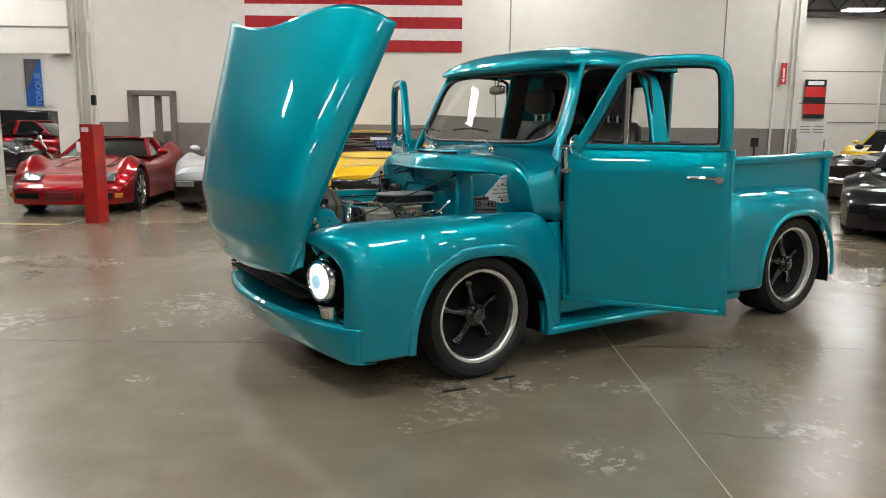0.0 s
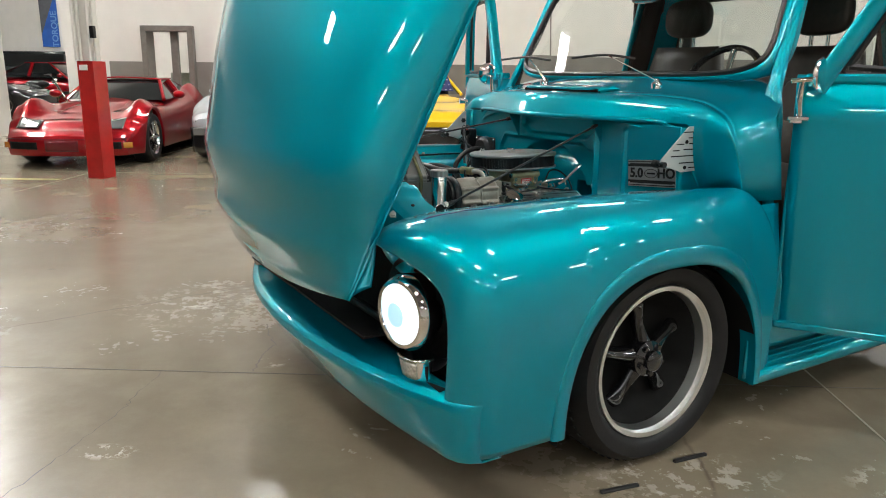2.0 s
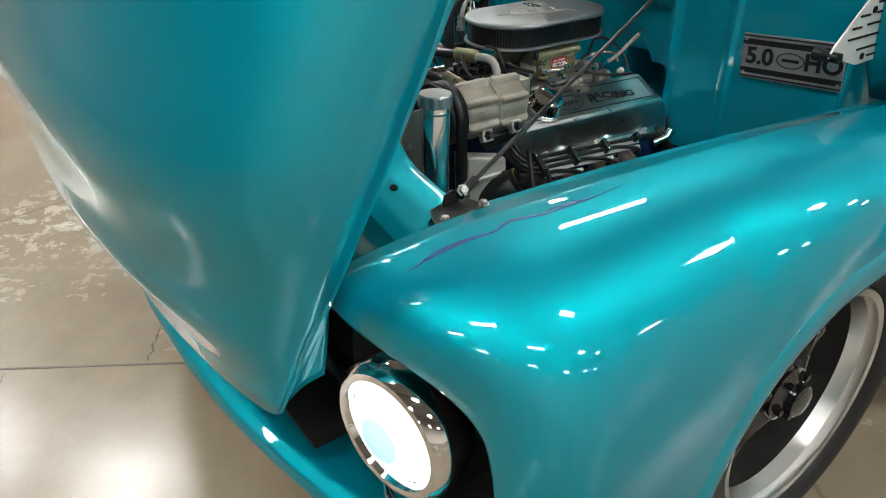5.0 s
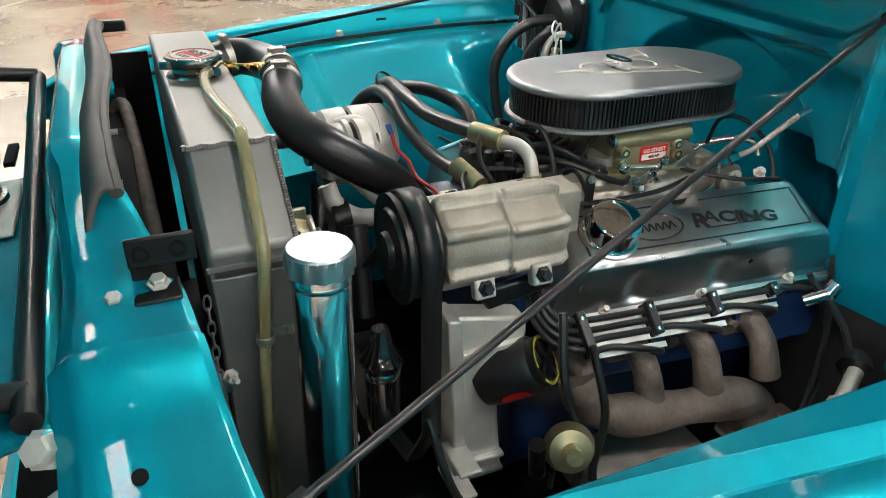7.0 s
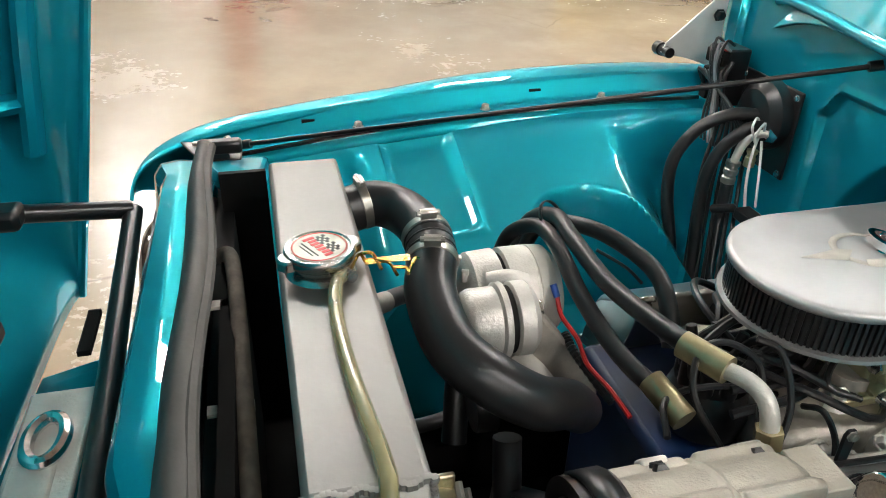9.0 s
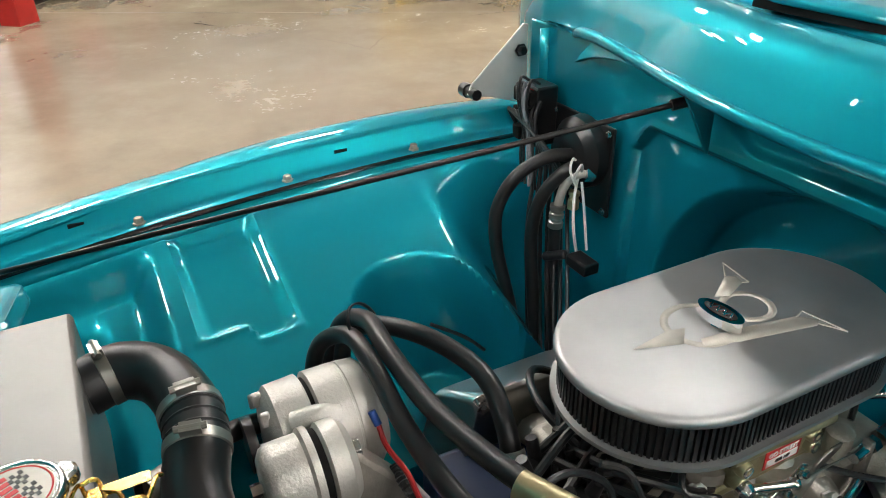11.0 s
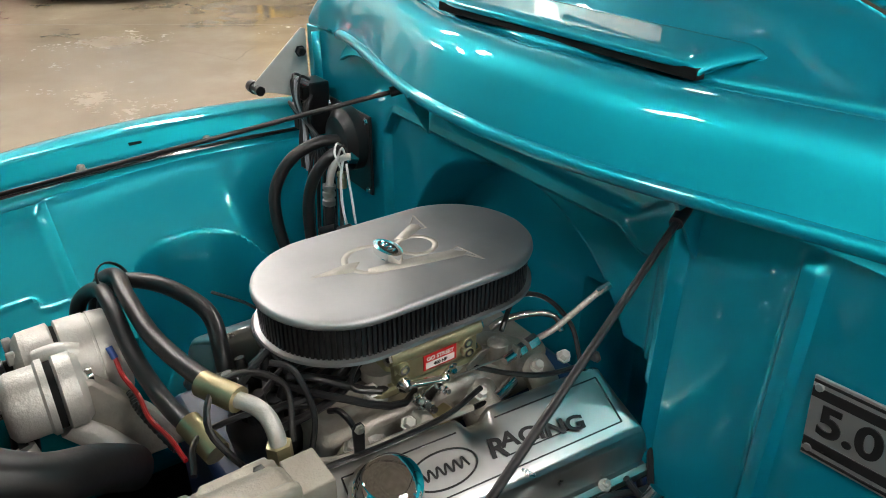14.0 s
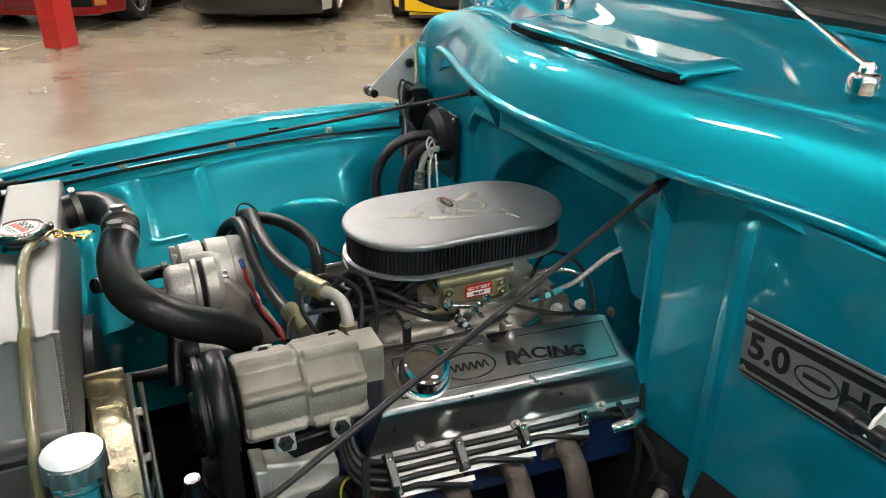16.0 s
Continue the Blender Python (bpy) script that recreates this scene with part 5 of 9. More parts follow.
    part("bead_strip", Geo().tube([(x, side * 0.712, gz(x) + 0.001) for x in (-0.60, -0.4, -0.2, 0.0, 0.15, 0.30)], 0.0045, 8, 4), DARKWHEEL, ap)
    return ap


apron(1, True)
apron(-1, False)
# added sheet: the unlit foot of the firewall, painted near-black
part("lower_toe_shade", Geo().grid(lambda a, b: (0.300 - 0.03 * (1 - b), -0.62 + 0.45 * a, 0.38 + (0.265 - 0.05 * a) * b), 8, 6), DARK, firewall, "near-black sheet for the shade low on the firewall", solid=0.006)

# hood hinge plates with a pivot peg
for side, dy in ((-1, 0.0), (1, 0.057)):
    y = side * (0.656 + dy)
    outline = [(0.198, 0.914), (0.206, 0.932), (0.325, 1.036), (0.404, 1.038), (0.418, 0.888), (0.304, 0.886), (0.25, 0.902)]
    if side > 0:
        outline = [(0.198, 0.914), (0.206, 0.932), (0.312, 1.026), (0.322, 1.024), (0.322, 0.886), (0.30, 0.886), (0.25, 0.902)]
    hp = Geo().prism(outline, 0.004, Matrix.Translation((0, y, 0)) @ Matrix.Rotation(radians(90), 4, "X"))
    hinge = part("hinge_plate", hp, PLATE, truck, "triangular silver hinge plate with slots", bevel=0.001)
    sl = Geo()
    if side < 0:
        for xa, xb, z in ((0.302, 0.356, 1.018), (0.326, 0.386, 0.999), (0.273, 0.305, 0.979), (0.330, 0.384, 0.980), (0.255, 0.285, 0.959), (0.306, 0.391, 0.961), (0.249, 0.390, 0.940), (0.290, 0.390, 0.917), (0.335, 0.380, 0.900)):
            part("slot", Geo().box(((xa + xb) / 2, y - 0.004, z), (xb - xa, 0.005, 0.0034)), DARK, hinge)
        for x, z in ((0.384, 1.023), (0.318, 0.986), (0.396, 0.920), (0.317, 0.901)):
            part("keyhole", Geo().lathe([(0.0065, 0), (0.0065, 0.0065)], 12, Matrix.Translation((x, y, z)) @ Matrix.Rotation(radians(90), 4, "X")), DARK, hinge)
    part("pivot_peg", Geo().rod((0.209, y - 0.018, 0.916), (0.209, y + 0.018, 0.916), 0.010).rod((0.209, y + 0.012, 0.916), (0.209, y + 0.03, 0.916), 0.013), BLACK, hinge)
    if side > 0:
        part("bolt", Geo().bolt((0.306, y - 0.006, 0.981), (0, -1, 0), 0.009, 0.010), BLACK, hinge)

# plaque on the firewall
PM = Matrix.Translation((0.294, -0.539, 0.868)) @ Matrix.Rotation(radians(-90), 4, "Z") @ Matrix.Rotation(radians(90), 4, "X") @ Matrix.Rotation(radians(5), 4, "Z")
plq = part("plaque", Geo().box((0, 0, 0), (0.218, 0.092, 0.003), PM), ALU, truck, "brushed aluminium engine plaque with black stripes", bevel=0.001)
for y in (0.029, -0.029):
    part("stripe", Geo().box((0, y, 0.002), (0.216, 0.011, 0.0012), PM), BLACK, plq)
for y in (0.041, -0.041):
    part("stripe", Geo().box((0, y, 0.002), (0.216, 0.003, 0.0012), PM), BLACK, plq)
text_part("lettering", "5.0", 0.046, PM @ Matrix.Translation((-0.068, 0, 0.002)), BLACK, plq, squash=1.1, bold=0.03)
text_part("lettering", "HO", 0.046, PM @ Matrix.Translation((0.068, 0, 0.002)), BLACK, plq, squash=1.1, bold=0.03)


def oval(w, h, m, material, parent, name="oval_badge", ring=0.0022):
    g = Geo().grid(lambda a, b: (math.cos(2 * math.pi * a) * (w - ring * b), math.sin(2 * math.pi * a) * (h - ring * b), 0.0), 36, 1, wrap_u=True, m=m)
    return part(name, g, material, parent, solid=0.0012)


oval(0.030, 0.016, PM @ Matrix.Translation((0, 0, 0.0022)), BLACK, plq)
part("badge_bar", Geo().box((0, 0, 0.002), (0.036, 0.006, 0.0012), PM), BLACK, plq)
for x in (-0.102, 0.102):
    for y in (0.035, -0.035):
        rv = Geo().lathe([(0.005, 0.001), (0.004, 0.004), (0, 0.0045)], 10, PM @ Matrix.Translation((x, y, 0)))
        part("rivet", rv, ALU, plq)

# stay rods from the firewall to the front corners
for side, lo in ((-1, Vector((-0.552, -0.566, 0.828))), (1, Vector((-0.60, 0.612, 0.826)))):
    hi = Vector((0.272, side * 0.266, 1.015))
    rod = part("stay_rod", Geo().rod(lo, hi, 0.0038, 12), BLACK, truck, "thin black stay rod across the engine bay")
    d = (hi - lo).normalized()
    part("end_fitting", Geo().rod(lo - d * 0.012, lo + d * 0.03, 0.0075, 10), BLACK, rod)
    part("end_fitting", Geo().rod(hi - d * 0.02, hi + d * 0.01, 0.0075, 10), BLACK, rod)
    part("ball_bolt", Geo().bolt(lo + Vector((-0.006, side * 0.004, 0.004)), (-0.3, 0.8 * side, 0.5), 0.0065, 0.010), CASTPALE, rod)
    brk = part("corner_bracket", Geo().prism([(-0.075, -0.040), (-0.045, 0.020), (0.005, 0.040), (0.022, 0.030), (0.026, -0.022), (-0.03, -0.030)], 0.005, Matrix.Translation((lo.x - 0.012, lo.y + side * 0.016, lo.z - 0.018)) @ Matrix.Rotation(radians(8 * side), 4, "X") @ Matrix.Diagonal((1, -side, 1, 1))), BLACK, rod, bevel=0.002)
    part("upright_ear", Geo().prism([(-0.018, -0.02), (-0.010, 0.012), (0.004, 0.018), (0.014, 0.010), (0.016, -0.02)], 0.005, Matrix.Translation((lo.x - 0.022, lo.y - side * 0.006, lo.z - 0.012)) @ Matrix.Rotation(radians(90), 4, "X")), BLACK, brk, bevel=0.002)
    for bx, by in ((-0.062, 0.040), (0.010, 0.032)):
        part("bolt", Geo().bolt((lo.x + bx, lo.y + side * by, lo.z - 0.012), (0, 0, 1), 0.006, 0.006), CAST, brk)

# ---- radiator support, radiator ----
def support_z(y):
    return line_at(y, (-0.60, 0.785), (-0.52, 0.806), (-0.455, 0.828), (-0.428, 0.843), (-0.418, 0.860), (-0.398, 0.867), (-0.386, 0.857), (-0.37, 0.868), (-0.30, 0.884), (-0.24, 0.915), (-0.17, 0.945), (0.20, 0.948), (0.30, 0.935), (0.36, 0.88), (0.50, 0.82), (0.62, 0.80))


def support(a, b):
    y = -0.60 + 1.22 * a
    z = support_z(y)
    wide = line_at(y, (-0.60, 0.13), (-0.40, 0.105), (-0.20, 0.045), (0.25, 0.045), (0.45, 0.10), (0.62, 0.13))
    xr = line_at(y, (-0.60, -0.535), (-0.48, -0.555), (-0.34, -0.572), (-0.18, -0.618), (0.30, -0.618), (0.45, -0.57), (0.62, -0.55))
    prof = [(xr + 0.004, z - 0.030), (xr, z - 0.004), (xr - 0.006, z), (xr - wide * 0.5, z + 0.003), (xr - wide * 0.85, z), (xr - wide, z - 0.012), (xr - wide - 0.004, z - 0.045), (xr - wide - 0.006, z - 0.10), (-0.690, z - 0.16)]
    n = len(prof) - 1
    i = min(int(b * n), n - 1)
    f = b * n - i
    return (prof[i][0] + (prof[i + 1][0] - prof[i][0]) * f, y, prof[i][1] + (prof[i + 1][1] - prof[i][1]) * f)


sup = part("radiator_support", Geo().grid(support, 110, 40), TEAL, truck, "teal pressed radiator support panel", solid=0.003)
part("hole", Geo().lathe([(0.0055, -0.002), (0.0055, 0.0045)], 16, Matrix.Translation((-0.620, -0.487, 0.8195)) @ Matrix.Rotation(radians(20), 4, "X")), DARK, sup)
for p in ((-0.622, -0.348, 0.874), (-0.588, -0.343, 0.880)):
    part("bolt", Geo().bolt(p, (0, -0.25, 1), 0.0068, 0.006), CASTPALE, sup)
part("bolt", Geo().bolt((-0.666, -0.38, 0.832), (-1, -0.2, 0.4), 0.007, 0.006), CASTPALE, sup)
lbo = part("latch_bracket", Geo().box((-0.590, -0.345, 0.8745), (0.036, 0.034, 0.004)), BLACK, sup, "black bolted latch bracket", bevel=0.002)
part("upright", Geo().box((-0.590, -0.331, 0.884), (0.034, 0.004, 0.019)), BLACK, lbo, bevel=0.001)
part("tab", Geo().box((-0.582, -0.333, 0.904), (0.052, 0.005, 0.026)), BLACK, lbo, bevel=0.002)
for x in (-0.597, -0.569):
    part("bush", Geo().lathe([(0.004, 0.0), (0.007, 0.0), (0.007, 0.002), (0.004, 0.002)], 14, Matrix.Translation((x, -0.3355, 0.904)) @ Matrix.Rotation(radians(90), 4, "X"), caps=False), DARK, lbo)
# apron panel in front of the support, with the catch plate
fp = Geo().grid(lambda a, b: (-0.668 - 0.117 * b, -0.43 + 0.53 * a, 0.83 - 0.03 * b + 0.02 * math.sin(math.pi * a)), 24, 6)
part("front_panel", fp, TEAL, sup, "flat teal catch panel", solid=0.004)
cp = Geo().box((-0.742, -0.05, 0.842), (0.055, 0.15, 0.006)).box((-0.748, -0.09, 0.846), (0.035, 0.05, 0.006))
part("catch_plate", cp, CASTPALE, sup, "worn steel hood catch plate", bevel=0.006)
part("catch_ring", Geo().tube([(-0.742 + 0.014 * math.cos(k * math.pi / 6), -0.045 + 0.026 * math.sin(k * math.pi / 6), 0.852) for k in range(13)], 0.006, 8, 2), POLISHED, sup)
part("catch_slot", Geo().box((-0.735, 0.11, 0.844), (0.012, 0.07, 0.006)), DARK, sup)
# torsion bar and its arms that carry the hood
bar = part("hood_bar", Geo().rod((-0.686, -0.425, 0.838), (-0.700, 0.255, 0.900), 0.0105, 14), BLACK, truck, "black steel hood lift bar")
part("pivot_bolt", Geo().bolt((-0.678, -0.432, 0.818), (-0.2, -0.7, 0.6), 0.0115, 0.018).bolt((-0.672, -0.47, 0.795), (-0.3, -0.3, 0.9), 0.0115, 0.009), CASTPALE, bar)
part("arm", Geo().rod((-0.700, 0.25, 0.905), (-0.80, 0.22, 0.925), 0.010, 12), BLACK, bar)
part("arm_bracket", Geo().box((-0.825, 0.205, 0.930), (0.06, 0.035, 0.022)), BLACK, bar, bevel=0.006)
part("arm", Geo().rod((-0.684, -0.395, 0.840), (-0.84, -0.40, 0.850), 0.0115, 12), BLACK, bar)
part("hood_strut", Geo().rod((-0.872, 0.305, 0.965), (-0.872, 0.215, 0.785), 0.010, 12), BLACK, bar)
part("strut_mount", Geo().box((-0.872, 0.213, 0.78), (0.03, 0.04, 0.02)), BLACK, bar, bevel=0.004)
part("rubber_buffer", Geo().lathe([(0.016, 0), (0.016, 0.012), (0.010, 0.016), (0.008, 0.05), (0.002, 0.065)], 14, along((-0.80, -0.175, 0.79), (-0.765, -0.155, 0.775))), CAST, bar)

# weatherstrip on the ridge
def flap(a, b):
    y = -0.262 + 0.545 * a
    wide = 0.030 - 0.010 * a
    top = line_at(y, (-0.262, 0.926), (-0.20, 0.948), (-0.10, 0.962), (0.20, 0.964), (0.285, 0.958))
    return (-0.607 - wide * b - 0.004 * math.sin(9 * a), y - 0.012 * b * (1 - a), top + 0.012 * math.sin(math.pi * b) - (0.034 - 0.012 * a) * b * b - 0.006 * math.sin(math.pi * a * 3) * b)


wst = part("weatherstrip", Geo().grid(flap, 40, 10), GREYRUB, truck, "grey rubber weatherstrip flap", solid=0.006)
part("rib", Geo().tube([flap(k / 12, 0.02) for k in range(13)], 0.006, 8, 3), GREYRUB, wst)
part("end_clip", Geo().box((-0.600, 0.292, 0.955), (0.05, 0.018, 0.016)), BLACK, wst, bevel=0.004)

tank = Geo().prism([(0.256, 0.80), (0.256, 0.947), (-0.238, 0.950), (-0.312, 0.880), (-0.312, 0.862), (-0.29, 0.80)], 0.078,
                   Matrix(((0, 0, 1, -0.548), (1, 0, 0, 0), (0, 1, 0, 0), (0, 0, 0, 1))))
rad = part("radiator", tank, TANKALU, truck, "welded aluminium radiator top tank", bevel=0.005)
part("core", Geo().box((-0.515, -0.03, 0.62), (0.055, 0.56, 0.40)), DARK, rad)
wd = Geo()
for k in range(26):
    x = -0.548 + 0.078 * k / 25
    wd.lathe([(0.0035, -0.002), (0.0028, 0.0016), (0, 0.002)], 6, Matrix.Translation((x, -0.238 - 0.002 * math.sin(k), 0.950)))
for k in range(40):
    t = k / 39
    wd.lathe([(0.003, -0.002), (0.0024, 0.0014), (0, 0.002)], 6, Matrix.Translation((-0.471, -0.238 - 0.074 * t, 0.949 - 0.070 * t)))
    wd.lathe([(0.003, -0.002), (0.0024, 0.0014), (0, 0.002)], 6, Matrix.Translation((-0.548 + 0.078 * t, -0.313, 0.866)))
tagged(part("weld_bead", wd, TANKALU, rad), kind="stuff")
part("side_plate", Geo().box((-0.500, -0.320, 0.66), (0.094, 0.004, 0.40)).box((-0.546, -0.310, 0.66), (0.004, 0.022, 0.40)), TANKALU, rad, "dull side plate of the radiator", bevel=0.001)
# round fan shroud: a brassy rim behind the core, a wire guard on its rear edge
def rim_pt(a, b, r=0.236):
    th = radians(116 + 84 * a)
    return (-0.470 + 0.050 * b, -0.02 + (r - 0.010 * b * b) * math.cos(th), 0.600 + (r - 0.010 * b * b) * math.sin(th))


shroud = part("shroud", Geo().grid(rim_pt, 40, 8), FOIL, rad, "crinkled brassy fan shroud", solid=0.003)
part("end_tab", Geo().box((-0.446, -0.122, 0.8105), (0.046, 0.006, 0.018)), FOIL, shroud, bevel=0.002)
part("guard_rim", Geo().tube([rim_pt(k / 20, 1.0, 0.238) for k in range(21)], 0.0042, 8, 2), CLAMPM, shroud, "bright rim of the fan guard")
part("guard_rim", Geo().tube([Vector(rim_pt(k / 20, 1.0, 0.212)) + Vector((0.012, 0, 0)) for k in range(21)], 0.0036, 8, 2), CLAMPM, shroud)
for a in (0.15, 0.32, 0.5, 0.68, 0.85):
    p = Vector(rim_pt(a, 1.0))
    part("guard_spoke", Geo().rod(p, p.lerp(Vector((-0.405, -0.02, 0.60)), 0.7), 0.0028, 8), CLAMPM, shroud)
    part("bolt", Geo().bolt(p + Vector((0.002, -0.002, 0)), (1, -0.3, 0.2), 0.0055, 0.007), CASTPALE, shroud)
for a in (0.12, 0.45):
    part("wire_clip", Geo().tube([Vector(rim_pt(a, b)) + Vector((0, -0.003, 0.003)) for b in (0.2, 0.5, 0.8)] + [Vector(rim_pt(a + 0.05, 0.8)) + Vector((0, -0.003, 0.003))], 0.0022, 6), BRASSY, shroud)
# black disc in place of the shade inside the shroud
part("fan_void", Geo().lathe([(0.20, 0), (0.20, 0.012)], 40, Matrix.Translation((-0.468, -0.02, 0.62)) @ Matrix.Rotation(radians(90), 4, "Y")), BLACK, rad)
CX, CY = -0.512, 0.011
part("filler_neck", Geo().lathe([(0.034, -0.002), (0.029, 0.004), (0.024, 0.007), (0.024, 0.012), (0.028, 0.013)], 28, Matrix.Translation((CX, CY, 0.947))), CAPMETAL, rad)
cg = Geo().lathe([(0.026, 0.0), (0.0295, 0.001), (0.0305, 0.003), (0.0305, 0.009), (0.0290, 0.011), (0.0275, 0.0112), (0.0265, 0.0102), (0.0, 0.0102)], 40, Matrix.Translation((CX, CY, 0.9605)))
for t in (20, 200):
    c, q = math.cos(radians(t)), math.sin(radians(t))
    cg.lathe([(0.010, 0.0), (0.010, 0.007), (0.008, 0.009), (0.0, 0.009)], 12, Matrix.Translation((CX + 0.029 * c, CY + 0.029 * q, 0.9605)))
cap = part("radiator_cap", cg, CAPMETAL, rad, "dull chrome pressure cap with a printed disc")
part("printed_disc", Geo().lathe([(0.0245, 0.0), (0.0245, 0.0008)], 36, Matrix.Translation((CX, CY, 0.9708))), PRINTDISC, cap, "off-white printed disc")
ck = Geo()
CT = Matrix.Translation((CX, CY, 0.9719)) @ Matrix.Rotation(radians(-62), 4, "Z")
for dx in (-0.008, 0.008):
    for r in range(4):
        for c in range(4):
            if (r + c) % 2:
                ck.box((dx + 0.0034 * (c - 1.5), 0.0085 + 0.0026 * (r - 1.5), 0.0), (0.0034, 0.0026, 0.0005), CT @ Matrix.Translation((0, 0, 0)))
part("chequer", ck, BLACK, cap)
rb = Geo()
for k in range(7):
    rb.box((-0.0155 + 0.0052 * k, -0.001 + 0.0008 * (k % 2), 0.0), (0.0036, 0.0075 if k else 0.0105, 0.0005), CT)
part("print_bar", rb, RED, cap, "red print")
part("print_bar", Geo().box((0.0, -0.0095, 0.0), (0.026, 0.0012, 0.0005), CT).box((0.0, -0.013, 0.0), (0.020, 0.0010, 0.0005), CT), GREYRUB, cap)
part("cap_ring", Geo().lathe([(0.0225, 0.0), (0.0232, 0.0006), (0.0238, 0.0)], 40, Matrix.Translation((CX, CY, 0.9716)), caps=False), RED, cap)
part("vent_spout", Geo().rod((CX + 0.016, CY - 0.014, 0.953), (CX + 0.024, CY - 0.028, 0.955), 0.0055), CAPMETAL, rad)
tg = Geo()
for k in range(5):
    t = k / 4
    tg.tube([(-0.488 + 0.046 * t, -0.006 + 0.018 * math.sin(5 * t), 0.956 + 0.004 * (k % 2)), (-0.478 + 0.046 * t, 0.002 + 0.016 * math.sin(5 * t + 1), 0.957), (-0.474 + 0.046 * t, -0.008 + 0.014 * math.sin(5 * t + 2), 0.955)], 0.0016, 6, 4)
tg.box((-0.455, 0.004, 0.9555), (0.040, 0.010, 0.0008))
part("brass_tag", tg, BRASSTAG, rad, "crumpled brass safety tag")
part("overflow_hose", Geo().tube([(-0.494, -0.006, 0.954), (-0.503, -0.030, 0.9580), (-0.508, -0.070, 0.9575), (-0.506, -0.14, 0.9575), (-0.498, -0.225, 0.9580), (-0.499, -0.252, 0.950), (-0.502, -0.318, 0.886), (-0.505, -0.3305, 0.862), (-0.510, -0.3300, 0.81), (-0.516, -0.3300, 0.74), (-0.526, -0.3300, 0.50)], 0.0060, 14, 6), CREAMHOSE, rad, "yellowed clear overflow hose")
clp = Geo().lathe([(0.0075, 0), (0.0080, 0.001), (0.0080, 0.007), (0.0075, 0.008)], 18, Matrix.Translation((-0.511, -0.330, 0.793)), caps=False)
clp.box((-0.496, -0.327, 0.800), (0.020, 0.003, 0.008)).bolt((-0.489, -0.329, 0.802), (0, -1, 0), 0.0035, 0.005)
part("hose_clip", clp, CLAMPM, rad, solid=0.001)
# chain and strap on the near edge of the side plate
chn = Geo()
for k in range(9):
    z = 0.842 - 0.013 * k
    m = Matrix.Translation((-0.5545, -0.325, z)) @ Matrix.Rotation(radians(90 if k % 2 else 20), 4, "Z") @ Matrix.Rotation(radians(90), 4, "X")
    chn.tube([(0.0034 * math.cos(q * math.pi / 5), 0.0078 * math.sin(q * math.pi / 5), 0) for q in range(11)], 0.0011, 5, 1, m=m)
tagged(part("chain", chn, CLAMPM, rad, "thin steel chain"), kind="stuff")
part("strap", Geo().box((-0.562, -0.326, 0.756), (0.034, 0.003, 0.022)), SATINALU, rad, bevel=0.001)
part("bolt", Geo().bolt((-0.546, -0.328, 0.764), (0.2, -1, 0.1), 0.0055, 0.007).rod((-0.546, -0.330, 0.764), (-0.541, -0.342, 0.766), 0.0025, 8), CASTPALE, rad)

CM = along((-0.474, -0.378, 0.52), (-0.466, -0.375, 0.885))
can = part("overflow_canister", Geo().lathe([(0.0245, 0.0), (0.0245, 0.366), (0.0235, 0.368)], 48, CM), POLISHED, truck, "polished overflow canister with a scalloped cap")
part("seam", Geo().lathe([(0.0247, 0.352), (0.0251, 0.353), (0.0251, 0.356), (0.0247, 0.357)], 48, CM, caps=False), POLISHED, can)
kn = Geo()
kn.grid(lambda a, b: ((0.0278 + 0.0012 * math.cos(12 * 2 * math.pi * a) * (1 if b < 0.99 else 0.4)) * math.cos(2 * math.pi * a), (0.0278 + 0.0012 * math.cos(12 * 2 * math.pi * a) * (1 if b < 0.99 else 0.4)) * math.sin(2 * math.pi * a), 0.364 + 0.018 * b), 144, 3, wrap_u=True, m=CM)
kn.lathe([(0.0278, 0.382), (0.0262, 0.3845), (0.015, 0.3853), (0.0, 0.3855)], 48, CM, caps=False)
part("cap", kn, SATINALU, can, "satin scalloped cap")
# condenser line in the dark gap
part("condenser_line", Geo().tube([(-0.612, 0.20, 0.862), (-0.598, 0.18, 0.872), (-0.592, 0.10, 0.860), (-0.588, -0.05, 0.84), (-0.585, -0.25, 0.80)], 0.0085, 10), mat("taupe_foam_sleeve", (0.15, 0.125, 0.10), 0.7, 0, 0.3, 60, 0.3, 120), truck, "taupe foam-wrapped condenser line")
for p in ((-0.605, 0.11, 0.858), (-0.600, -0.03, 0.842)):
    part("line_bracket", Geo().box(p, (0.04, 0.012, 0.004)), CASTPALE, truck)
# condenser with end and floor sheets, near-black to paint the gap's shade
cond = part("condenser", Geo().box((-0.602, -0.02, 0.63), (0.014, 0.66, 0.46)), DARK, truck, "black condenser sheet that also shades the gap before the radiator")
part("gap_end_shade", Geo().box((-0.580, 0.318, 0.66), (0.056, 0.008, 0.50)), DARK, cond)
part("gap_floor_shade", Geo().box((-0.57, -0.02, 0.50), (0.08, 0.68, 0.01)), DARK, cond)

# ---- engine ----
part("block", Geo().box((0.08, 0, 0.52), (0.50, 0.34, 0.34)).box((0.08, 0.0, 0.36), (0.46, 0.26, 0.12)), BLUE, truck, "dark blue engine block", bevel=0.012)


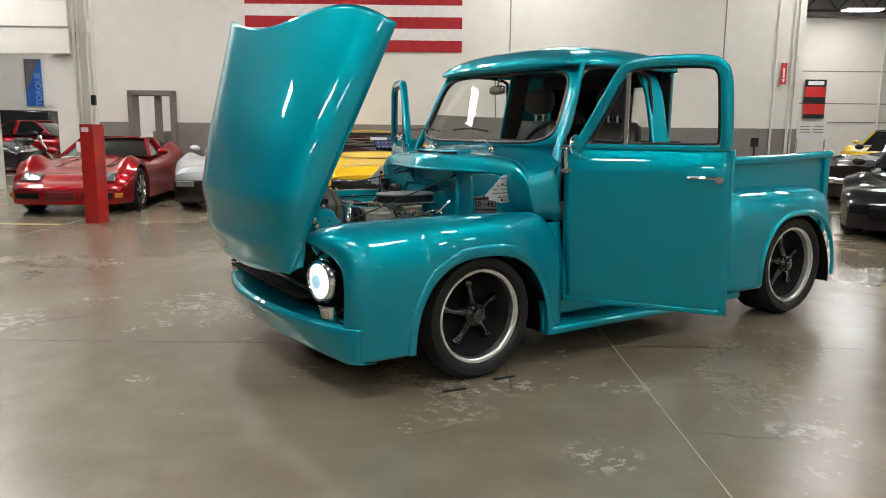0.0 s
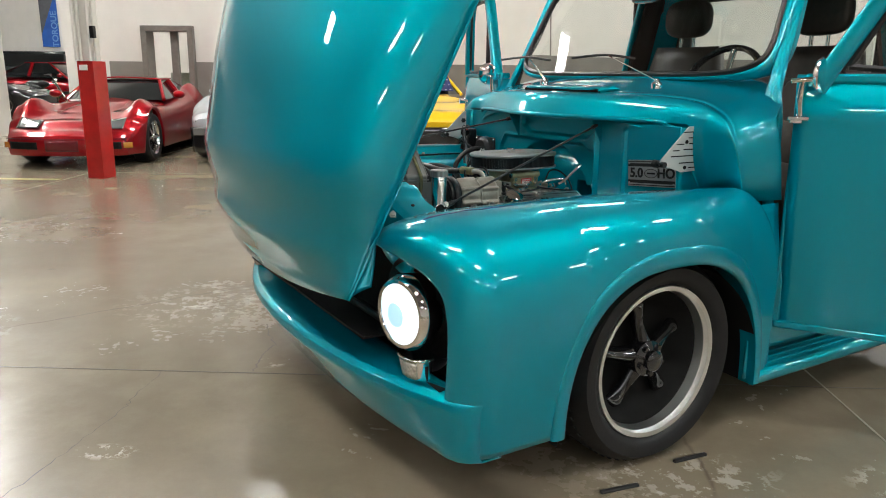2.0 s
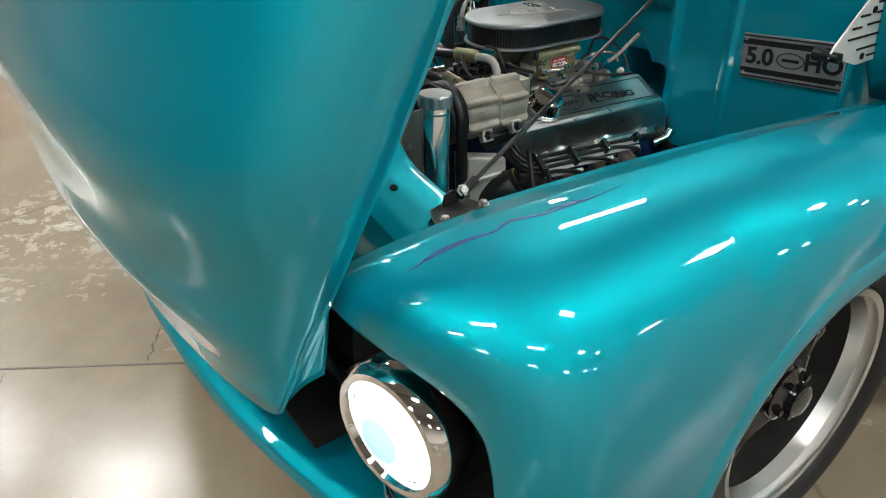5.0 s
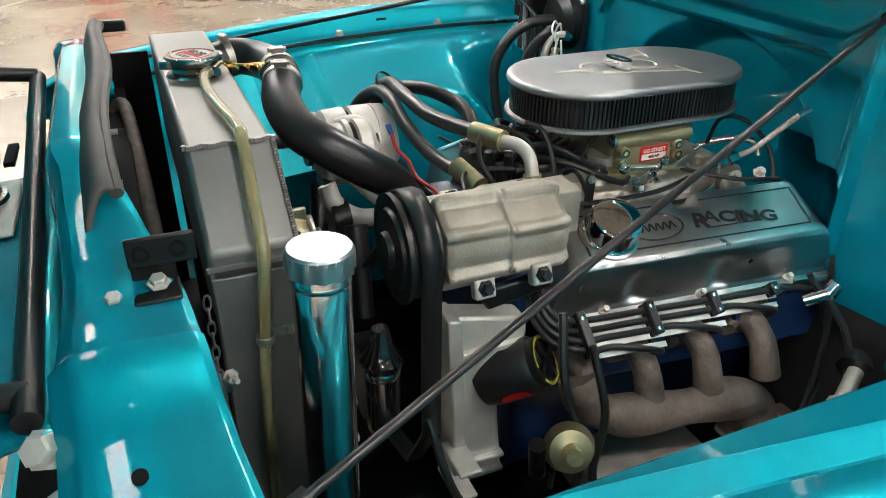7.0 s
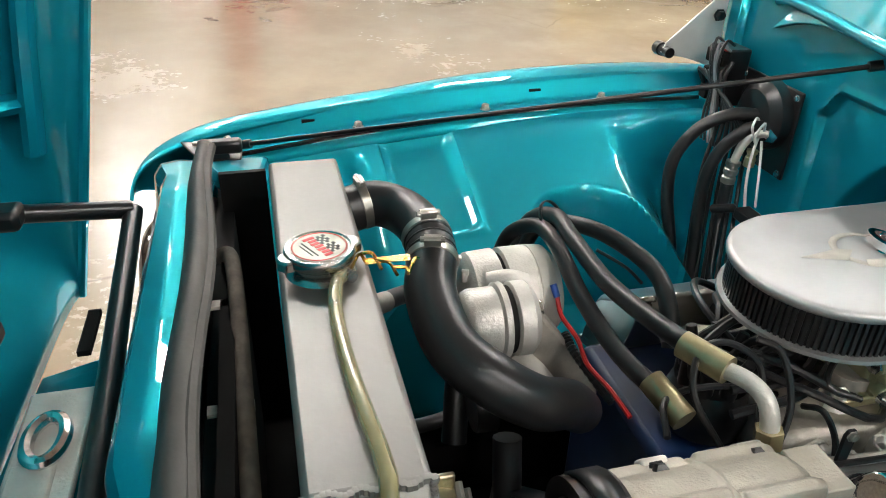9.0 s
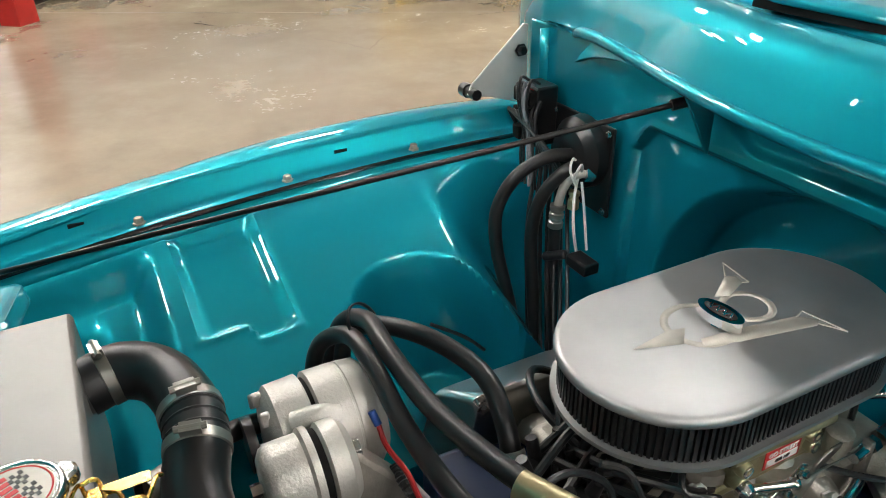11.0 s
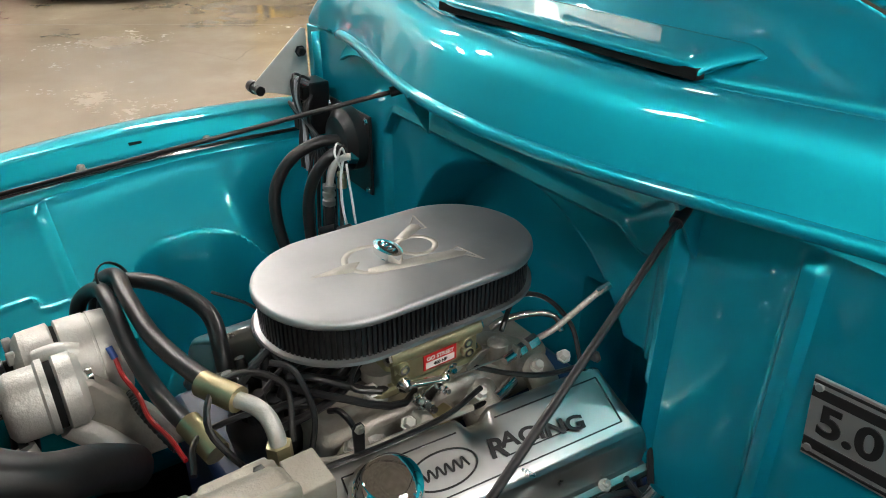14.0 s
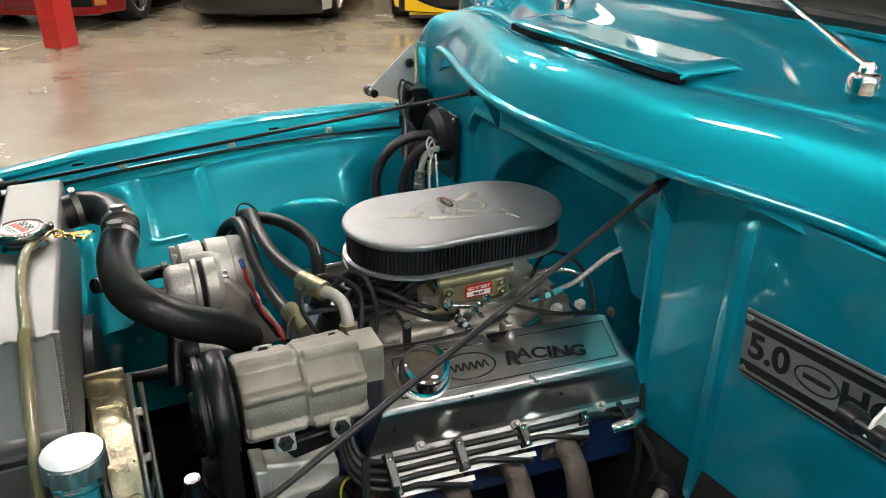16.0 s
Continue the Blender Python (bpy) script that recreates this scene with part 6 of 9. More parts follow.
def valve_cover(side):
    """Tilted cast cover: a sloping face with upright sides and a bolted flange; its own x runs along, z up."""
    m = Matrix.Translation((0.088, -0.197, 0.7385)) @ Matrix.Rotation(-0.096, 4, "Z") if side < 0 else Matrix.Translation((0.088, 0.197, 0.7385)) @ Matrix.Rotation(math.pi, 4, "Z")
    sec = [(0.050, -0.075), (0.047, -0.010), (0.0455, 0.010), (0.0425, 0.0185), (0.0375, 0.0205), (0.0315, 0.0180), (-0.0315, -0.0165), (-0.0375, -0.0205), (-0.0405, -0.0265), (-0.0410, -0.036), (-0.0375, -0.070),
           (-0.0365, -0.086), (-0.0390, -0.0935), (-0.0470, -0.0955), (-0.0475, -0.1035)]
    n = len(sec) - 1

    def fn(a, b):
        i = min(int(b * n), n - 1)
        f = b * n - i
        y = sec[i][0] + (sec[i + 1][0] - sec[i][0]) * f
        z = sec[i][1] + (sec[i + 1][1] - sec[i][1]) * f
        e = 0.5 - abs(a - 0.5)
        t = max(0.0, 1 - e / 0.035)
        drop = 0.010 * (1 - math.sqrt(max(0.0, 1 - t * t))) * step(-0.09, -0.05, z)
        lean = 0.030 * (1 - step(-0.095, 0.02, z)) ** 0.8
        x = (0.192 + lean) * (2 * a - 1)
        # breather dent in the upper edge, and shallow scallops in the side
        dent = 0.019 * math.exp(-((x - 0.002) / 0.017) ** 4) * step(0.014, 0.040, y)
        scallop = 0.007 * (math.exp(-((x + 0.10) / 0.014) ** 2) + math.exp(-((x - 0.03) / 0.014) ** 2)) * step(-0.030, -0.060, z) * (1 - step(-0.080, -0.092, z))
        return (x, y + scallop * (y < 0), z - drop - dent)

    vc = part("valve_cover", Geo().grid(fn, 96, 70), VCOVER, truck, "polished aluminium valve cover with black engraving", solid=0.003, sharp=50, m=m)
    for a in (0.0, 1.0):
        part("end_face", Geo().add([fn(a, k / 42) for k in range(43)], [tuple(range(43))]), VCOVER, vc)
    if side > 0:
        return vc
    # frame of the sloping face: x along, y up the slope
    M = Matrix.Rotation(0.5015, 4, "X") @ Matrix.Translation((0, 0, 0.0028))
    for x, y, w, h in ((0.100, 0.0310, 0.152, 0.0018), (0.004, -0.0310, 0.344, 0.0018), (-0.098, 0.0310, 0.140, 0.0018), (0.176, 0.0, 0.0018, 0.0625), (-0.168, 0.0, 0.0018, 0.0625)):
        part("engraved_line", Geo().box((x, y, 0.0), (w, h, 0.0014), M), BLACK, vc)
    italic = Matrix(((1, 0.32, 0, 0), (0, 1, 0, 0), (0, 0, 1, 0), (0, 0, 0, 1)))
    text_part("lettering", "R", 0.0300, M @ Matrix.Translation((0.009, -0.0035, 0.0012)) @ italic, BLACK, vc, 0.0004, squash=1.25, bold=0.03)
    text_part("lettering", "ACING", 0.0235, M @ Matrix.Translation((0.0720, -0.0055, 0.0012)) @ italic, BLACK, vc, 0.0004, squash=1.52, bold=0.03)
    part("engraved_line", Geo().box((0.060, -0.0150, 0.0), (0.090, 0.0016, 0.0012), M), BLACK, vc)
    oval(0.0425, 0.0215, M @ Matrix.Translation((-0.060, -0.002, 0.0006)), BLACK, vc, ring=0.0022)
    part("badge_scroll", Geo().tube([(-0.060 + 0.030 * (2 * k / 24 - 1), -0.002 + 0.0055 * math.sin(k * 1.5), 0.0006) for k in range(25)], 0.0014, 6, 5, flat=0.4, m=M), BLACK, vc, "black wavy bar inside the oval")
    oc = M @ Matrix.Translation((-0.130, -0.002, 0.0))
    part("oil_boss", Geo().lathe([(0.041, -0.002), (0.041, 0.002), (0.039, 0.0035), (0.034, 0.0035)], 44, oc), VCOVER, vc)
    part("oil_cap", Geo().lathe([(0.036, 0.003), (0.0375, 0.006), (0.0345, 0.008), (0.0335, 0.010), (0.0340, 0.030), (0.0325, 0.036), (0.027, 0.0395), (0.012, 0.041), (0.0, 0.0412)], 48, oc), CHROME, vc, "chrome oil filler cap")
    for x in (-0.1458, 0.0035, 0.1478):
        part("bolt", Geo().lathe([(0.0085, -0.006), (0.0085, 0.004), (0.0065, 0.006)], 16, Matrix.Translation((x, -0.0415, -0.0945)) @ Matrix.Rotation(radians(32), 4, "X")).bolt((x, -0.0440, -0.0890), (0, -0.55, 0.83), 0.0048, 0.006), CASTPALE, vc)
    part("gasket", Geo().box((0.0, -0.020, -0.106), (0.45, 0.056, 0.004)), RUBBER, vc)
    return vc


valve_cover(-1)
valve_cover(1)
part("cylinder_head", Geo().box((0.09, -0.205, 0.585), (0.44, 0.085, 0.094), Matrix.Translation((0.09, -0.2, 0)) @ Matrix.Rotation(-0.096, 4, "Z") @ Matrix.Translation((-0.09, 0.2, 0))), BLUE, truck, "dark blue cylinder head", bevel=0.008)

# intake, throttle body, air cleaner
inm = part("intake_manifold", Geo().box((0.10, 0, 0.72), (0.34, 0.20, 0.07)), CAST, truck, "weathered cast intake manifold", bevel=0.012)
for k, x in enumerate((-0.03, 0.06, 0.15, 0.24)):
    for side in (-1, 1):
        rn = Geo().tube([(0.10 + (x - 0.10) * 0.4, 0, 0.745), (x, side * 0.08, 0.735), (x, side * 0.15, 0.69)], 0.024, 10, 5, flat=0.8)
        part("runner", rn, CAST, inm)
im = Geo()
im.lathe([(0.045, 0), (0.050, 0.02), (0.038, 0.05)], 24, Matrix.Translation((0.0, -0.02, 0.725)))
part("plenum_boss", im, CAST, inm)
im = Geo()
im.lathe([(0.018, 0), (0.018, 0.06), (0.024, 0.062), (0.024, 0.075)], 16, Matrix.Translation((0.03, -0.055, 0.72)))
part("breather", im, CAST, inm)
im = Geo()
im.lathe([(0.014, 0), (0.014, 0.055), (0.010, 0.058)], 14, Matrix.Translation((0.19, -0.085, 0.725)))
part("sensor_boss", im, CAST, inm)
tb = Geo().box((0.093, 0.0, 0.800), (0.128, 0.150, 0.062))
thr = part("throttle_body", tb, CARB, truck, "gold-toned throttle body injector", bevel=0.006)
part("base_flange", Geo().box((0.092, 0.0, 0.762), (0.150, 0.150, 0.014)), CARB, thr, bevel=0.004)
part("face_plate", Geo().box((0.094, -0.080, 0.797), (0.122, 0.012, 0.036)), CARB, thr, bevel=0.003)
fr_ = part("fuel_rail", Geo().rod((0.029, -0.080, 0.821), (0.155, -0.085, 0.822), 0.0115, 24), CARB, thr, "gold-toned fuel rail")
part("rail_plug", Geo().lathe([(0.0095, 0), (0.0095, 0.004), (0.006, 0.005)], 8, along((0.154, -0.085, 0.822), (0.164, -0.0855, 0.822))), POLISHED, fr_)
part("rail_plug", Geo().lathe([(0.0105, 0), (0.0105, 0.005), (0.0065, 0.006)], 8, along((0.030, -0.080, 0.821), (0.020, -0.0796, 0.821))), POLISHED, fr_)
SM = Matrix.Translation((0.097, -0.0872, 0.797)) @ Matrix.Rotation(radians(90), 4, "X")
stk = part("sticker", Geo().box((0, 0, 0), (0.048, 0.022, 0.001), SM), RED, thr, "small red sticker")
part("panel", Geo().box((0, -0.0045, 0.0006), (0.042, 0.009, 0.0006), SM), WHITE, stk, "pale lower half of the sticker")
text_part("lettering", "GO STREET", 0.0078, SM @ Matrix.Translation((0, 0.0048, 0.0008)), WHITE, stk, 0.0003)
text_part("lettering", "400 HP", 0.0065, SM @ Matrix.Translation((0, -0.0047, 0.0012)), BLACK, stk, 0.0003)
# ported screws at both ends of the face
for x, z in ((0.042, 0.806), (0.040, 0.790), (0.134, 0.807), (0.136, 0.792)):
    sb_ = part("boss", Geo().lathe([(0.0085, 0), (0.0085, 0.010), (0.0072, 0.012)], 20, along((x, -0.082, z), (x, -0.095, z))), CARB, thr)
    part("socket_screw", Geo().lathe([(0.0062, 0.010), (0.0062, 0.0135), (0.0035, 0.0135), (0.0032, 0.011), (0.0, 0.011)], 16, along((x, -0.082, z), (x, -0.095, z)), caps=False), POLISHED, sb_)
# corner lugs bolted to the manifold
for x, y in ((0.022, -0.060), (0.165, -0.060)):
    lg = part("lug", Geo().lathe([(0.015, 0), (0.015, 0.014), (0.013, 0.016)], 22, Matrix.Translation((x, y, 0.752))), CARB, thr)
    part("stud", Geo().bolt((x, y, 0.768), (0, 0, 1), 0.0075, 0.008).rod((x, y, 0.774), (x, y, 0.784), 0.004, 10), POLISHED, lg)
# throttle linkage
lk = part("linkage_rod", Geo().rod((0.044, -0.098, 0.786), (0.082, -0.112, 0.787), 0.0048, 12), POLISHED, thr, "bright linkage rod with ball ends")
for p, r in (((0.040, -0.096, 0.786), 0.0095), ((0.086, -0.113, 0.787), 0.0065)):
    part("ball_end", Geo().lathe([(r * 0.5, -r * 0.9), (r, -r * 0.3), (r, r * 0.3), (r * 0.5, r * 0.9), (0, r)], 14, along(p, (p[0], p[1] - 0.01, p[2]))), POLISHED, lk)
arm = part("throttle_arm", Geo().prism([(0.050, 0.752), (0.064, 0.748), (0.074, 0.762), (0.100, 0.786), (0.108, 0.796), (0.100, 0.800), (0.082, 0.786), (0.058, 0.772)], 0.003, Matrix(((1, 0, 0, 0), (0, 0, -1, -0.106), (0, 1, 0, 0), (0, 0, 0, 1)))), POLISHED, thr, "bright slotted throttle arm", bevel=0.001)
for x, z, r in ((0.060, 0.757, 0.006), (0.080, 0.775, 0.0045), (0.098, 0.792, 0.0045), (0.070, 0.745, 0.005), (0.050, 0.768, 0.0055), (0.090, 0.764, 0.004)):
    part("screw", Geo().bolt((x, -0.108, z), (0.1, -1, 0.2), r, 0.007), POLISHED, arm)
part("return_spring", Geo().tube([(0.052 + 0.0013 * k, -0.102 + 0.006 * math.cos(k * 1.2), 0.764 + 0.006 * math.sin(k * 1.2)) for k in range(26)], 0.0011, 6, 2), CLAMPM, thr, "coiled return spring")
part("cable_stop", Geo().prism([(0.124, 0.775), (0.138, 0.778), (0.158, 0.790), (0.160, 0.797), (0.146, 0.796), (0.126, 0.784)], 0.003, Matrix(((1, 0, 0, 0), (0, 0, -1, -0.103), (0, 1, 0, 0), (0, 0, 0, 1)))), CLAMPM, thr, bevel=0.001)
part("throttle_wire", Geo().tube([(0.100, -0.110, 0.780), (0.15, -0.108, 0.776), (0.205, -0.105, 0.768)], 0.0012, 6), CLAMPM, thr)
# cable bracket behind the arm with two pinned rods
br_ = part("cable_bracket", Geo().box((0.202, -0.108, 0.752), (0.006, 0.012, 0.062)), CLAMPM, thr, "bright upright cable bracket", bevel=0.002)
part("cable_end", Geo().rod((0.182, -0.108, 0.7675), (0.214, -0.106, 0.772), 0.0068, 12), POLISHED, br_)
part("hex_nut", Geo().lathe([(0.0088, 0), (0.0088, 0.010)], 6, along((0.206, -0.107, 0.771), (0.222, -0.106, 0.774))), POLISHED, br_)
part("hex_nut", Geo().lathe([(0.0098, 0), (0.0098, 0.016)], 6, along((0.222, -0.106, 0.774), (0.240, -0.106, 0.778))), POLISHED, br_)
part("cable_end", Geo().rod((0.160, -0.122, 0.728), (0.196, -0.112, 0.733), 0.0078, 12), POLISHED, br_)
part("kickdown_rod", Geo().tube([(0.085, -0.118, 0.730), (0.12, -0.121, 0.728), (0.165, -0.121, 0.728)], 0.0036, 8), BLACK, br_)
part("zinc_plug", Geo().lathe([(0.009, 0), (0.0125, 0.002), (0.0125, 0.022), (0.008, 0.026)], 6, along((0.070, -0.116, 0.730), (0.100, -0.110, 0.734))), BRASSY, thr)
part("sensor_stub", Geo().lathe([(0.012, 0), (0.012, 0.046), (0.010, 0.049), (0.0, 0.049)], 18, Matrix.Translation((0.182, -0.078, 0.690))), CAST, inm)
part("braided_line", Geo().tube([(0.240, -0.106, 0.778), (0.262, -0.114, 0.790), (0.285, -0.128, 0.818), (0.305, -0.140, 0.842), (0.318, -0.144, 0.850)], 0.0042, 10), BRAID, truck, "braided fuel line to the firewall")
part("line_fitting", Geo().rod((0.306, -0.140, 0.843), (0.322, -0.145, 0.852), 0.0058, 8), POLISHED, truck)
part("hard_line", Geo().tube([(0.205, -0.050, 0.775), (0.225, -0.055, 0.785), (0.262, -0.075, 0.793), (0.282, -0.094, 0.790), (0.286, -0.104, 0.772)], 0.0052, 12), POLISHED, truck, "bent bright vacuum tube")
part("bolt", Geo().bolt((0.336, -0.126, 0.721), (-1, 0, 0), 0.0075, 0.006), CLAMPM, firewall)
# pale cast runners that show beside the throttle body
for x0, x1 in ((0.020, -0.030), (0.075, 0.062), (0.128, 0.150)):
    part("runner_neck", Geo().tube([(x0, -0.052, 0.752), (x0 * 0.8 + x1 * 0.2, -0.070, 0.730), (x1, -0.098, 0.706), (x1 - 0.004, -0.135, 0.690)], lambda t: 0.023 + 0.006 * t, 16, 6), CASTPALE, inm)
for k in range(7):
    part("cast_mark", Geo().box((-0.052 + 0.010 * k, -0.094 - 0.003 * k, 0.7315), (0.006, 0.008, 0.003)), CASTPALE, inm, bevel=0.001)

AC = Matrix.Translation((0.095, 0.0, 0))


def stadium(a, L, W):
    """Point on a rounded oblong of half length L and half width W."""
    s = L - W
    p = (a % 1.0) * (4 * s + 2 * math.pi * W)
    if p < math.pi * W:
        return (s + W * math.sin(p / W), -W * math.cos(p / W))
    p -= math.pi * W
    if p < 2 * s:
        return (s - p, W)
    p -= 2 * s
    if p < math.pi * W:
        return (-s - W * math.sin(p / W), W * math.cos(p / W))
    return (-s + p - math.pi * W, -W)


def oblong(prof, seg=96):
    g = Geo()
    n = len(prof) - 1
    g.grid(lambda a, b: (lambda k, f: (lambda off, z: (*stadium(a, 0.182 + off, 0.101 + off), z))(prof[k][0] + (prof[min(k + 1, n)][0] - prof[k][0]) * f, prof[k][1] + (prof[min(k + 1, n)][1] - prof[k][1]) * f))(min(int(b * n), n - 1), b * n - min(int(b * n), n - 1)), seg, n, wrap_u=True)
    return g


lid = oblong([(-0.012, 0.888), (0.0, 0.889), (0.003, 0.8915), (0.0036, 0.8945), (0.0028, 0.898), (0.0005, 0.9003), (-0.003, 0.9011), (-0.007, 0.9013), (-0.02, 0.9015), (-0.05, 0.9018), (-0.095, 0.902)])
lid.add([(*stadium(k / 96, 0.182 - 0.095, 0.101 - 0.095), 0.902) for k in range(96)], [tuple(range(96))])
ac = part("air_cleaner", lid, ALU, truck, "oval brushed aluminium air cleaner lid", sharp=50, m=AC)
part("filter", oblong([(-0.006, 0.846), (-0.006, 0.890)]), mat("black_gauze", (0.012, 0.012, 0.013), 0.75), ac, "black pleated filter element")
pl = Geo()
for k in range(150):
    x, y = stadium(k / 150, 0.1775, 0.0965)
    x2, y2 = stadium(k / 150 + 0.002, 0.1775, 0.0965)
    ang = math.atan2(y2 - y, x2 - x)
    pl.box((0, 0, 0), (0.0035, 0.005, 0.042), Matrix.Translation((x, y, 0.868)) @ Matrix.Rotation(ang, 4, "Z"))
tagged(part("pleat", pl, RUBBER, ac), kind="stuff")
base = oblong([(-0.02, 0.843), (0.000, 0.842), (0.0045, 0.844), (0.004, 0.848), (-0.004, 0.849)])
base.add([(*stadium(k / 96, 0.17, 0.09), 0.844) for k in range(96)], [tuple(range(96))])
part("base_pan", base, ALU, ac)
ETCH = mat("etched_aluminium", (0.50, 0.48, 0.43), 0.60, 0.75, 0.08, 60)
for cx, cy, r in ((-0.034, 0.006, 0.036), (0.030, 0.006, 0.027)):
    ring = Geo().grid(lambda a, b: (cx + (r - 0.0075 * b) * math.cos(2 * math.pi * a) * 1.05, cy + (r - 0.0075 * b) * math.sin(2 * math.pi * a), 0.9022), 40, 1, wrap_u=True)
    part("etched_ring", ring, ETCH, ac, solid=0.0002)
# the V: a pointed foot and two flared arms
for pts in (((-0.116, 0.006), (-0.067, 0.013), (-0.050, 0.008), (-0.069, -0.010)), ((0.014, 0.034), (0.030, 0.028), (0.060, 0.040), (0.064, 0.052), (0.054, 0.058)),
            ((-0.055, -0.022), (-0.02, -0.033), (0.062, -0.050), (0.072, -0.044), (0.058, -0.030), (0.0, -0.018), (-0.05, -0.012))):
    part("etched_arm", Geo().add([(x, y, 0.9024) for x, y in pts], [tuple(range(len(pts)))]), ETCH, ac, solid=0.0002)
for p, q in (((0.054, 0.058), (0.073, 0.079)), ((0.073, 0.079), (0.067, 0.038)), ((0.067, 0.038), (0.060, 0.040)), ((0.058, -0.030), (0.070, -0.026)), ((0.070, -0.026), (0.079, -0.070)), ((0.079, -0.070), (0.066, -0.048))):
    part("etched_line", Geo().rod((*p, 0.9022), (*q, 0.9022), 0.0008, 6), ETCH, ac)
WN = Matrix.Translation((-0.015, 0.0, 0.190)) @ Matrix.Rotation(radians(-86), 4, "Z") @ Matrix.Scale(0.78, 4)
wn = part("wing_nut", Geo().lathe([(0.012, 0), (0.014, 0.006), (0.010, 0.014)], 20, WN @ Matrix.Translation((0, 0, 0.904))).add(
    [(math.cos(2 * math.pi * k / 32) * 0.033, math.sin(2 * math.pi * k / 32) * w, z) for z, w in ((0.915, 0.013), (0.918, 0.017), (0.930, 0.017)) for k in range(32)],
    [tuple(range(32))[::-1], tuple(range(64, 96))] + [(j + k, j + (k + 1) % 32, j + (k + 1) % 32 + 32, j + k + 32) for j in (0, 32) for k in range(32)], WN), CHROME, ac, "chrome wing nut with an oval badge")
part("badge", Geo().add([(math.cos(2 * math.pi * k / 28) * 0.024, math.sin(2 * math.pi * k / 28) * 0.0100, 0.9306) for k in range(28)], [tuple(range(28))], WN), BLACK, wn)
part("badge_bar", Geo().tube([(0.019 * (2 * k / 16 - 1), 0.0045 * math.sin(k * 1.5), 0.9312) for k in range(17)], 0.0016, 6, 5, m=WN), CHROME, wn)

CASTBEIGE = mat("stained_beige_casting", (0.40, 0.373, 0.32), 0.5, 0.45, 0.15, 25, 0.25, 260, rough_var=0.12, second=(0.20, 0.17, 0.13), second_scale=9, second_amt=0.7)
# compressor with its pulley and belt
CC = Vector((-0.225, -0.200, 0.787))
cg = Geo()


def casing(a, b):
    t = 2 * math.pi * b
    half = 0 if a < 0.5 else 0.5
    r = 0.054 - 0.005 * step(0.93, 1.0, a) - 0.004 * (1 - step(0, 0.04, a)) + 0.0035 * math.exp(-((a - 0.5) / 0.015) ** 2)
    # cast ribs run along the body, broken at the joint of its two halves
    for mid, wide, tall in ((0.45, 0.16, 0.010), (1.75, 0.14, 0.011), (2.6, 0.12, 0.008), (3.55, 0.14, 0.011), (4.25, 0.12, 0.007), (5.3, 0.14, 0.010)):
        shift = 0.10 if a > 0.5 else 0.0
        d = (t - mid - shift + math.pi) % (2 * math.pi) - math.pi
        r += tall * math.exp(-(d / wide) ** 4) * (1 - math.exp(-((a - 0.5) / 0.03) ** 4) * 0.6)
    return (-0.300 + 0.155 * a, CC.y + r * math.cos(t), CC.z + r * math.sin(t) * 0.95)


cg.grid(casing, 50, 96, wrap_v=True)
for a in (0.0, 1.0):
    cg.add([casing(a, k / 96) for k in range(96)], [tuple(range(96))])
cg.box((-0.127, CC.y + 0.010, CC.z + 0.012), (0.035, 0.05, 0.055))
comp = part("compressor", cg, CASTBEIGE, truck, "pale cast air-conditioning compressor", bevel=0.003)
for x, y, z, n in ((-0.256, -0.252, 0.746, (0, -0.9, 0.3)), (-0.186, -0.258, 0.752, (0, -0.9, 0.3)), (-0.254, -0.150, 0.808, (0, -0.7, 0.9)), (-0.163, -0.152, 0.808, (0, -0.7, 0.9))):
    d = Vector(n).normalized()
    mm = along((x, y, z), Vector((x, y, z)) + d)
    ear = part("mounting_ear", Geo().box((0, 0, 0), (0.026, 0.026, 0.016), mm), CASTPALE, comp, bevel=0.003)
    part("bolt", Geo().bolt(Vector((x, y, z)) + d * 0.008, n, 0.0075, 0.009), BLACK, ear)
pu = Geo().lathe([(0.0, -0.004), (0.020, -0.006), (0.022, 0.0), (0.046, 0.001), (0.048, 0.006), (0.052, 0.004), (0.064, 0.004), (0.064, 0.010), (0.060, 0.012), (0.060, 0.036), (0.064, 0.038), (0.064, 0.042), (0.03, 0.046)], 48, Matrix.Translation((-0.350, CC.y, CC.z)) @ Matrix.Rotation(radians(90), 4, "Y"))
part("pulley", pu, BLACK, comp, "black clutch pulley")


def belt_ring(pts, x0, x1):
    g = Geo()
    n = len(pts)
    g.grid(lambda a, b: (x0 + (x1 - x0) * b, *pts[min(int(round(a * (n - 1))), n - 1)]), n - 1, 1)
    return g


crank = (-0.02, 0.47)
loop = [(CC.y - 0.064 * math.cos(math.radians(t)), CC.z + 0.064 * math.sin(math.radians(t))) for t in range(-10, 200, 12)]
loop += [(0.02, 0.62), (crank[0] + 0.06, crank[1] + 0.02)] + [(crank[0] + 0.07 * math.cos(math.radians(t)), crank[1] - 0.07 * math.sin(math.radians(t))) for t in range(0, 150, 15)]
loop += [(-0.20, 0.46), (-0.262, 0.56), loop[0]]
part("belt", belt_ring(loop, -0.335, -0.312), RUBBER, truck, "black ribbed drive belt", solid=0.005)
part("crank_pulley", Geo().lathe([(0.0, 0), (0.03, 0), (0.068, 0.004), (0.068, 0.04), (0.0, 0.045)], 36, Matrix.Translation((-0.35, *crank)) @ Matrix.Rotation(radians(90), 4, "Y")), BLACK, truck)
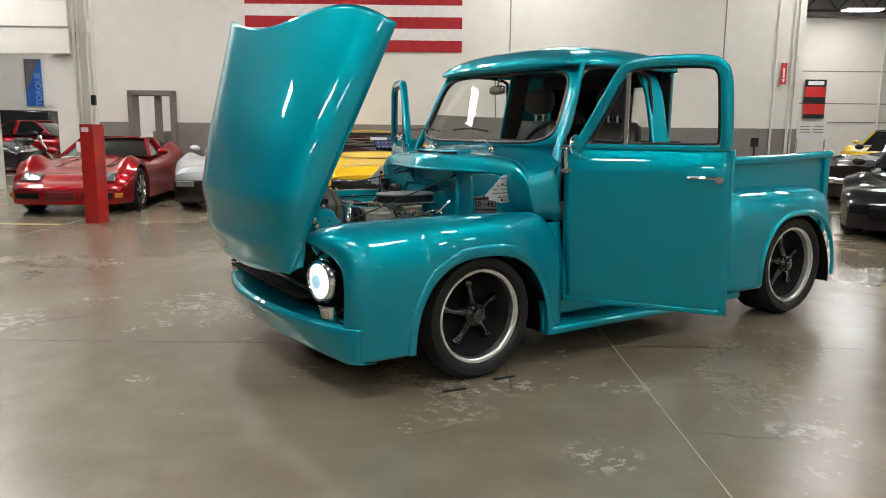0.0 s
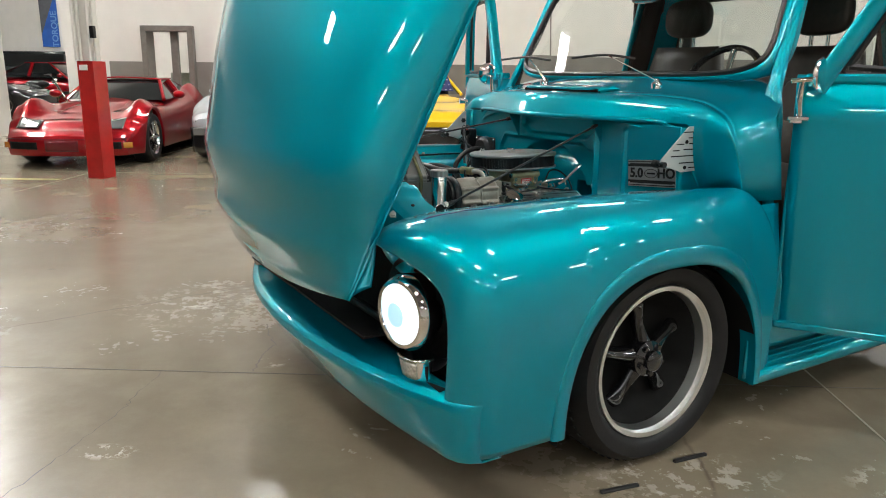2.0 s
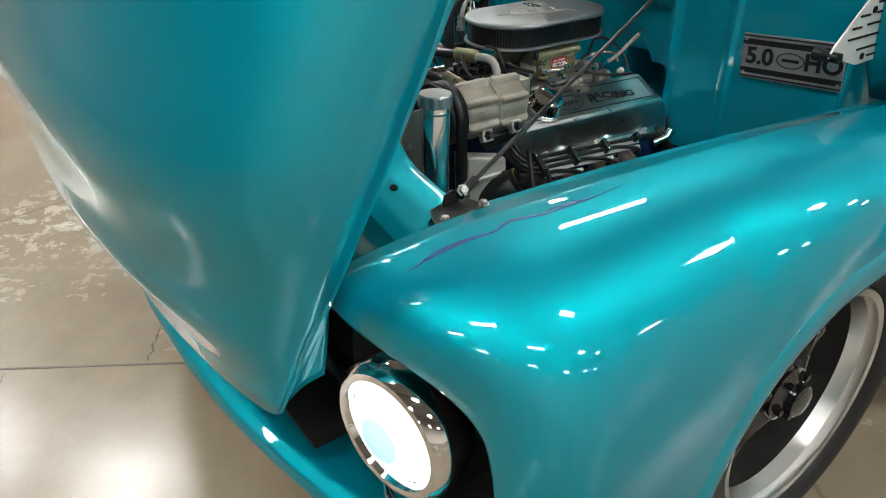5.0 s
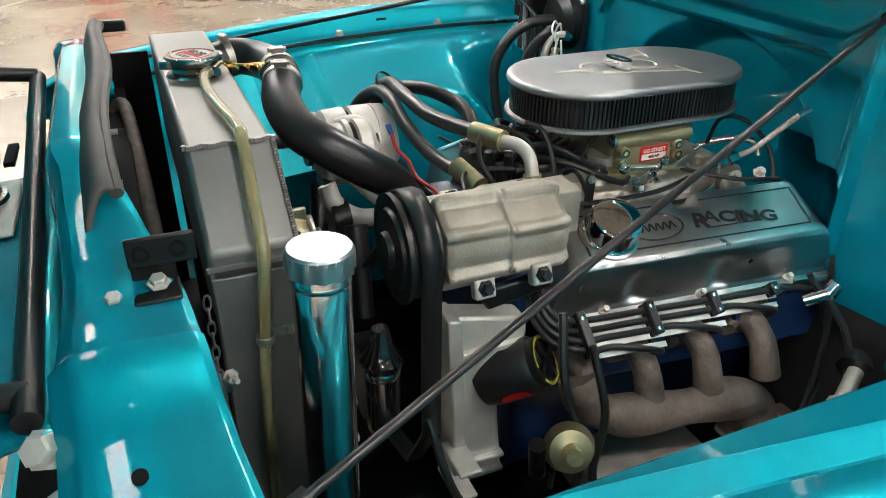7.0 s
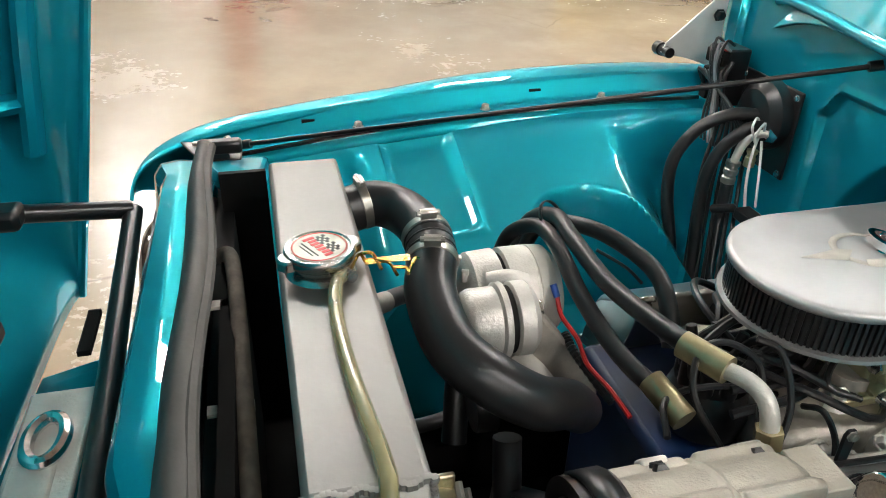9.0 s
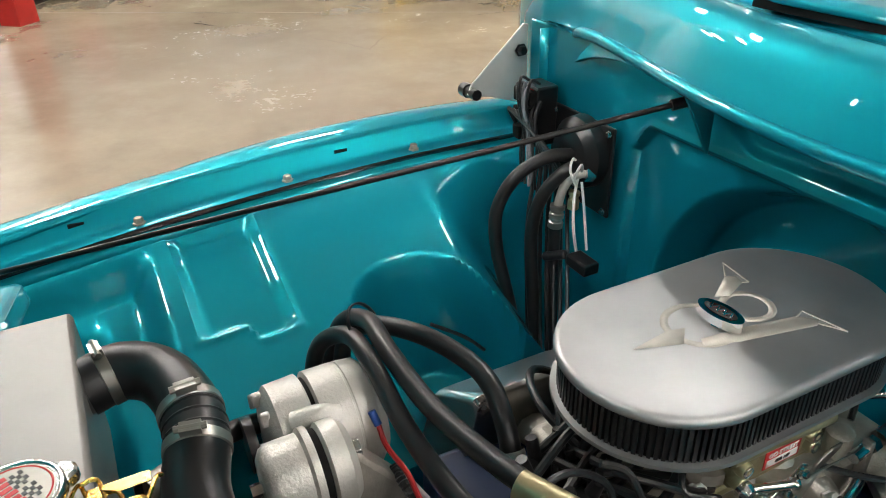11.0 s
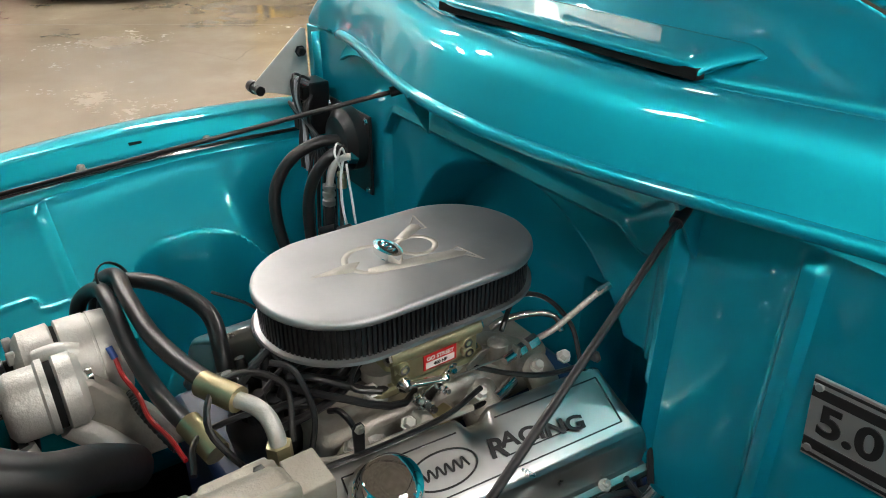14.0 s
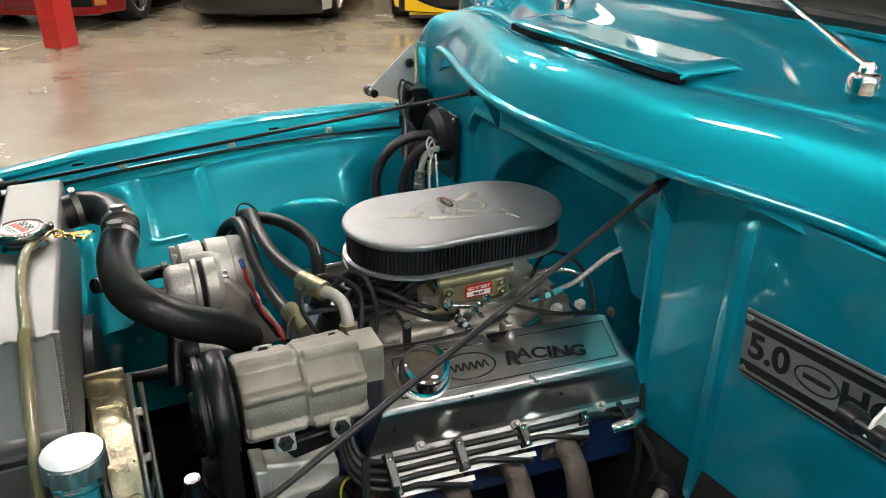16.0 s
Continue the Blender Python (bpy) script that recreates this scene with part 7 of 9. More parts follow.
# pale bracket, reservoir and coil at the front of the engine
BM = Matrix(((1, 0, 0, 0), (0, 0, -1, -0.200), (0, 1, 0, 0), (0, 0, 0, 1)))
bk = Geo().prism([(-0.296, 0.704), (-0.185, 0.676), (-0.183, 0.648), (-0.214, 0.624), (-0.224, 0.598), (-0.208, 0.432), (-0.282, 0.430), (-0.290, 0.60)], 0.036, BM)
brk = part("engine_bracket", bk, CASTPALE, truck, "pale machined front bracket", bevel=0.005)
part("rib", Geo().prism([(-0.297, 0.706), (-0.279, 0.702), (-0.272, 0.600), (-0.265, 0.428), (-0.284, 0.428), (-0.292, 0.60)], 0.050, BM), CASTPALE, brk, bevel=0.003)
part("rib", Geo().box((-0.235, -0.238, 0.645), (0.090, 0.012, 0.008)), CASTPALE, brk, bevel=0.002)
part("rib", Geo().box((-0.240, -0.238, 0.465), (0.060, 0.014, 0.007)), CASTPALE, brk, bevel=0.002)
part("rib", Geo().box((-0.240, -0.238, 0.440), (0.060, 0.014, 0.007)), CASTPALE, brk, bevel=0.002)
part("tensioner_plate", Geo().prism([(-0.262, 0.735), (-0.165, 0.742), (-0.160, 0.722), (-0.245, 0.708)], 0.012, Matrix(((1, 0, 0, 0), (0, 0, -1, -0.236), (0, 1, 0, 0), (0, 0, 0, 1)))), BLACK, brk, bevel=0.003)
RM = along((-0.232, -0.222, 0.583), (-0.176, -0.268, 0.630))
rs = part("fluid_reservoir", Geo().lathe([(0.034, 0), (0.036, 0.012), (0.036, 0.072), (0.030, 0.080)], 32, RM), BLACK, truck, "black fluid reservoir with a round cap")
cm = RM @ Matrix.Translation((0, 0, 0.078))
part("cap", Geo().lathe([(0.032, 0), (0.032, 0.009), (0.027, 0.011), (0.026, 0.008), (0, 0.008)], 32, cm).box((0, 0, 0.010), (0.050, 0.008, 0.008), cm).box((0, 0, 0.010), (0.008, 0.050, 0.008), cm), BLACK, rs)
YEL = mat("yellow_print", (0.45, 0.42, 0.04), 0.5)
for k0 in (0.05, 0.55):
    part("cap_print", Geo().grid(lambda a, b: ((0.0315 - 0.0038 * b) * math.cos(2 * math.pi * (k0 + 0.40 * a)), (0.0315 - 0.0038 * b) * math.sin(2 * math.pi * (k0 + 0.40 * a)), 0.0113), 20, 1, m=cm), YEL, rs)
part("label_disc", Geo().grid(lambda a, b: (0.0366 * math.cos(-2.35 + 0.95 * (a - 0.5) * (1 - (2 * b - 1) ** 4 * 0.5)), 0.0366 * math.sin(-2.35 + 0.95 * (a - 0.5) * (1 - (2 * b - 1) ** 4 * 0.5)), 0.022 + 0.040 * b), 12, 10, m=RM), RED, rs, "red oval label")
co = part("drier", Geo().lathe([(0.020, 0.0), (0.022, 0.01), (0.022, 0.10), (0.026, 0.102), (0.026, 0.108), (0.022, 0.112), (0.014, 0.13), (0.010, 0.15)], 24, Matrix.Translation((-0.368, -0.215, 0.545))), DARKWHEEL, truck, "gloss black drier canister")
part("band", Geo().lathe([(0.0225, 0.085), (0.0235, 0.087), (0.0235, 0.094), (0.0225, 0.096)], 24, Matrix.Translation((-0.368, -0.215, 0.545)), caps=False), POLISHED, co)
part("pump", Geo().lathe([(0.028, 0), (0.032, 0.012), (0.026, 0.03), (0.012, 0.034), (0.010, 0.055)], 24, along((-0.172, -0.330, 0.545), (-0.190, -0.372, 0.568))), BRASSY, truck, "small brass-coloured pump")
part("pump_fitting", Geo().rod((-0.205, -0.32, 0.50), (-0.215, -0.33, 0.56), 0.011).rod((-0.190, -0.33, 0.48), (-0.198, -0.345, 0.56), 0.0035), BLACK, truck)

# exhaust manifold, plug leads
EXT = Matrix.Translation((0.03, -0.29, 0)) @ Matrix.Rotation(-0.06, 4, "Z") @ Matrix.Translation((-0.03, 0.29, 0))
exm = part("exhaust_manifold", Geo().tube([(-0.128, -0.282, 0.592), (-0.112, -0.296, 0.552), (-0.06, -0.302, 0.526), (0.04, -0.302, 0.512), (0.125, -0.300, 0.502), (0.172, -0.297, 0.470), (0.184, -0.292, 0.38)], lambda t: 0.025 + 0.005 * t + 0.003 * math.sin(22 * t), 20, 7, m=EXT), RUST, truck, "rusty brown cast exhaust manifold")
for x in (-0.112, -0.028, 0.066, 0.162):
    part("port", Geo().tube([(x, -0.236, 0.600), (x, -0.262, 0.598), (x + 0.004, -0.284, 0.578), (x + 0.010, -0.298, 0.530)], lambda t: 0.021 - 0.003 * math.sin(math.pi * t), 16, 6, m=EXT), RUST, exm)
    part("flange", Geo().box((x, -0.243, 0.598), (0.070, 0.014, 0.056), EXT), RUST, exm, bevel=0.006)
    for dx in (-0.027, 0.027):
        part("bolt", Geo().bolt(EXT @ Vector((x + dx, -0.250, 0.598)), (0, -1, 0.1), 0.0065, 0.008), RUST, exm)
part("collector_flange", Geo().lathe([(0.046, 0), (0.050, 0.004), (0.050, 0.014), (0.040, 0.018)], 28, Matrix.Translation((0.186, -0.300, 0.425))).box((0.186, -0.300, 0.432), (0.13, 0.03, 0.012)), RUST, exm, bevel=0.003)


def lead_line(x, i):
    """Where lead i runs beside the flange at x."""
    return Vector((x, -0.2545 - 0.0100 * i - 0.03 * (x + 0.125), 0.666 - 0.0085 * i - 0.075 * (x + 0.125)))


CL = (-0.122, -0.019, 0.084, 0.190)
for i, (x0, x1) in enumerate(((-0.125, 0.200), (-0.120, 0.196), (-0.118, 0.098), (-0.118, -0.006))):
    p, q = lead_line(x0, i + 0.5) + Vector((0, 0.004, -0.005)), lead_line(x1, i + 0.5) + Vector((0, 0.004, -0.005))
    part("lead_rail", Geo().box((0, 0, 0), ((q - p).length, 0.0072, 0.0024), Matrix.Translation((p + q) / 2) @ (q - p).to_track_quat("X", "Z").to_matrix().to_4x4() @ Matrix.Rotation(radians(38), 4, "X")), PLATE, truck, "bright strip that carries the plug leads")
for i in range(4):
    xe = CL[3 - i]
    run = [lead_line(xe * t + -0.125 * (1 - t), i) for t in (0, 0.33, 0.66, 1)] if i < 3 else [lead_line(-0.122, 3)]
    off = lead_line(xe + 0.035, i)
    pts = [(-0.150 - 0.006 * i, -0.205, 0.735 - 0.012 * i), (-0.165 - 0.004 * i, -0.232, 0.705 - 0.010 * i), (-0.156 - 0.003 * i, -0.250 - 0.006 * i, 0.680 - 0.009 * i), *run, off,
           (xe + 0.080, off.y - 0.012, off.z - 0.008), (xe + 0.108, off.y - 0.006, off.z - 0.024), (xe + 0.092, -0.262, off.z - 0.040), (xe + 0.055, -0.244, off.z - 0.042)]
    part("plug_lead", Geo().tube(pts, 0.0044, 10, 6), RUBBER, truck, "black spark plug lead")
for k, x in enumerate(CL):
    n = 3 - k
    p, q = lead_line(x, -0.7), lead_line(x, n + 0.7)
    mm = Matrix.Translation((p + q) / 2 + Vector((0, -0.004, 0.005))) @ (q - p).to_track_quat("Y", "Z").to_matrix().to_4x4()
    so = part("lead_clamp", Geo().box((0, 0, 0), (0.013, (q - p).length, 0.012), mm), BLACK, truck, bevel=0.002)
    part("under_clamp", Geo().box((0, 0, -0.012), (0.013, (q - p).length, 0.007), mm), BLACK, so, bevel=0.002)
    for t in (-0.34, 0.34) if n else (0.0,):
        part("screw", Geo().lathe([(0.0034, 0.0), (0.0034, 0.0066), (0.002, 0.0072)], 10, mm @ Matrix.Translation((0, t * (q - p).length, 0))), POLISHED, so)
for x in (-0.066, 0.040, 0.140):
    part("plug_boot", Geo().rod((x, -0.236, 0.602), (x + 0.006, -0.262, 0.608), 0.010), BLUE, truck)
# steering shaft and lines by the firewall
ss = part("steering_shaft", Geo().rod((0.372, -0.315, 0.578), (0.296, -0.353, 0.545), 0.024, 20), POLISHED, truck, "bright steering column end")
part("collar", Geo().rod((0.300, -0.351, 0.547), (0.284, -0.359, 0.540), 0.027, 20), BLACK, ss)
part("lower_shaft", Geo().rod((0.284, -0.359, 0.540), (0.19, -0.405, 0.495), 0.011, 14), CAST, ss)
part("coupling", Geo().rod((0.235, -0.383, 0.517), (0.205, -0.398, 0.503), 0.017, 14), CASTPALE, ss)
part("line_fitting", Geo().rod((0.235, -0.285, 0.625), (0.262, -0.300, 0.640), 0.009).rod((0.262, -0.300, 0.640), (0.272, -0.302, 0.655), 0.011), POLISHED, truck)
for k, pts in enumerate((((0.30, -0.20, 0.70), (0.285, -0.27, 0.62), (0.30, -0.30, 0.52), (0.24, -0.33, 0.44)), ((0.31, -0.25, 0.69), (0.295, -0.285, 0.60), (0.31, -0.32, 0.55), (0.30, -0.36, 0.46)),
                         ((0.25, -0.27, 0.66), (0.275, -0.30, 0.60), (0.27, -0.31, 0.50), (0.22, -0.34, 0.42)))):
    part("loom_cable", Geo().tube(pts, 0.0045, 8), RUBBER, truck)
# flat near-black sheet stands in for the darkness under the engine
part("bay_floor_shade", Geo().box((-0.08, 0, 0.22), (0.80, 0.9, 0.02)), DARK, truck, "near-black sheet for the shade below the engine")

# upper radiator hose with clamps
hose = [(-0.472, 0.168, 0.921), (-0.440, 0.172, 0.925), (-0.412, 0.152, 0.922), (-0.399, 0.108, 0.920), (-0.400, 0.066, 0.914), (-0.411, 0.022, 0.900), (-0.404, -0.036, 0.881), (-0.374, -0.070, 0.864), (-0.333, -0.072, 0.834), (-0.288, -0.040, 0.795), (-0.252, -0.002, 0.745)]
uh = part("radiator_hose", Geo().tube(hose, 0.0250, 24, 8), RUBBER, truck, "thick black upper radiator hose")
line = spline(hose, 8)
part("neck", Geo().rod((-0.474, 0.168, 0.921), (-0.458, 0.170, 0.923), 0.0235, 24), TANKALU, uh)
for k in (5, 26, 33):
    p, d = line[k], (line[k + 1] - line[k - 1]).normalized()
    mm = along(p - d * 0.005, p + d * 0.005)
    part("clamp", Geo().lathe([(0.0252, 0), (0.0262, 0.0008), (0.0262, 0.0092), (0.0252, 0.010)], 36, mm), CLAMPM, uh, "worm-drive hose clamp")
    part("screw_housing", Geo().box((0.0, 0.029, 0.005), (0.016, 0.007, 0.009), mm).rod(mm @ Vector((-0.012, 0.030, 0.005)), mm @ Vector((0.012, 0.030, 0.005)), 0.003, 8), CLAMPM, uh)
for k in range(27, 33):
    p, d = line[k], (line[k + 1] - line[k - 1]).normalized()
    if k % 2:
        part("bead", Geo().lathe([(0.0248, 0), (0.0257, 0.002), (0.0248, 0.004)], 30, along(p, p + d), caps=False), RUBBER, uh)
part("heater_hose", Geo().tube([(-0.452, 0.155, 0.800), (-0.40, 0.20, 0.782), (-0.34, 0.235, 0.765), (-0.26, 0.24, 0.74)], 0.0115, 12, 6), RUBBER, truck, "black heater hose behind the radiator")
part("crimp_fitting", Geo().rod((-0.452, 0.155, 0.800), (-0.428, 0.175, 0.792), 0.0125, 14), CLAMPM, truck)
part("heater_hose", Geo().tube([(-0.44, 0.10, 0.655), (-0.38, 0.12, 0.640), (-0.30, 0.13, 0.650), (-0.24, 0.10, 0.665)], 0.0095, 12, 6), RUBBER, truck, "thin black hose low behind the radiator")

# alternator
AM = Matrix.Rotation(radians(90), 4, "Y")
AX = Matrix.Translation((-0.330, 0.204, 0.760)) @ AM
al = part("alternator", Geo().lathe([(0.0, 0.0), (0.030, 0.0), (0.052, 0.004), (0.060, 0.012), (0.062, 0.046), (0.058, 0.048), (0.0, 0.048)], 44, AX), CASTPALE, truck, "pale cast alternator")
# dark rings between the cases paint the shade of the slits
part("slit_ring", Geo().lathe([(0.056, 0.046), (0.056, 0.055)], 44, AX), DARK, al)
part("rear_case", Geo().lathe([(0.0, 0.053), (0.058, 0.053), (0.062, 0.055), (0.062, 0.088), (0.0605, 0.089), (0.0605, 0.091), (0.062, 0.092), (0.060, 0.112), (0.050, 0.122), (0.0, 0.124)], 44, AX), CASTPALE, al)
for k in range(9):
    t = 2 * math.pi * k / 9
    part("vent_rib", Geo().box((0.050 * math.cos(t), 0.050 * math.sin(t), 0.001), (0.018, 0.006, 0.010), AX), CASTPALE, al, bevel=0.002)
part("mount_lug", Geo().tube([(-0.305, 0.168, 0.806), (-0.282, 0.160, 0.812), (-0.262, 0.156, 0.806)], 0.013, 12), CASTPALE, al)
BX = Matrix.Translation((-0.352, 0.118, 0.786)) @ AM
part("front_case", Geo().lathe([(0.0, 0.0), (0.030, 0.0), (0.038, 0.005), (0.041, 0.012), (0.041, 0.040), (0.045, 0.043), (0.045, 0.050), (0.0, 0.050)], 36, BX), CASTPALE, al)
part("gap_ring", Geo().lathe([(0.040, 0.048), (0.040, 0.060)], 36, BX), DARK, al)
part("arm_case", Geo().lathe([(0.0, 0.058), (0.040, 0.058), (0.044, 0.061), (0.044, 0.078), (0.036, 0.086), (0.0, 0.088)], 36, BX), CASTPALE, al)
part("leg", Geo().tube([(-0.290, 0.112, 0.745), (-0.265, 0.100, 0.715), (-0.235, 0.085, 0.680)], lambda t: 0.020 - 0.006 * t, 10), CASTPALE, al)
part("leg", Geo().tube([(-0.345, 0.095, 0.745), (-0.335, 0.085, 0.715), (-0.300, 0.080, 0.690), (-0.25, 0.09, 0.68)], lambda t: 0.014, 10), CASTPALE, al)
part("through_bolt", Geo().lathe([(0.009, -0.012), (0.009, 0.0)], 6, BX), POLISHED, al)
part("through_bolt", Geo().rod((-0.276, 0.118, 0.795), (-0.255, 0.116, 0.797), 0.010, 14), POLISHED, al)
part("nose_disc", Geo().lathe([(0.030, 0), (0.030, 0.01), (0.0, 0.012)], 28, Matrix.Translation((-0.350, 0.205, 0.765)) @ AM), BLACK, al)
part("nose_disc", Geo().lathe([(0.024, 0), (0.024, 0.01)], 24, Matrix.Translation((-0.348, 0.12, 0.755)) @ AM), BLACK, al)
part("strut_bracket", Geo().prism([(-0.29, 0.79), (-0.26, 0.80), (-0.20, 0.72), (-0.17, 0.66), (-0.22, 0.66), (-0.28, 0.73)], 0.03, Matrix.Translation((0, 0.13, 0)) @ Matrix.Rotation(radians(90), 4, "X")), CAST, al, bevel=0.005)
part("idler", Geo().lathe([(0.0, 0), (0.03, 0), (0.032, 0.004), (0.032, 0.026), (0.0, 0.028)], 28, Matrix.Translation((-0.345, 0.085, 0.69)) @ AM), BLACK, al)
for i, (p, q) in enumerate((((-0.36, 0.10, 0.62), (-0.34, 0.16, 0.72)), ((-0.34, -0.05, 0.60), (-0.33, 0.0, 0.72)))):
    part("support_arm", Geo().rod(p, q, 0.016), BLACK, al)

# air-conditioning and heater hoses
part("hose_a", Geo().tube([(-0.162, -0.053, 0.848), (-0.176, 0.02, 0.840), (-0.187, 0.10, 0.836), (-0.190, 0.19, 0.841), (-0.187, 0.258, 0.838), (-0.203, 0.31, 0.803), (-0.225, 0.325, 0.72)], 0.0108, 16, 6), RUBBER, truck, "black rubber air-conditioning hose")
part("hose_b", Geo().tube([(-0.188, -0.045, 0.792), (-0.201, 0.03, 0.793), (-0.210, 0.11, 0.812), (-0.210, 0.19, 0.833), (-0.213, 0.255, 0.828), (-0.235, 0.30, 0.79), (-0.25, 0.31, 0.72)], 0.0104, 16, 6), RUBBER, truck, "black rubber air-conditioning hose")
part("hose_c", Geo().tube([(-0.122, 0.044, 0.772), (-0.119, 0.066, 0.806), (-0.112, 0.108, 0.824), (-0.120, 0.152, 0.832), (-0.148, 0.205, 0.839), (-0.180, 0.262, 0.826), (-0.20, 0.30, 0.79), (-0.21, 0.315, 0.72)], 0.0108, 16, 6), RUBBER, truck, "black rubber heater hose")
part("clamp", Geo().lathe([(0.0128, 0), (0.0134, 0.001), (0.0134, 0.007), (0.0128, 0.008)], 20, along((-0.1215, 0.046, 0.779), (-0.120, 0.058, 0.797)), caps=False), CLAMPM, truck)
part("cable_tie", Geo().lathe([(0.026, 0), (0.026, 0.004)], 20, along((-0.190, 0.255, 0.835), (-0.194, 0.259, 0.831)), caps=False), BLACK, truck, solid=0.002)
gf = Geo().rod((-0.172, -0.040, 0.8495), (-0.150, -0.085, 0.8485), 0.0142, 16)
part("crimp_fitting", gf, BRASSY, truck, "gold crimped hose fitting")
part("crimp_fitting", Geo().rod((-0.192, -0.030, 0.799), (-0.178, -0.078, 0.785), 0.0142, 16), BRASSY, truck, "gold crimped hose fitting")
part("elbow", Geo().tube([(-0.150, -0.085, 0.8485), (-0.140, -0.105, 0.849), (-0.134, -0.122, 0.842), (-0.132, -0.132, 0.825), (-0.132, -0.136, 0.80)], 0.0088, 12), CASTPALE, truck, "pale aluminium hose elbow")
part("hex_nut", Geo().lathe([(0.0135, 0), (0.0135, 0.018)], 6, along((-0.132, -0.134, 0.818), (-0.132, -0.137, 0.800))), BRASSY, truck)
part("hex_nut", Geo().lathe([(0.0125, 0), (0.0125, 0.014)], 6, along((-0.132, -0.137, 0.799), (-0.132, -0.139, 0.78))), CASTPALE, truck)
# ignition leads and thin wires on top of the engine
for k in range(7):
    x = -0.02 - 0.016 * k
    part("ignition_lead", Geo().tube([(-0.06 - 0.01 * k, 0.06 - 0.022 * k, 0.775 + 0.006 * (k % 3)), (-0.03, 0.05 - 0.02 * k, 0.79), (0.0 + 0.01 * k, 0.075 - 0.012 * k, 0.785), (0.02, 0.10 - 0.01 * k, 0.765), (0.05 + 0.02 * k, 0.15, 0.73)], 0.0052, 8, 5), RUBBER, truck, "black ignition lead")
dist = part("distributor_cap", Geo().lathe([(0.045, 0), (0.05, 0.03), (0.04, 0.06)], 24, Matrix.Translation((-0.095, 0.0, 0.70))), BLACK, truck, "black distributor cap")
for k in range(8):
    a = 2 * math.pi * k / 8
    di = Geo().rod((-0.095 + 0.032 * math.cos(a), 0.032 * math.sin(a), 0.755), (-0.095 + 0.032 * math.cos(a), 0.032 * math.sin(a), 0.788), 0.009, 10)
    part("tower", di, BLACK, dist)
for k, pts in enumerate((((-0.16, -0.115, 0.78), (-0.185, -0.09, 0.83), (-0.165, -0.06, 0.855), (-0.125, -0.05, 0.85), (-0.09, -0.06, 0.82), (-0.10, -0.09, 0.77)),
                         ((-0.105, -0.06, 0.86), (-0.085, -0.075, 0.85), (-0.075, -0.095, 0.80), (-0.09, -0.11, 0.755)), ((-0.21, -0.10, 0.79), (-0.19, -0.06, 0.80), (-0.12, -0.045, 0.79), (-0.06, -0.06, 0.78)))):
    part("thin_wire", Geo().tube(pts, 0.0036, 8, 6), RUBBER, truck)
rw = part("red_wire", Geo().tube([(-0.226, 0.140, 0.795), (-0.224, 0.125, 0.775), (-0.217, 0.09, 0.765), (-0.215, 0.06, 0.75), (-0.205, 0.02, 0.745), (-0.20, -0.02, 0.74)], 0.0030, 8, 6), RED, truck, "red wire with a blue terminal")
part("terminal", Geo().rod((-0.229, 0.148, 0.806), (-0.226, 0.139, 0.793), 0.0042), mat("blue_terminal", (0.02, 0.09, 0.40), 0.4), rw)
part("ribbed_conduit", Geo().tube([(-0.222, 0.115, 0.755), (-0.218, 0.08, 0.745), (-0.20, 0.02, 0.725)], lambda t: 0.0055 + 0.0008 * math.sin(160 * t), 8, 20), BLACK, truck)
part("dipstick_tube", Geo().tube([(0.10, -0.150, 0.762), (0.03, -0.146, 0.764), (-0.06, -0.140, 0.766), (-0.10, -0.13, 0.77)], 0.0042, 8), CAST, truck)
part("lever", Geo().prism([(-0.006, -0.026), (0.006, -0.026), (0.007, 0.020), (0.004, 0.026), (-0.004, 0.026), (-0.007, 0.020)], 0.004, Matrix.Translation((-0.048, -0.142, 0.782)) @ Matrix.Rotation(radians(90), 4, "X")), BLACK, truck, "black slotted lever", bevel=0.001)
part("bolt", Geo().bolt((-0.048, -0.146, 0.802), (0, -1, 0.2), 0.0045, 0.004), CLAMPM, truck)

# blower plate, heater hoses and the fuse block on the firewall's right
bp = part("blower_plate", Geo().box((0.310, 0.520, 0.838), (0.006, 0.165, 0.155)), BLACK, truck, "black blower plate on the firewall", bevel=0.002)
part("housing", Geo().lathe([(0.062, 0), (0.060, 0.02), (0.045, 0.035), (0.02, 0.038), (0.0, 0.038)], 32, Matrix.Translation((0.308, 0.505, 0.858)) @ Matrix.Rotation(radians(-90), 4, "Y")), BLACK, bp)
for y, z in ((0.447, 0.905), (0.447, 0.770), (0.59, 0.905), (0.53, 0.775)):
    part("screw", Geo().bolt((0.306, y, z), (-1, 0, 0), 0.005, 0.004), POLISHED, bp)
part("heater_hose", Geo().tube([(0.275, 0.492, 0.862), (0.235, 0.505, 0.862), (0.185, 0.52, 0.835), (0.150, 0.525, 0.78), (0.145, 0.515, 0.71), (0.155, 0.49, 0.62), (0.16, 0.46, 0.52)], 0.0112, 14, 6), RUBBER, truck, "black heater hose")
part("heater_hose", Geo().tube([(0.275, 0.472, 0.850), (0.245, 0.478, 0.842), (0.215, 0.492, 0.80), (0.200, 0.495, 0.74), (0.195, 0.48, 0.65), (0.19, 0.45, 0.52)], 0.0112, 14, 6), RUBBER, truck, "black heater hose")
part("heater_pipe", Geo().tube([(0.285, 0.462, 0.838), (0.268, 0.464, 0.840), (0.252, 0.470, 0.832), (0.244, 0.476, 0.812), (0.240, 0.480, 0.785)], 0.0075, 12), CASTPALE, truck, "bright bent heater pipe")
part("pipe_nut", Geo().lathe([(0.0125, 0), (0.0125, 0.016)], 6, along((0.290, 0.460, 0.836), (0.270, 0.463, 0.840))), POLISHED, truck)
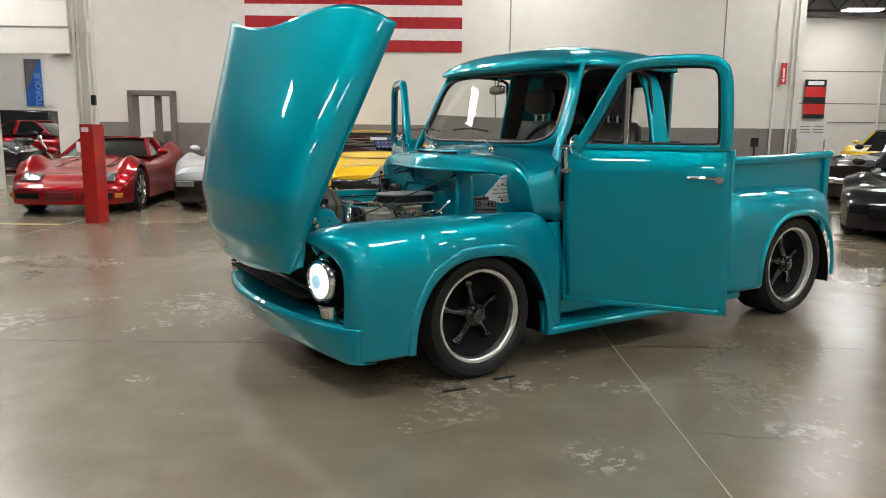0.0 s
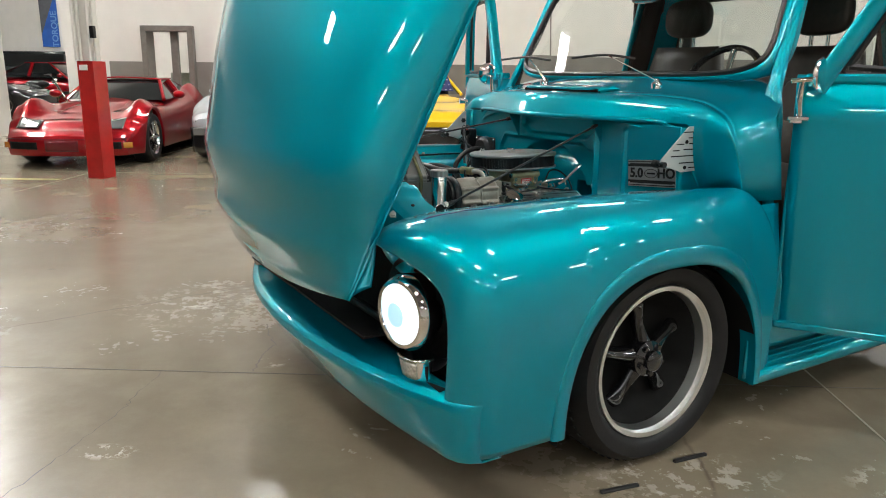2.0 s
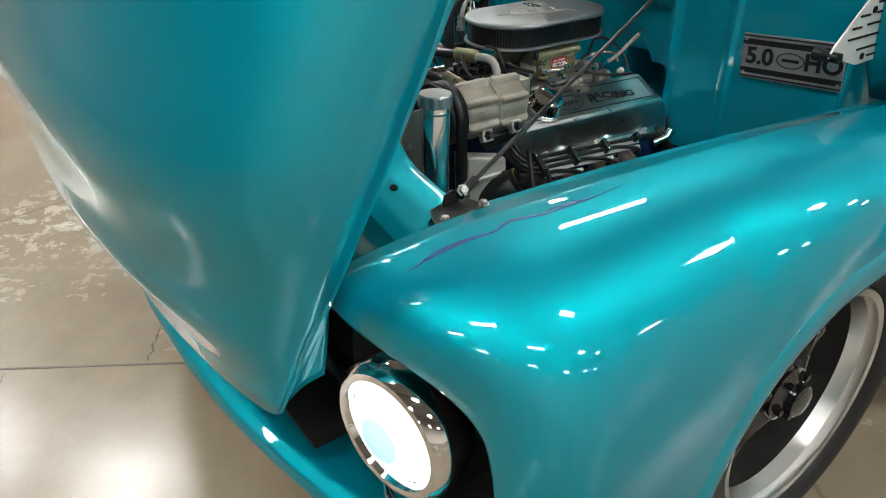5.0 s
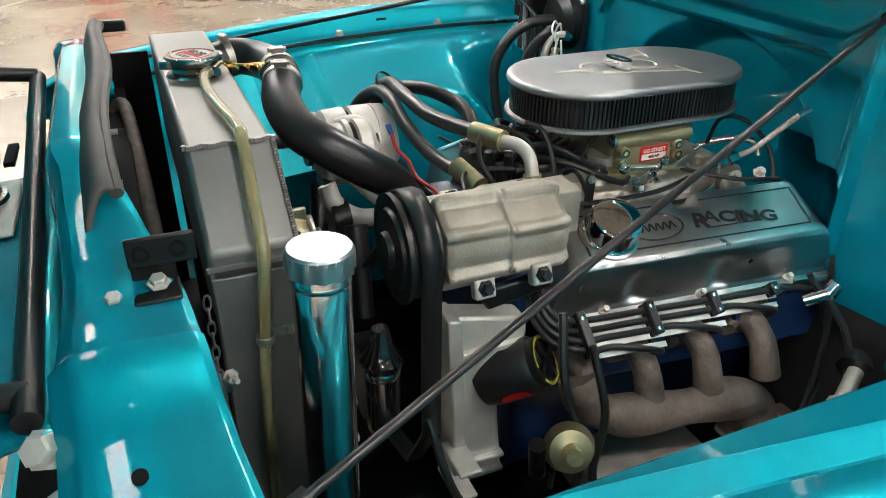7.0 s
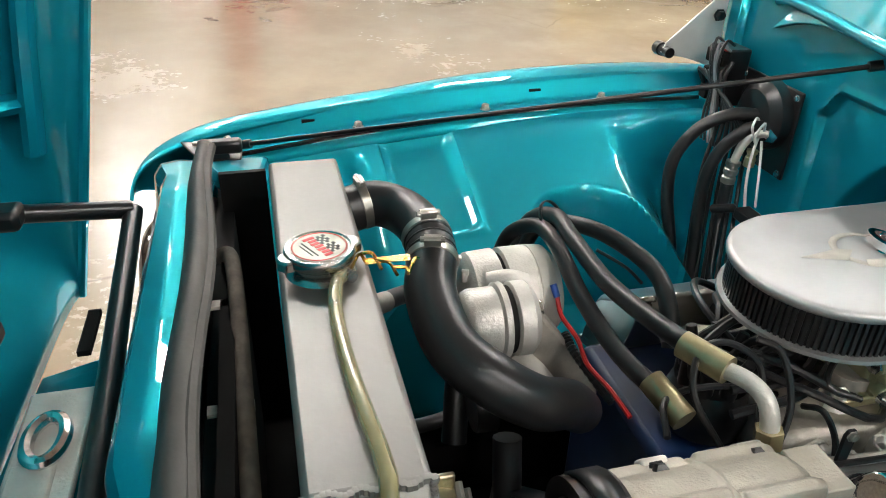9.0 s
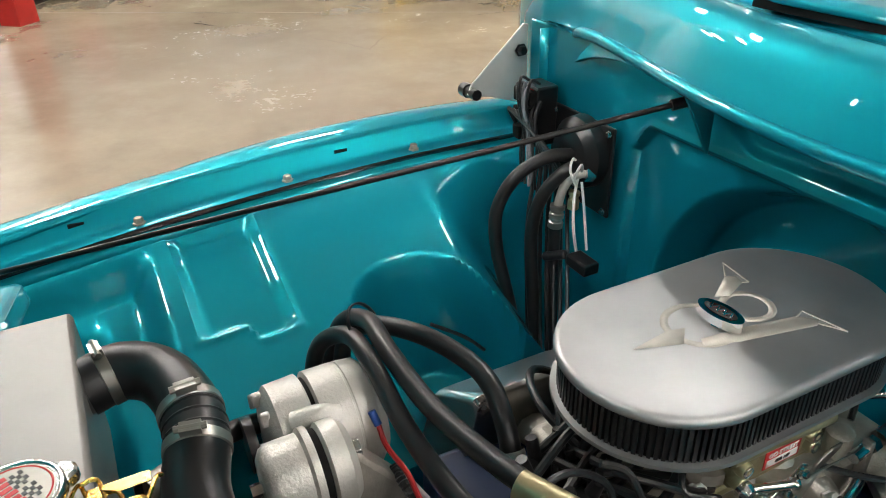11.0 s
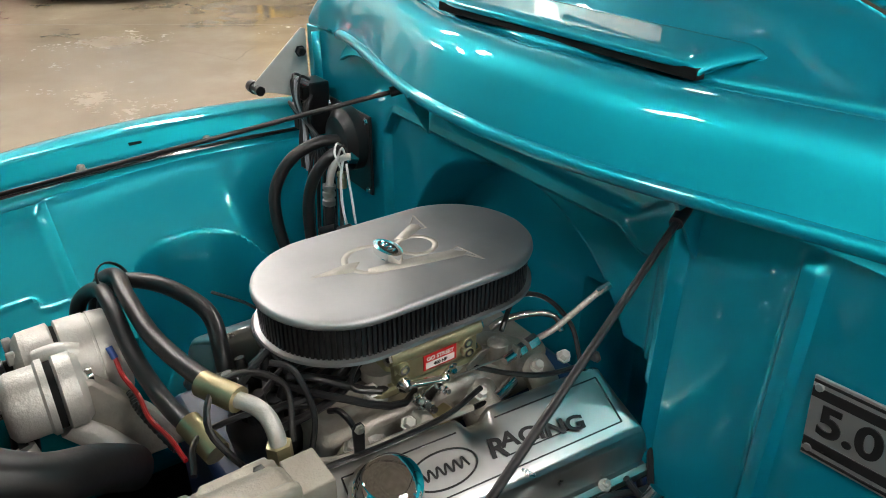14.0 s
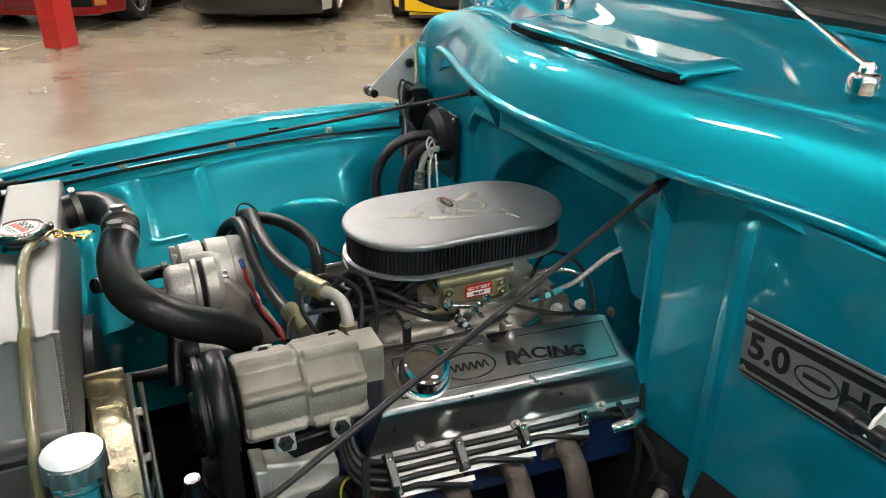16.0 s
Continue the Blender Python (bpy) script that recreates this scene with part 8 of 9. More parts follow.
part("crimp_fitting", Geo().lathe([(0.0125, 0), (0.0125, 0.007), (0.0105, 0.009), (0.0105, 0.013), (0.0125, 0.015), (0.0125, 0.022), (0.0105, 0.024), (0.0105, 0.028), (0.0125, 0.030), (0.0125, 0.040), (0.009, 0.042)], 20, along((0.2395, 0.480, 0.785), (0.236, 0.480, 0.745))), CLAMPM, truck, "ringed steel hose fitting")
part("brass_fitting", Geo().lathe([(0.0095, 0), (0.0095, 0.006), (0.0075, 0.008), (0.0075, 0.012), (0.0095, 0.014), (0.0095, 0.030)], 8, along((0.258, 0.462, 0.812), (0.256, 0.462, 0.778))), BRASSY, truck, "small brass fitting")
for k, pts in enumerate((((0.262, 0.452, 0.850), (0.250, 0.440, 0.868), (0.243, 0.446, 0.846), (0.252, 0.452, 0.826)), ((0.270, 0.478, 0.856), (0.256, 0.470, 0.866), (0.246, 0.462, 0.852), (0.250, 0.452, 0.83)))):
    part("white_wire", Geo().tube(pts, 0.0022, 6, 5), WHITE, truck)
part("heater_pipe", Geo().tube([(0.236, 0.480, 0.745), (0.23, 0.47, 0.65), (0.22, 0.45, 0.52)], 0.011, 10), RUBBER, truck)
part("white_cable_tie", Geo().tube([(0.262, 0.462, 0.835), (0.250, 0.452, 0.80), (0.245, 0.44, 0.75), (0.25, 0.43, 0.70)], 0.0025, 6).tube([(0.265, 0.455, 0.83), (0.262, 0.44, 0.79), (0.262, 0.425, 0.72)], 0.0022, 6), WHITE, truck)
fb = part("fuse_block", Geo().box((0.285, 0.615, 0.895), (0.045, 0.055, 0.105)), BLACK, truck, "black fuse and relay block", bevel=0.004)
for k in range(6):
    part("relay", Geo().box((0.258, 0.60 + 0.03 * (k % 2), 0.862 + 0.034 * (k // 2)), (0.016, 0.022, 0.024)), DARK, fb, bevel=0.002)
GREYWIRE = mat("grey_wire_jacket", (0.20, 0.20, 0.21), 0.4, 0.0, 0.2, 40)
for k, (dy, dz, mt) in enumerate(((0.0, 0.0, GREYWIRE), (0.012, 0.006, RUBBER), (-0.010, -0.004, GREYWIRE), (0.022, -0.006, RUBBER), (-0.018, 0.008, RUBBER))):
    part("thin_wire", Geo().tube([(0.264, 0.600 + dy, 0.950 + dz), (0.244, 0.597 + dy, 0.958 + dz), (0.238, 0.592 + dy * 0.6, 0.925), (0.246, 0.588 + dy * 0.5, 0.880 + dz), (0.240, 0.575 + dy, 0.835), (0.232, 0.555 + dy, 0.79)], 0.0026, 7, 5), mt, truck)
part("red_fuse", Geo().box((0.262, 0.60, 0.946), (0.006, 0.012, 0.004)), RED, fb)
rnd = random.Random(9)
for k in range(7):
    y0 = 0.575 + 0.012 * k
    part("loom_cable", Geo().tube([(0.262, y0, 0.93 - 0.01 * k), (0.245, y0 - 0.01, 0.90), (0.25, 0.56 - 0.012 * k, 0.84), (0.215 + 0.008 * k, 0.53 - 0.008 * k, 0.74), (0.20, 0.50 - 0.02 * k, 0.60), (0.18, 0.46 - 0.02 * k, 0.52)], 0.0038, 7, 5), RUBBER, truck)
part("connector", Geo().box((0.235, 0.40, 0.715), (0.03, 0.05, 0.02)).rod((0.225, 0.43, 0.72), (0.21, 0.47, 0.70), 0.008), BLACK, truck, bevel=0.003)
part("antenna_stub", Geo().tube([(-0.02, 0.44, 0.66), (0.03, 0.42, 0.63), (0.06, 0.41, 0.60)], 0.003, 6), BLACK, truck)

rnd = random.Random(21)
for k in range(9):
    y0 = 0.11 - 0.028 * k
    part("ignition_lead", Geo().tube([(-0.095 + 0.035 * math.cos(k), 0.035 * math.sin(k), 0.785), (-0.07 + 0.01 * (k % 3), y0 * 0.7, 0.802 + 0.006 * (k % 4)), (-0.035 + 0.012 * k, y0 + 0.03, 0.79 - 0.004 * k), (0.03 + 0.02 * k, 0.125 + 0.006 * k, 0.755), (0.08 + 0.022 * k, 0.17, 0.70)], 0.0046, 8, 5), RUBBER, truck, "black ignition lead")
for k in range(8):
    t = 2 * math.pi * k / 8 + 0.3
    part("lead_boot", Geo().rod((-0.095 + 0.030 * math.cos(t), 0.030 * math.sin(t), 0.775), (-0.095 + 0.040 * math.cos(t), 0.040 * math.sin(t), 0.806), 0.0085, 10, 0.006), RUBBER, truck)
for x, y, z in ((0.02, 0.115, 0.760), (0.06, 0.125, 0.752), (-0.02, 0.105, 0.765), (0.10, 0.13, 0.75)):
    part("plug_boot", Geo().tube([(x, y, z), (x + 0.03, y + 0.022, z + 0.004), (x + 0.055, y + 0.045, z - 0.012)], 0.0125, 10), RUBBER, truck, "black plug boot")
for k, pts in enumerate((((-0.055, -0.09, 0.79), (-0.05, -0.11, 0.80), (-0.04, -0.125, 0.775), (-0.045, -0.14, 0.745)), ((0.045, -0.05, 0.838), (0.0, -0.06, 0.815), (-0.02, -0.08, 0.80), (0.01, -0.095, 0.79)),
                         ((0.19, -0.09, 0.80), (0.225, -0.075, 0.83), (0.262, -0.09, 0.825), (0.285, -0.12, 0.79), (0.28, -0.15, 0.745)), ((0.14, -0.10, 0.772), (0.17, -0.13, 0.768), (0.21, -0.155, 0.764), (0.27, -0.165, 0.76)),
                         ((-0.11, -0.145, 0.772), (-0.02, -0.150, 0.768), (0.06, -0.152, 0.77), (0.12, -0.14, 0.775)))):
    part("thin_wire", Geo().tube(pts, 0.0034, 8, 6), RUBBER, truck)
for x, y, z, n in ((0.008, -0.07, 0.775, (0, -0.6, 0.8)), (0.03, -0.118, 0.748, (0, -0.6, 0.8)), (-0.045, -0.118, 0.752, (0, -0.5, 0.9)), (0.13, -0.125, 0.752, (0, -0.6, 0.8)), (0.22, -0.128, 0.755, (0, -0.6, 0.8)), (0.26, -0.135, 0.757, (0, -0.5, 0.9))):
    part("bolt", Geo().bolt((x, y, z), n, 0.0075, 0.009), CASTPALE, truck)
# lines and small fittings low beside the engine
for k, pts in enumerate((((-0.16, -0.275, 0.70), (-0.17, -0.31, 0.62), (-0.15, -0.33, 0.54), (-0.16, -0.34, 0.44)), ((-0.13, -0.30, 0.66), (-0.125, -0.335, 0.58), (-0.14, -0.345, 0.50), (-0.12, -0.35, 0.42)),
                         ((-0.335, -0.28, 0.60), (-0.32, -0.33, 0.52), (-0.27, -0.35, 0.45), (-0.2, -0.36, 0.40)), ((0.26, -0.29, 0.64), (0.285, -0.33, 0.58), (0.275, -0.36, 0.50), (0.24, -0.38, 0.42)))):
    part("loom_cable", Geo().tube(pts, 0.0055, 8), RUBBER, truck)
part("bracket_rib", Geo().box((-0.284, -0.264, 0.505), (0.03, 0.065, 0.006)), CASTPALE, truck, bevel=0.002)
part("bracket_rib", Geo().box((-0.284, -0.255, 0.455), (0.03, 0.065, 0.006)), CASTPALE, truck, bevel=0.002)
part("lower_crossmember", Geo().box((0.02, -0.30, 0.36), (0.20, 0.22, 0.07)), CAST, truck, "dull steel crossmember", bevel=0.012)
part("steering_box", Geo().box((-0.10, -0.42, 0.40), (0.14, 0.10, 0.12)).lathe([(0.04, 0), (0.04, 0.04), (0.02, 0.05)], 20, Matrix.Translation((-0.10, -0.42, 0.46))), BLACK, truck, "black steering box", bevel=0.015)

# ---- other vehicles ----
def car_paint(name, colour, metal=0.0):
    return paint_mat(name, colour, colour, 1.0, 0.4, metal)


CARRED, CARSILVER, CARYELLOW, CARBLACK, CARGREY = (car_paint("red_lacquer", (0.30, 0.003, 0.008), 0.6), car_paint("silver_lacquer", (0.55, 0.58, 0.60), 0.6), car_paint("yellow_lacquer", (0.80, 0.50, 0.01)),
                                                   car_paint("black_lacquer", (0.008, 0.008, 0.009)), car_paint("dark_grey_lacquer", (0.06, 0.065, 0.07), 0.5))
# darker copy of the red, for the shade of a recess and a crease
DARKRED = car_paint("shaded_red_lacquer", (0.16, 0.010, 0.018), 0.3)
AMBER = mat("amber_lens", (0.5, 0.16, 0.02), 0.2, coat=0.5)
CLEARLENS = mat("clear_lamp_lens", (0.20, 0.20, 0.20), 0.12, 0.4, coat=0.8)


def road_wheel(owner, x, y, r, w, side, spokes=5):
    m = Matrix.Translation((x, y, r)) @ Matrix.Rotation(radians(90 * -side), 4, "X")
    wh = part("wheel", Geo().lathe([(r * 0.66, 0.0), (r * 0.70, 0.004), (r * 0.66, -0.01), (r * 0.60, -0.05), (r * 0.58, -w * 0.8)], 36, caps=False), CHROME, owner, m=m)
    part("tyre", Geo().lathe([(r * 0.69, 0.0), (r * 0.78, 0.012), (r * 0.92, 0.008), (r, -0.03), (r, -w + 0.03), (r * 0.9, -w), (r * 0.6, -w)], 40, caps=False), TYRE, wh)
    g = Geo().lathe([(r * 0.60, -0.06), (0.03, -0.075), (0, -0.075)], 30, caps=False)
    part("brake_shade", g, DARK, wh)
    g = Geo()
    for k in range(spokes):
        a = 2 * math.pi * k / spokes
        g.box((r * 0.34, 0, -0.025), (r * 0.56, r * (0.5 / spokes + 0.06), 0.02), Matrix.Rotation(a, 4, "Z"))
    g.lathe([(r * 0.18, -0.03), (r * 0.15, -0.008), (0, -0.006)], 20)
    part("spokes", g, POLISHED, wh)
    return wh


def car(name, label, m, paint, L=4.6, W=1.78, base=(0.93, 3.42), r=0.33, hood=((0, 0.50), (0.25, 0.66), (1.0, 0.76), (1.75, 0.84)), tail=((3.2, 0.90), (4.2, 0.86), (4.6, 0.72)),
        glass=((1.75, 0.84), (2.30, 1.17), (3.0, 1.18), (3.65, 0.92)), bump=0.10, ground=0.16, nose=0.0, nose_z=0.30, lower=None, roof=None, open_top=False, spokes=5):
    """A low coupe: lofted body with wheel arches, glasshouse, wheels and bumper line. Nose at its own x = 0."""
    c = thing(name, label, "car", m)
    knots = tuple(hood) + tuple(tail)

    def width(x):
        t = x / L
        return W / 2 * (1 - 0.16 * max(0, 1 - t / 0.16) ** 2.2 - 0.12 * max(0, (t - 0.86) / 0.14) ** 2 - 0.03 * math.exp(-((t - 0.45) / 0.12) ** 2))

    def body(a, b):
        x = L * a
        w = width(x)
        top = lerp_at(x, *knots)
        mid = min(top - 0.08, 0.52)
        low = ground
        for xc in base:
            low = max(low, arch_z(x, xc, r + 0.065, ground, r * 2 + 0.05, 2.2, 2.0))
        mid = max(mid, low + 0.02)
        def round_nose(z):
            return nose * min(2.4, ((z - nose_z) / 0.14) ** 2) * max(0.0, 1 - x / 0.55) ** 2
        bulge = bump * (math.exp(-((x - base[0]) / 0.42) ** 2) + math.exp(-((x - base[1]) / 0.50) ** 2))
        if b < 0.7:
            th = b / 0.7 * math.pi / 2
            y = w * se(math.sin(th), 3.0)
            z = mid + (top - mid) * se(math.cos(th), 3.4) + bulge * math.exp(-((y / w - 0.80) / 0.16) ** 2)
            return (x + 0.30 * (y / (W / 2)) ** 3 * max(0.0, 1 - x / 0.62) + round_nose(z), y, z)
        q = (b - 0.7) / 0.3
        z = mid + (low - mid) * q
        return (x + 0.30 * (w / (W / 2)) ** 3 * max(0.0, 1 - x / 0.62) + round_nose(z), w * (1 - 0.035 * q * q), z)

    g = Geo()
    for sgn in (1, -1):
        g.grid(lambda a, b: (lambda p: (p[0], sgn * p[1], p[2]))(body(a, b)), 110, 30)
        w0, top0 = width(0), lerp_at(0, *knots)
        mid0 = min(top0 - 0.08, 0.52)

        def front(a, b):
            y = w0 * a
            zt = mid0 + (top0 - mid0) * se(math.sqrt(max(0.0, 1 - a ** 3)), 3.4)
            z = ground + (zt - ground) * b
            return (0.30 * (y / (W / 2)) ** 3 + nose * min(2.4, ((z - nose_z) / 0.14) ** 2), sgn * y, z)
        g.grid(front, 16, 10)
        for a in (1.0,):
            ring = [(lambda p: (p[0], sgn * p[1], p[2]))(body(a, k / 24)) for k in range(25)]
            g.add(ring + [(ring[0][0], 0, ground)], [tuple(range(26))])
    bo = part("body", g, paint, c, sharp=45)
    part("underside", Geo().box((L / 2, 0, 0.24), (L - 0.7, W - 0.42, 0.16)), DARK, c)
    if lower:
        part("lower_valance", Geo().grid(lambda a, b: (-0.03 + 0.26 * abs(-1 + 2 * a) ** 3 + 0.06 * (1 - b), (W / 2 - 0.10) * (-1 + 2 * a), 0.15 + 0.34 * b), 30, 4), lower, c, solid=0.05)
    # glasshouse
    (x0, z0), (x1, z1), (x2, z2), (x3, z3) = glass
    h0, h1 = W / 2 - 0.16, W / 2 - 0.34
    part("windscreen", Geo().grid(lambda a, b: (x0 + (x1 - x0) * a + 0.22 * (1 - a * 0.5) * (2 * b - 1) ** 2, (h0 + (h1 - h0) * a) * (2 * b - 1), z0 + (z1 - z0) * a), 6, 16), TINT, c, "dark tinted windscreen")
    if not open_top:
        part("rear_window", Geo().grid(lambda a, b: (x2 + (x3 - x2) * a, (h1 + (h0 - h1) * a) * (2 * b - 1) * (1 - 0.1 * a), z2 + (z3 - z2) * a), 6, 10), roof or paint, c)
        part("roof", Geo().grid(lambda a, b: (x1 - 0.02 + (x2 - x1 + 0.04) * a + 0.10 * (1 - a) * (2 * b - 1) ** 2, (h1 + 0.012) * (2 * b - 1), z1 + 0.012 + 0.03 * math.cos((2 * b - 1) * 1.5) + (z2 - z1) * a), 10, 14), roof or paint, c, solid=0.02)
        for sgn in (1, -1):
            part("side_window", Geo().add([(x0 + 0.22, sgn * (h0), z0), (x1 + 0.11, sgn * h1, z1), (x2, sgn * h1, z2), (x3 - 0.25, sgn * h0 * 0.97, z3 - 0.03)], [(0, 1, 2, 3)]), TINT, c)
            part("pillar", Geo().tube([(x0 + 0.20, sgn * h0, z0), (x1 + 0.11, sgn * h1, z1)], 0.028, 8), paint, c)
            part("pillar", Geo().tube([(x2 - 0.25, sgn * (h1 + 0.02), z1), (x2 - 0.18, sgn * h0, z0 + 0.04)], 0.05, 8), paint, c)
    else:
        part("cabin", Geo().box((2.5, 0, 0.80), (1.3, W - 0.5, 0.22)), RED, c, "red upholstery in an open cabin", bevel=0.05)
    for xw in base:
        for sgn in (1, -1):
            road_wheel(c, xw, sgn * (W / 2 - 0.02), r, 0.24, sgn, spokes)
    for sgn in (1, -1):
        part("mirror", Geo().grid(lambda a, b: (x0 + 0.32 + 0.07 * math.cos(2 * math.pi * a) * math.sin(math.pi * b), sgn * (W / 2 + 0.03) + 0.09 * math.cos(math.pi * b), z0 + 0.08 + 0.06 * math.sin(2 * math.pi * a) * math.sin(math.pi * b)), 14, 10, wrap_u=True), paint, c)
    return c


# two red and silver coupes of the same shape
red = car("sports_car", "glossy red coupe with flared fenders and chrome wheels", pose(-1.05, 7.90, 0, 0, 0, 63), CARRED, W=1.74, bump=0.17, nose=0.045, hood=((0, 0.41), (0.10, 0.47), (0.45, 0.585), (0.9, 0.67), (1.75, 0.80)), glass=((1.72, 0.80), (2.25, 1.08), (2.9, 1.09), (3.75, 0.88)), spokes=8)
def on_nose(y0, y1, z0, z1, proud):
    """A patch that follows the coupe's rounded nose."""
    def at(a, b):
        y, z = y0 + (y1 - y0) * a, z0 + (z1 - z0) * b
        return (0.30 * (abs(y) / 0.87) ** 3 + 0.045 * ((z - 0.30) / 0.14) ** 2 - proud, y, z)
    return Geo().grid(at, 10, 5)


def on_hood(x0, x1, y0, y1, up):
    def at(a, b):
        x, y = x0 + (x1 - x0) * a, y0 + (y1 - y0) * b
        swell = 0.17 * math.exp(-((x - 0.93) / 0.42) ** 2) * math.exp(-((abs(y) / 0.85 - 0.80) / 0.16) ** 2)
        return (x + 0.30 * (abs(y) / 0.87) ** 3 * max(0.0, 1 - x / 0.62), y, lerp_at(x, (0, 0.41), (0.10, 0.47), (0.45, 0.585), (0.9, 0.67)) + swell + up - 0.03 * (abs(y) / 0.8) ** 4)
    return Geo().grid(at, 6, 8)


for y in (-1, 1):
    part("grille_opening", on_nose(y * 0.30, y * 0.68, 0.245, 0.335, 0.004), DARK, red, "dark grille opening", solid=0.004)
# recess and crease are flush patches, their shade put into the darker red
part("plate_recess", on_nose(-0.2, 0.2, 0.22, 0.36, 0.004), DARKRED, red, solid=0.004)
part("bumper_crease", on_nose(-0.74, 0.74, 0.365, 0.378, 0.006), DARKRED, red, solid=0.006)
for y in (-1, 1):
    part("turn_lamp", on_nose(y * 0.70, y * 0.79, 0.255, 0.325, 0.004), AMBER, red, solid=0.004)
    part("lamp_cover", on_hood(0.20, 0.44, y * 0.36, y * 0.66, 0.006), CLEARLENS, red, "clear cover over the head lamps", solid=0.006)
part("hood_scoop", Geo().grid(lambda a, b: (0.75 + 0.95 * a, -0.34 + 0.68 * b, 0.655 + 0.125 * a + 0.055 * math.sin(math.pi * b) ** 0.5 * step(0, 0.4, a)), 14, 14), CARRED, red)
part("price_card", Geo().box((1.93, 0.35, 0.95), (0.02, 0.22, 0.16)), WHITE, red, "white card in the windscreen")

silver = car("sports_car", "silver coupe with a black lower nose", pose(1.11, 7.35, 0, 0, 0, 62), CARSILVER, W=1.74, bump=0.13, nose=0.03, nose_z=0.45, hood=((0, 0.62), (0.12, 0.70), (0.9, 0.76), (1.75, 0.86)), lower=CARBLACK, spokes=6)
for y in (-0.55, 0.55):
    part("lamp", Geo().box((-0.03, y, 0.44), (0.03, 0.26, 0.09)), CLEARLENS, silver, bevel=0.01)
yellow = car("sports_car", "bright yellow coupe with dark windows and a flag-patterned sunshade", pose(3.50, 6.55, 0, 0, 0, 70), CARYELLOW, W=1.88, r=0.34, bump=0.06,
             hood=((0, 0.56), (0.3, 0.70), (1.0, 0.80), (1.55, 0.90)), glass=((1.55, 0.90), (2.2, 1.22), (2.9, 1.22), (3.7, 0.98)), lower=CARBLACK)
part("hood_vent", Geo().box((0.9, 0, 0.80), (0.05, 0.35, 0.012)), DARK, yellow)
part("splitter", Geo().box((0.02, 0, 0.14), (0.30, 1.5, 0.03)), CARBLACK, yellow, bevel=0.01)
part("sunshade", Geo().grid(lambda a, b: (1.62 + 0.45 * a, -0.62 + 0.55 * b, 0.955 + 0.225 * a), 4, 4), FB, yellow, "dark blue spotted sunshade", solid=0.004)
for k in range(7):
    for j in range(3):
        part("spot", Geo().box((1.66 + 0.15 * j, -0.58 + 0.075 * k, 0.978 + 0.075 * j), (0.02, 0.022, 0.012)), FW, yellow)
for k in range(3):
    part("shade_stripe", Geo().box((1.75 + 0.10 * k, 0.30, 1.022 + 0.05 * k), (0.03, 0.7, 0.012)), GREYBAND, yellow)
part("price_card", Geo().box((1.92, -0.15, 1.12), (0.12, 0.3, 0.05)), WHITE, yellow)

grey = car("sports_car", "glossy black low sports car parked behind the truck bed", pose(7.0, 0.15, 0, 0, 0, 20), CARBLACK, W=1.9, r=0.33, bump=0.08,
           hood=((0, 0.46), (0.3, 0.62), (1.0, 0.73), (1.7, 0.82)), glass=((1.8, 0.82), (2.5, 1.14), (3.0, 1.14), (3.8, 0.92)))
part("grille_opening", Geo().box((0.0, 0, 0.36), (0.06, 1.1, 0.16)), DARK, grey, bevel=0.03)
for y in (-0.66, 0.66):
    part("lamp", Geo().box((0.06, y, 0.40), (0.04, 0.22, 0.12)), DARK, grey, bevel=0.03)
blackcar = car("convertible", "black open convertible with a red interior", pose(11.3, 3.2, 0, 0, 0, 2), CARBLACK, L=5.0, W=1.9, bump=0.03, base=(0.95, 3.7), r=0.35,
               hood=((0, 0.72), (0.2, 0.84), (1.0, 0.90), (1.75, 0.96)), tail=((3.2, 0.98), (4.4, 0.94), (5.0, 0.80)), glass=((1.75, 0.96), (2.1, 1.30), (2.9, 1.2), (3.6, 1.0)), open_top=True)
part("chrome_bumper", Geo().tube([(0.1, -0.9, 0.45), (-0.06, -0.5, 0.45), (-0.08, 0, 0.45), (-0.06, 0.5, 0.45), (0.1, 0.9, 0.45)], 0.06, 12), CHROME, blackcar)
part("top_stay", Geo().rod((2.9, -0.8, 0.95), (2.5, -0.75, 1.35), 0.015).rod((2.9, -0.8, 1.25), (2.4, -0.75, 1.0), 0.015), CHROME, blackcar)
car("sports_car", "yellow car with a black hood far down the hall", pose(18.3, 6.7, 0, 0, 0, 8), CARYELLOW, L=4.4, hood=((0, 0.62), (0.3, 0.84), (1.0, 0.95), (1.7, 1.0)), tail=((3.2, 1.02), (4.2, 1.0), (4.4, 0.8)), glass=((1.6, 1.0), (2.2, 1.40), (3.0, 1.40), (3.7, 1.05)), roof=CARBLACK)
car("sports_car", "dark saloon among the parked cars", pose(13.2, 9.2, 0, 0, 0, 40), CARBLACK, L=4.6, hood=((0, 0.62), (0.3, 0.84), (1.0, 0.95), (1.7, 1.0)), tail=((3.2, 1.02), (4.2, 1.0), (4.6, 0.8)), glass=((1.6, 1.0), (2.2, 1.42), (3.0, 1.42), (3.8, 1.05)))
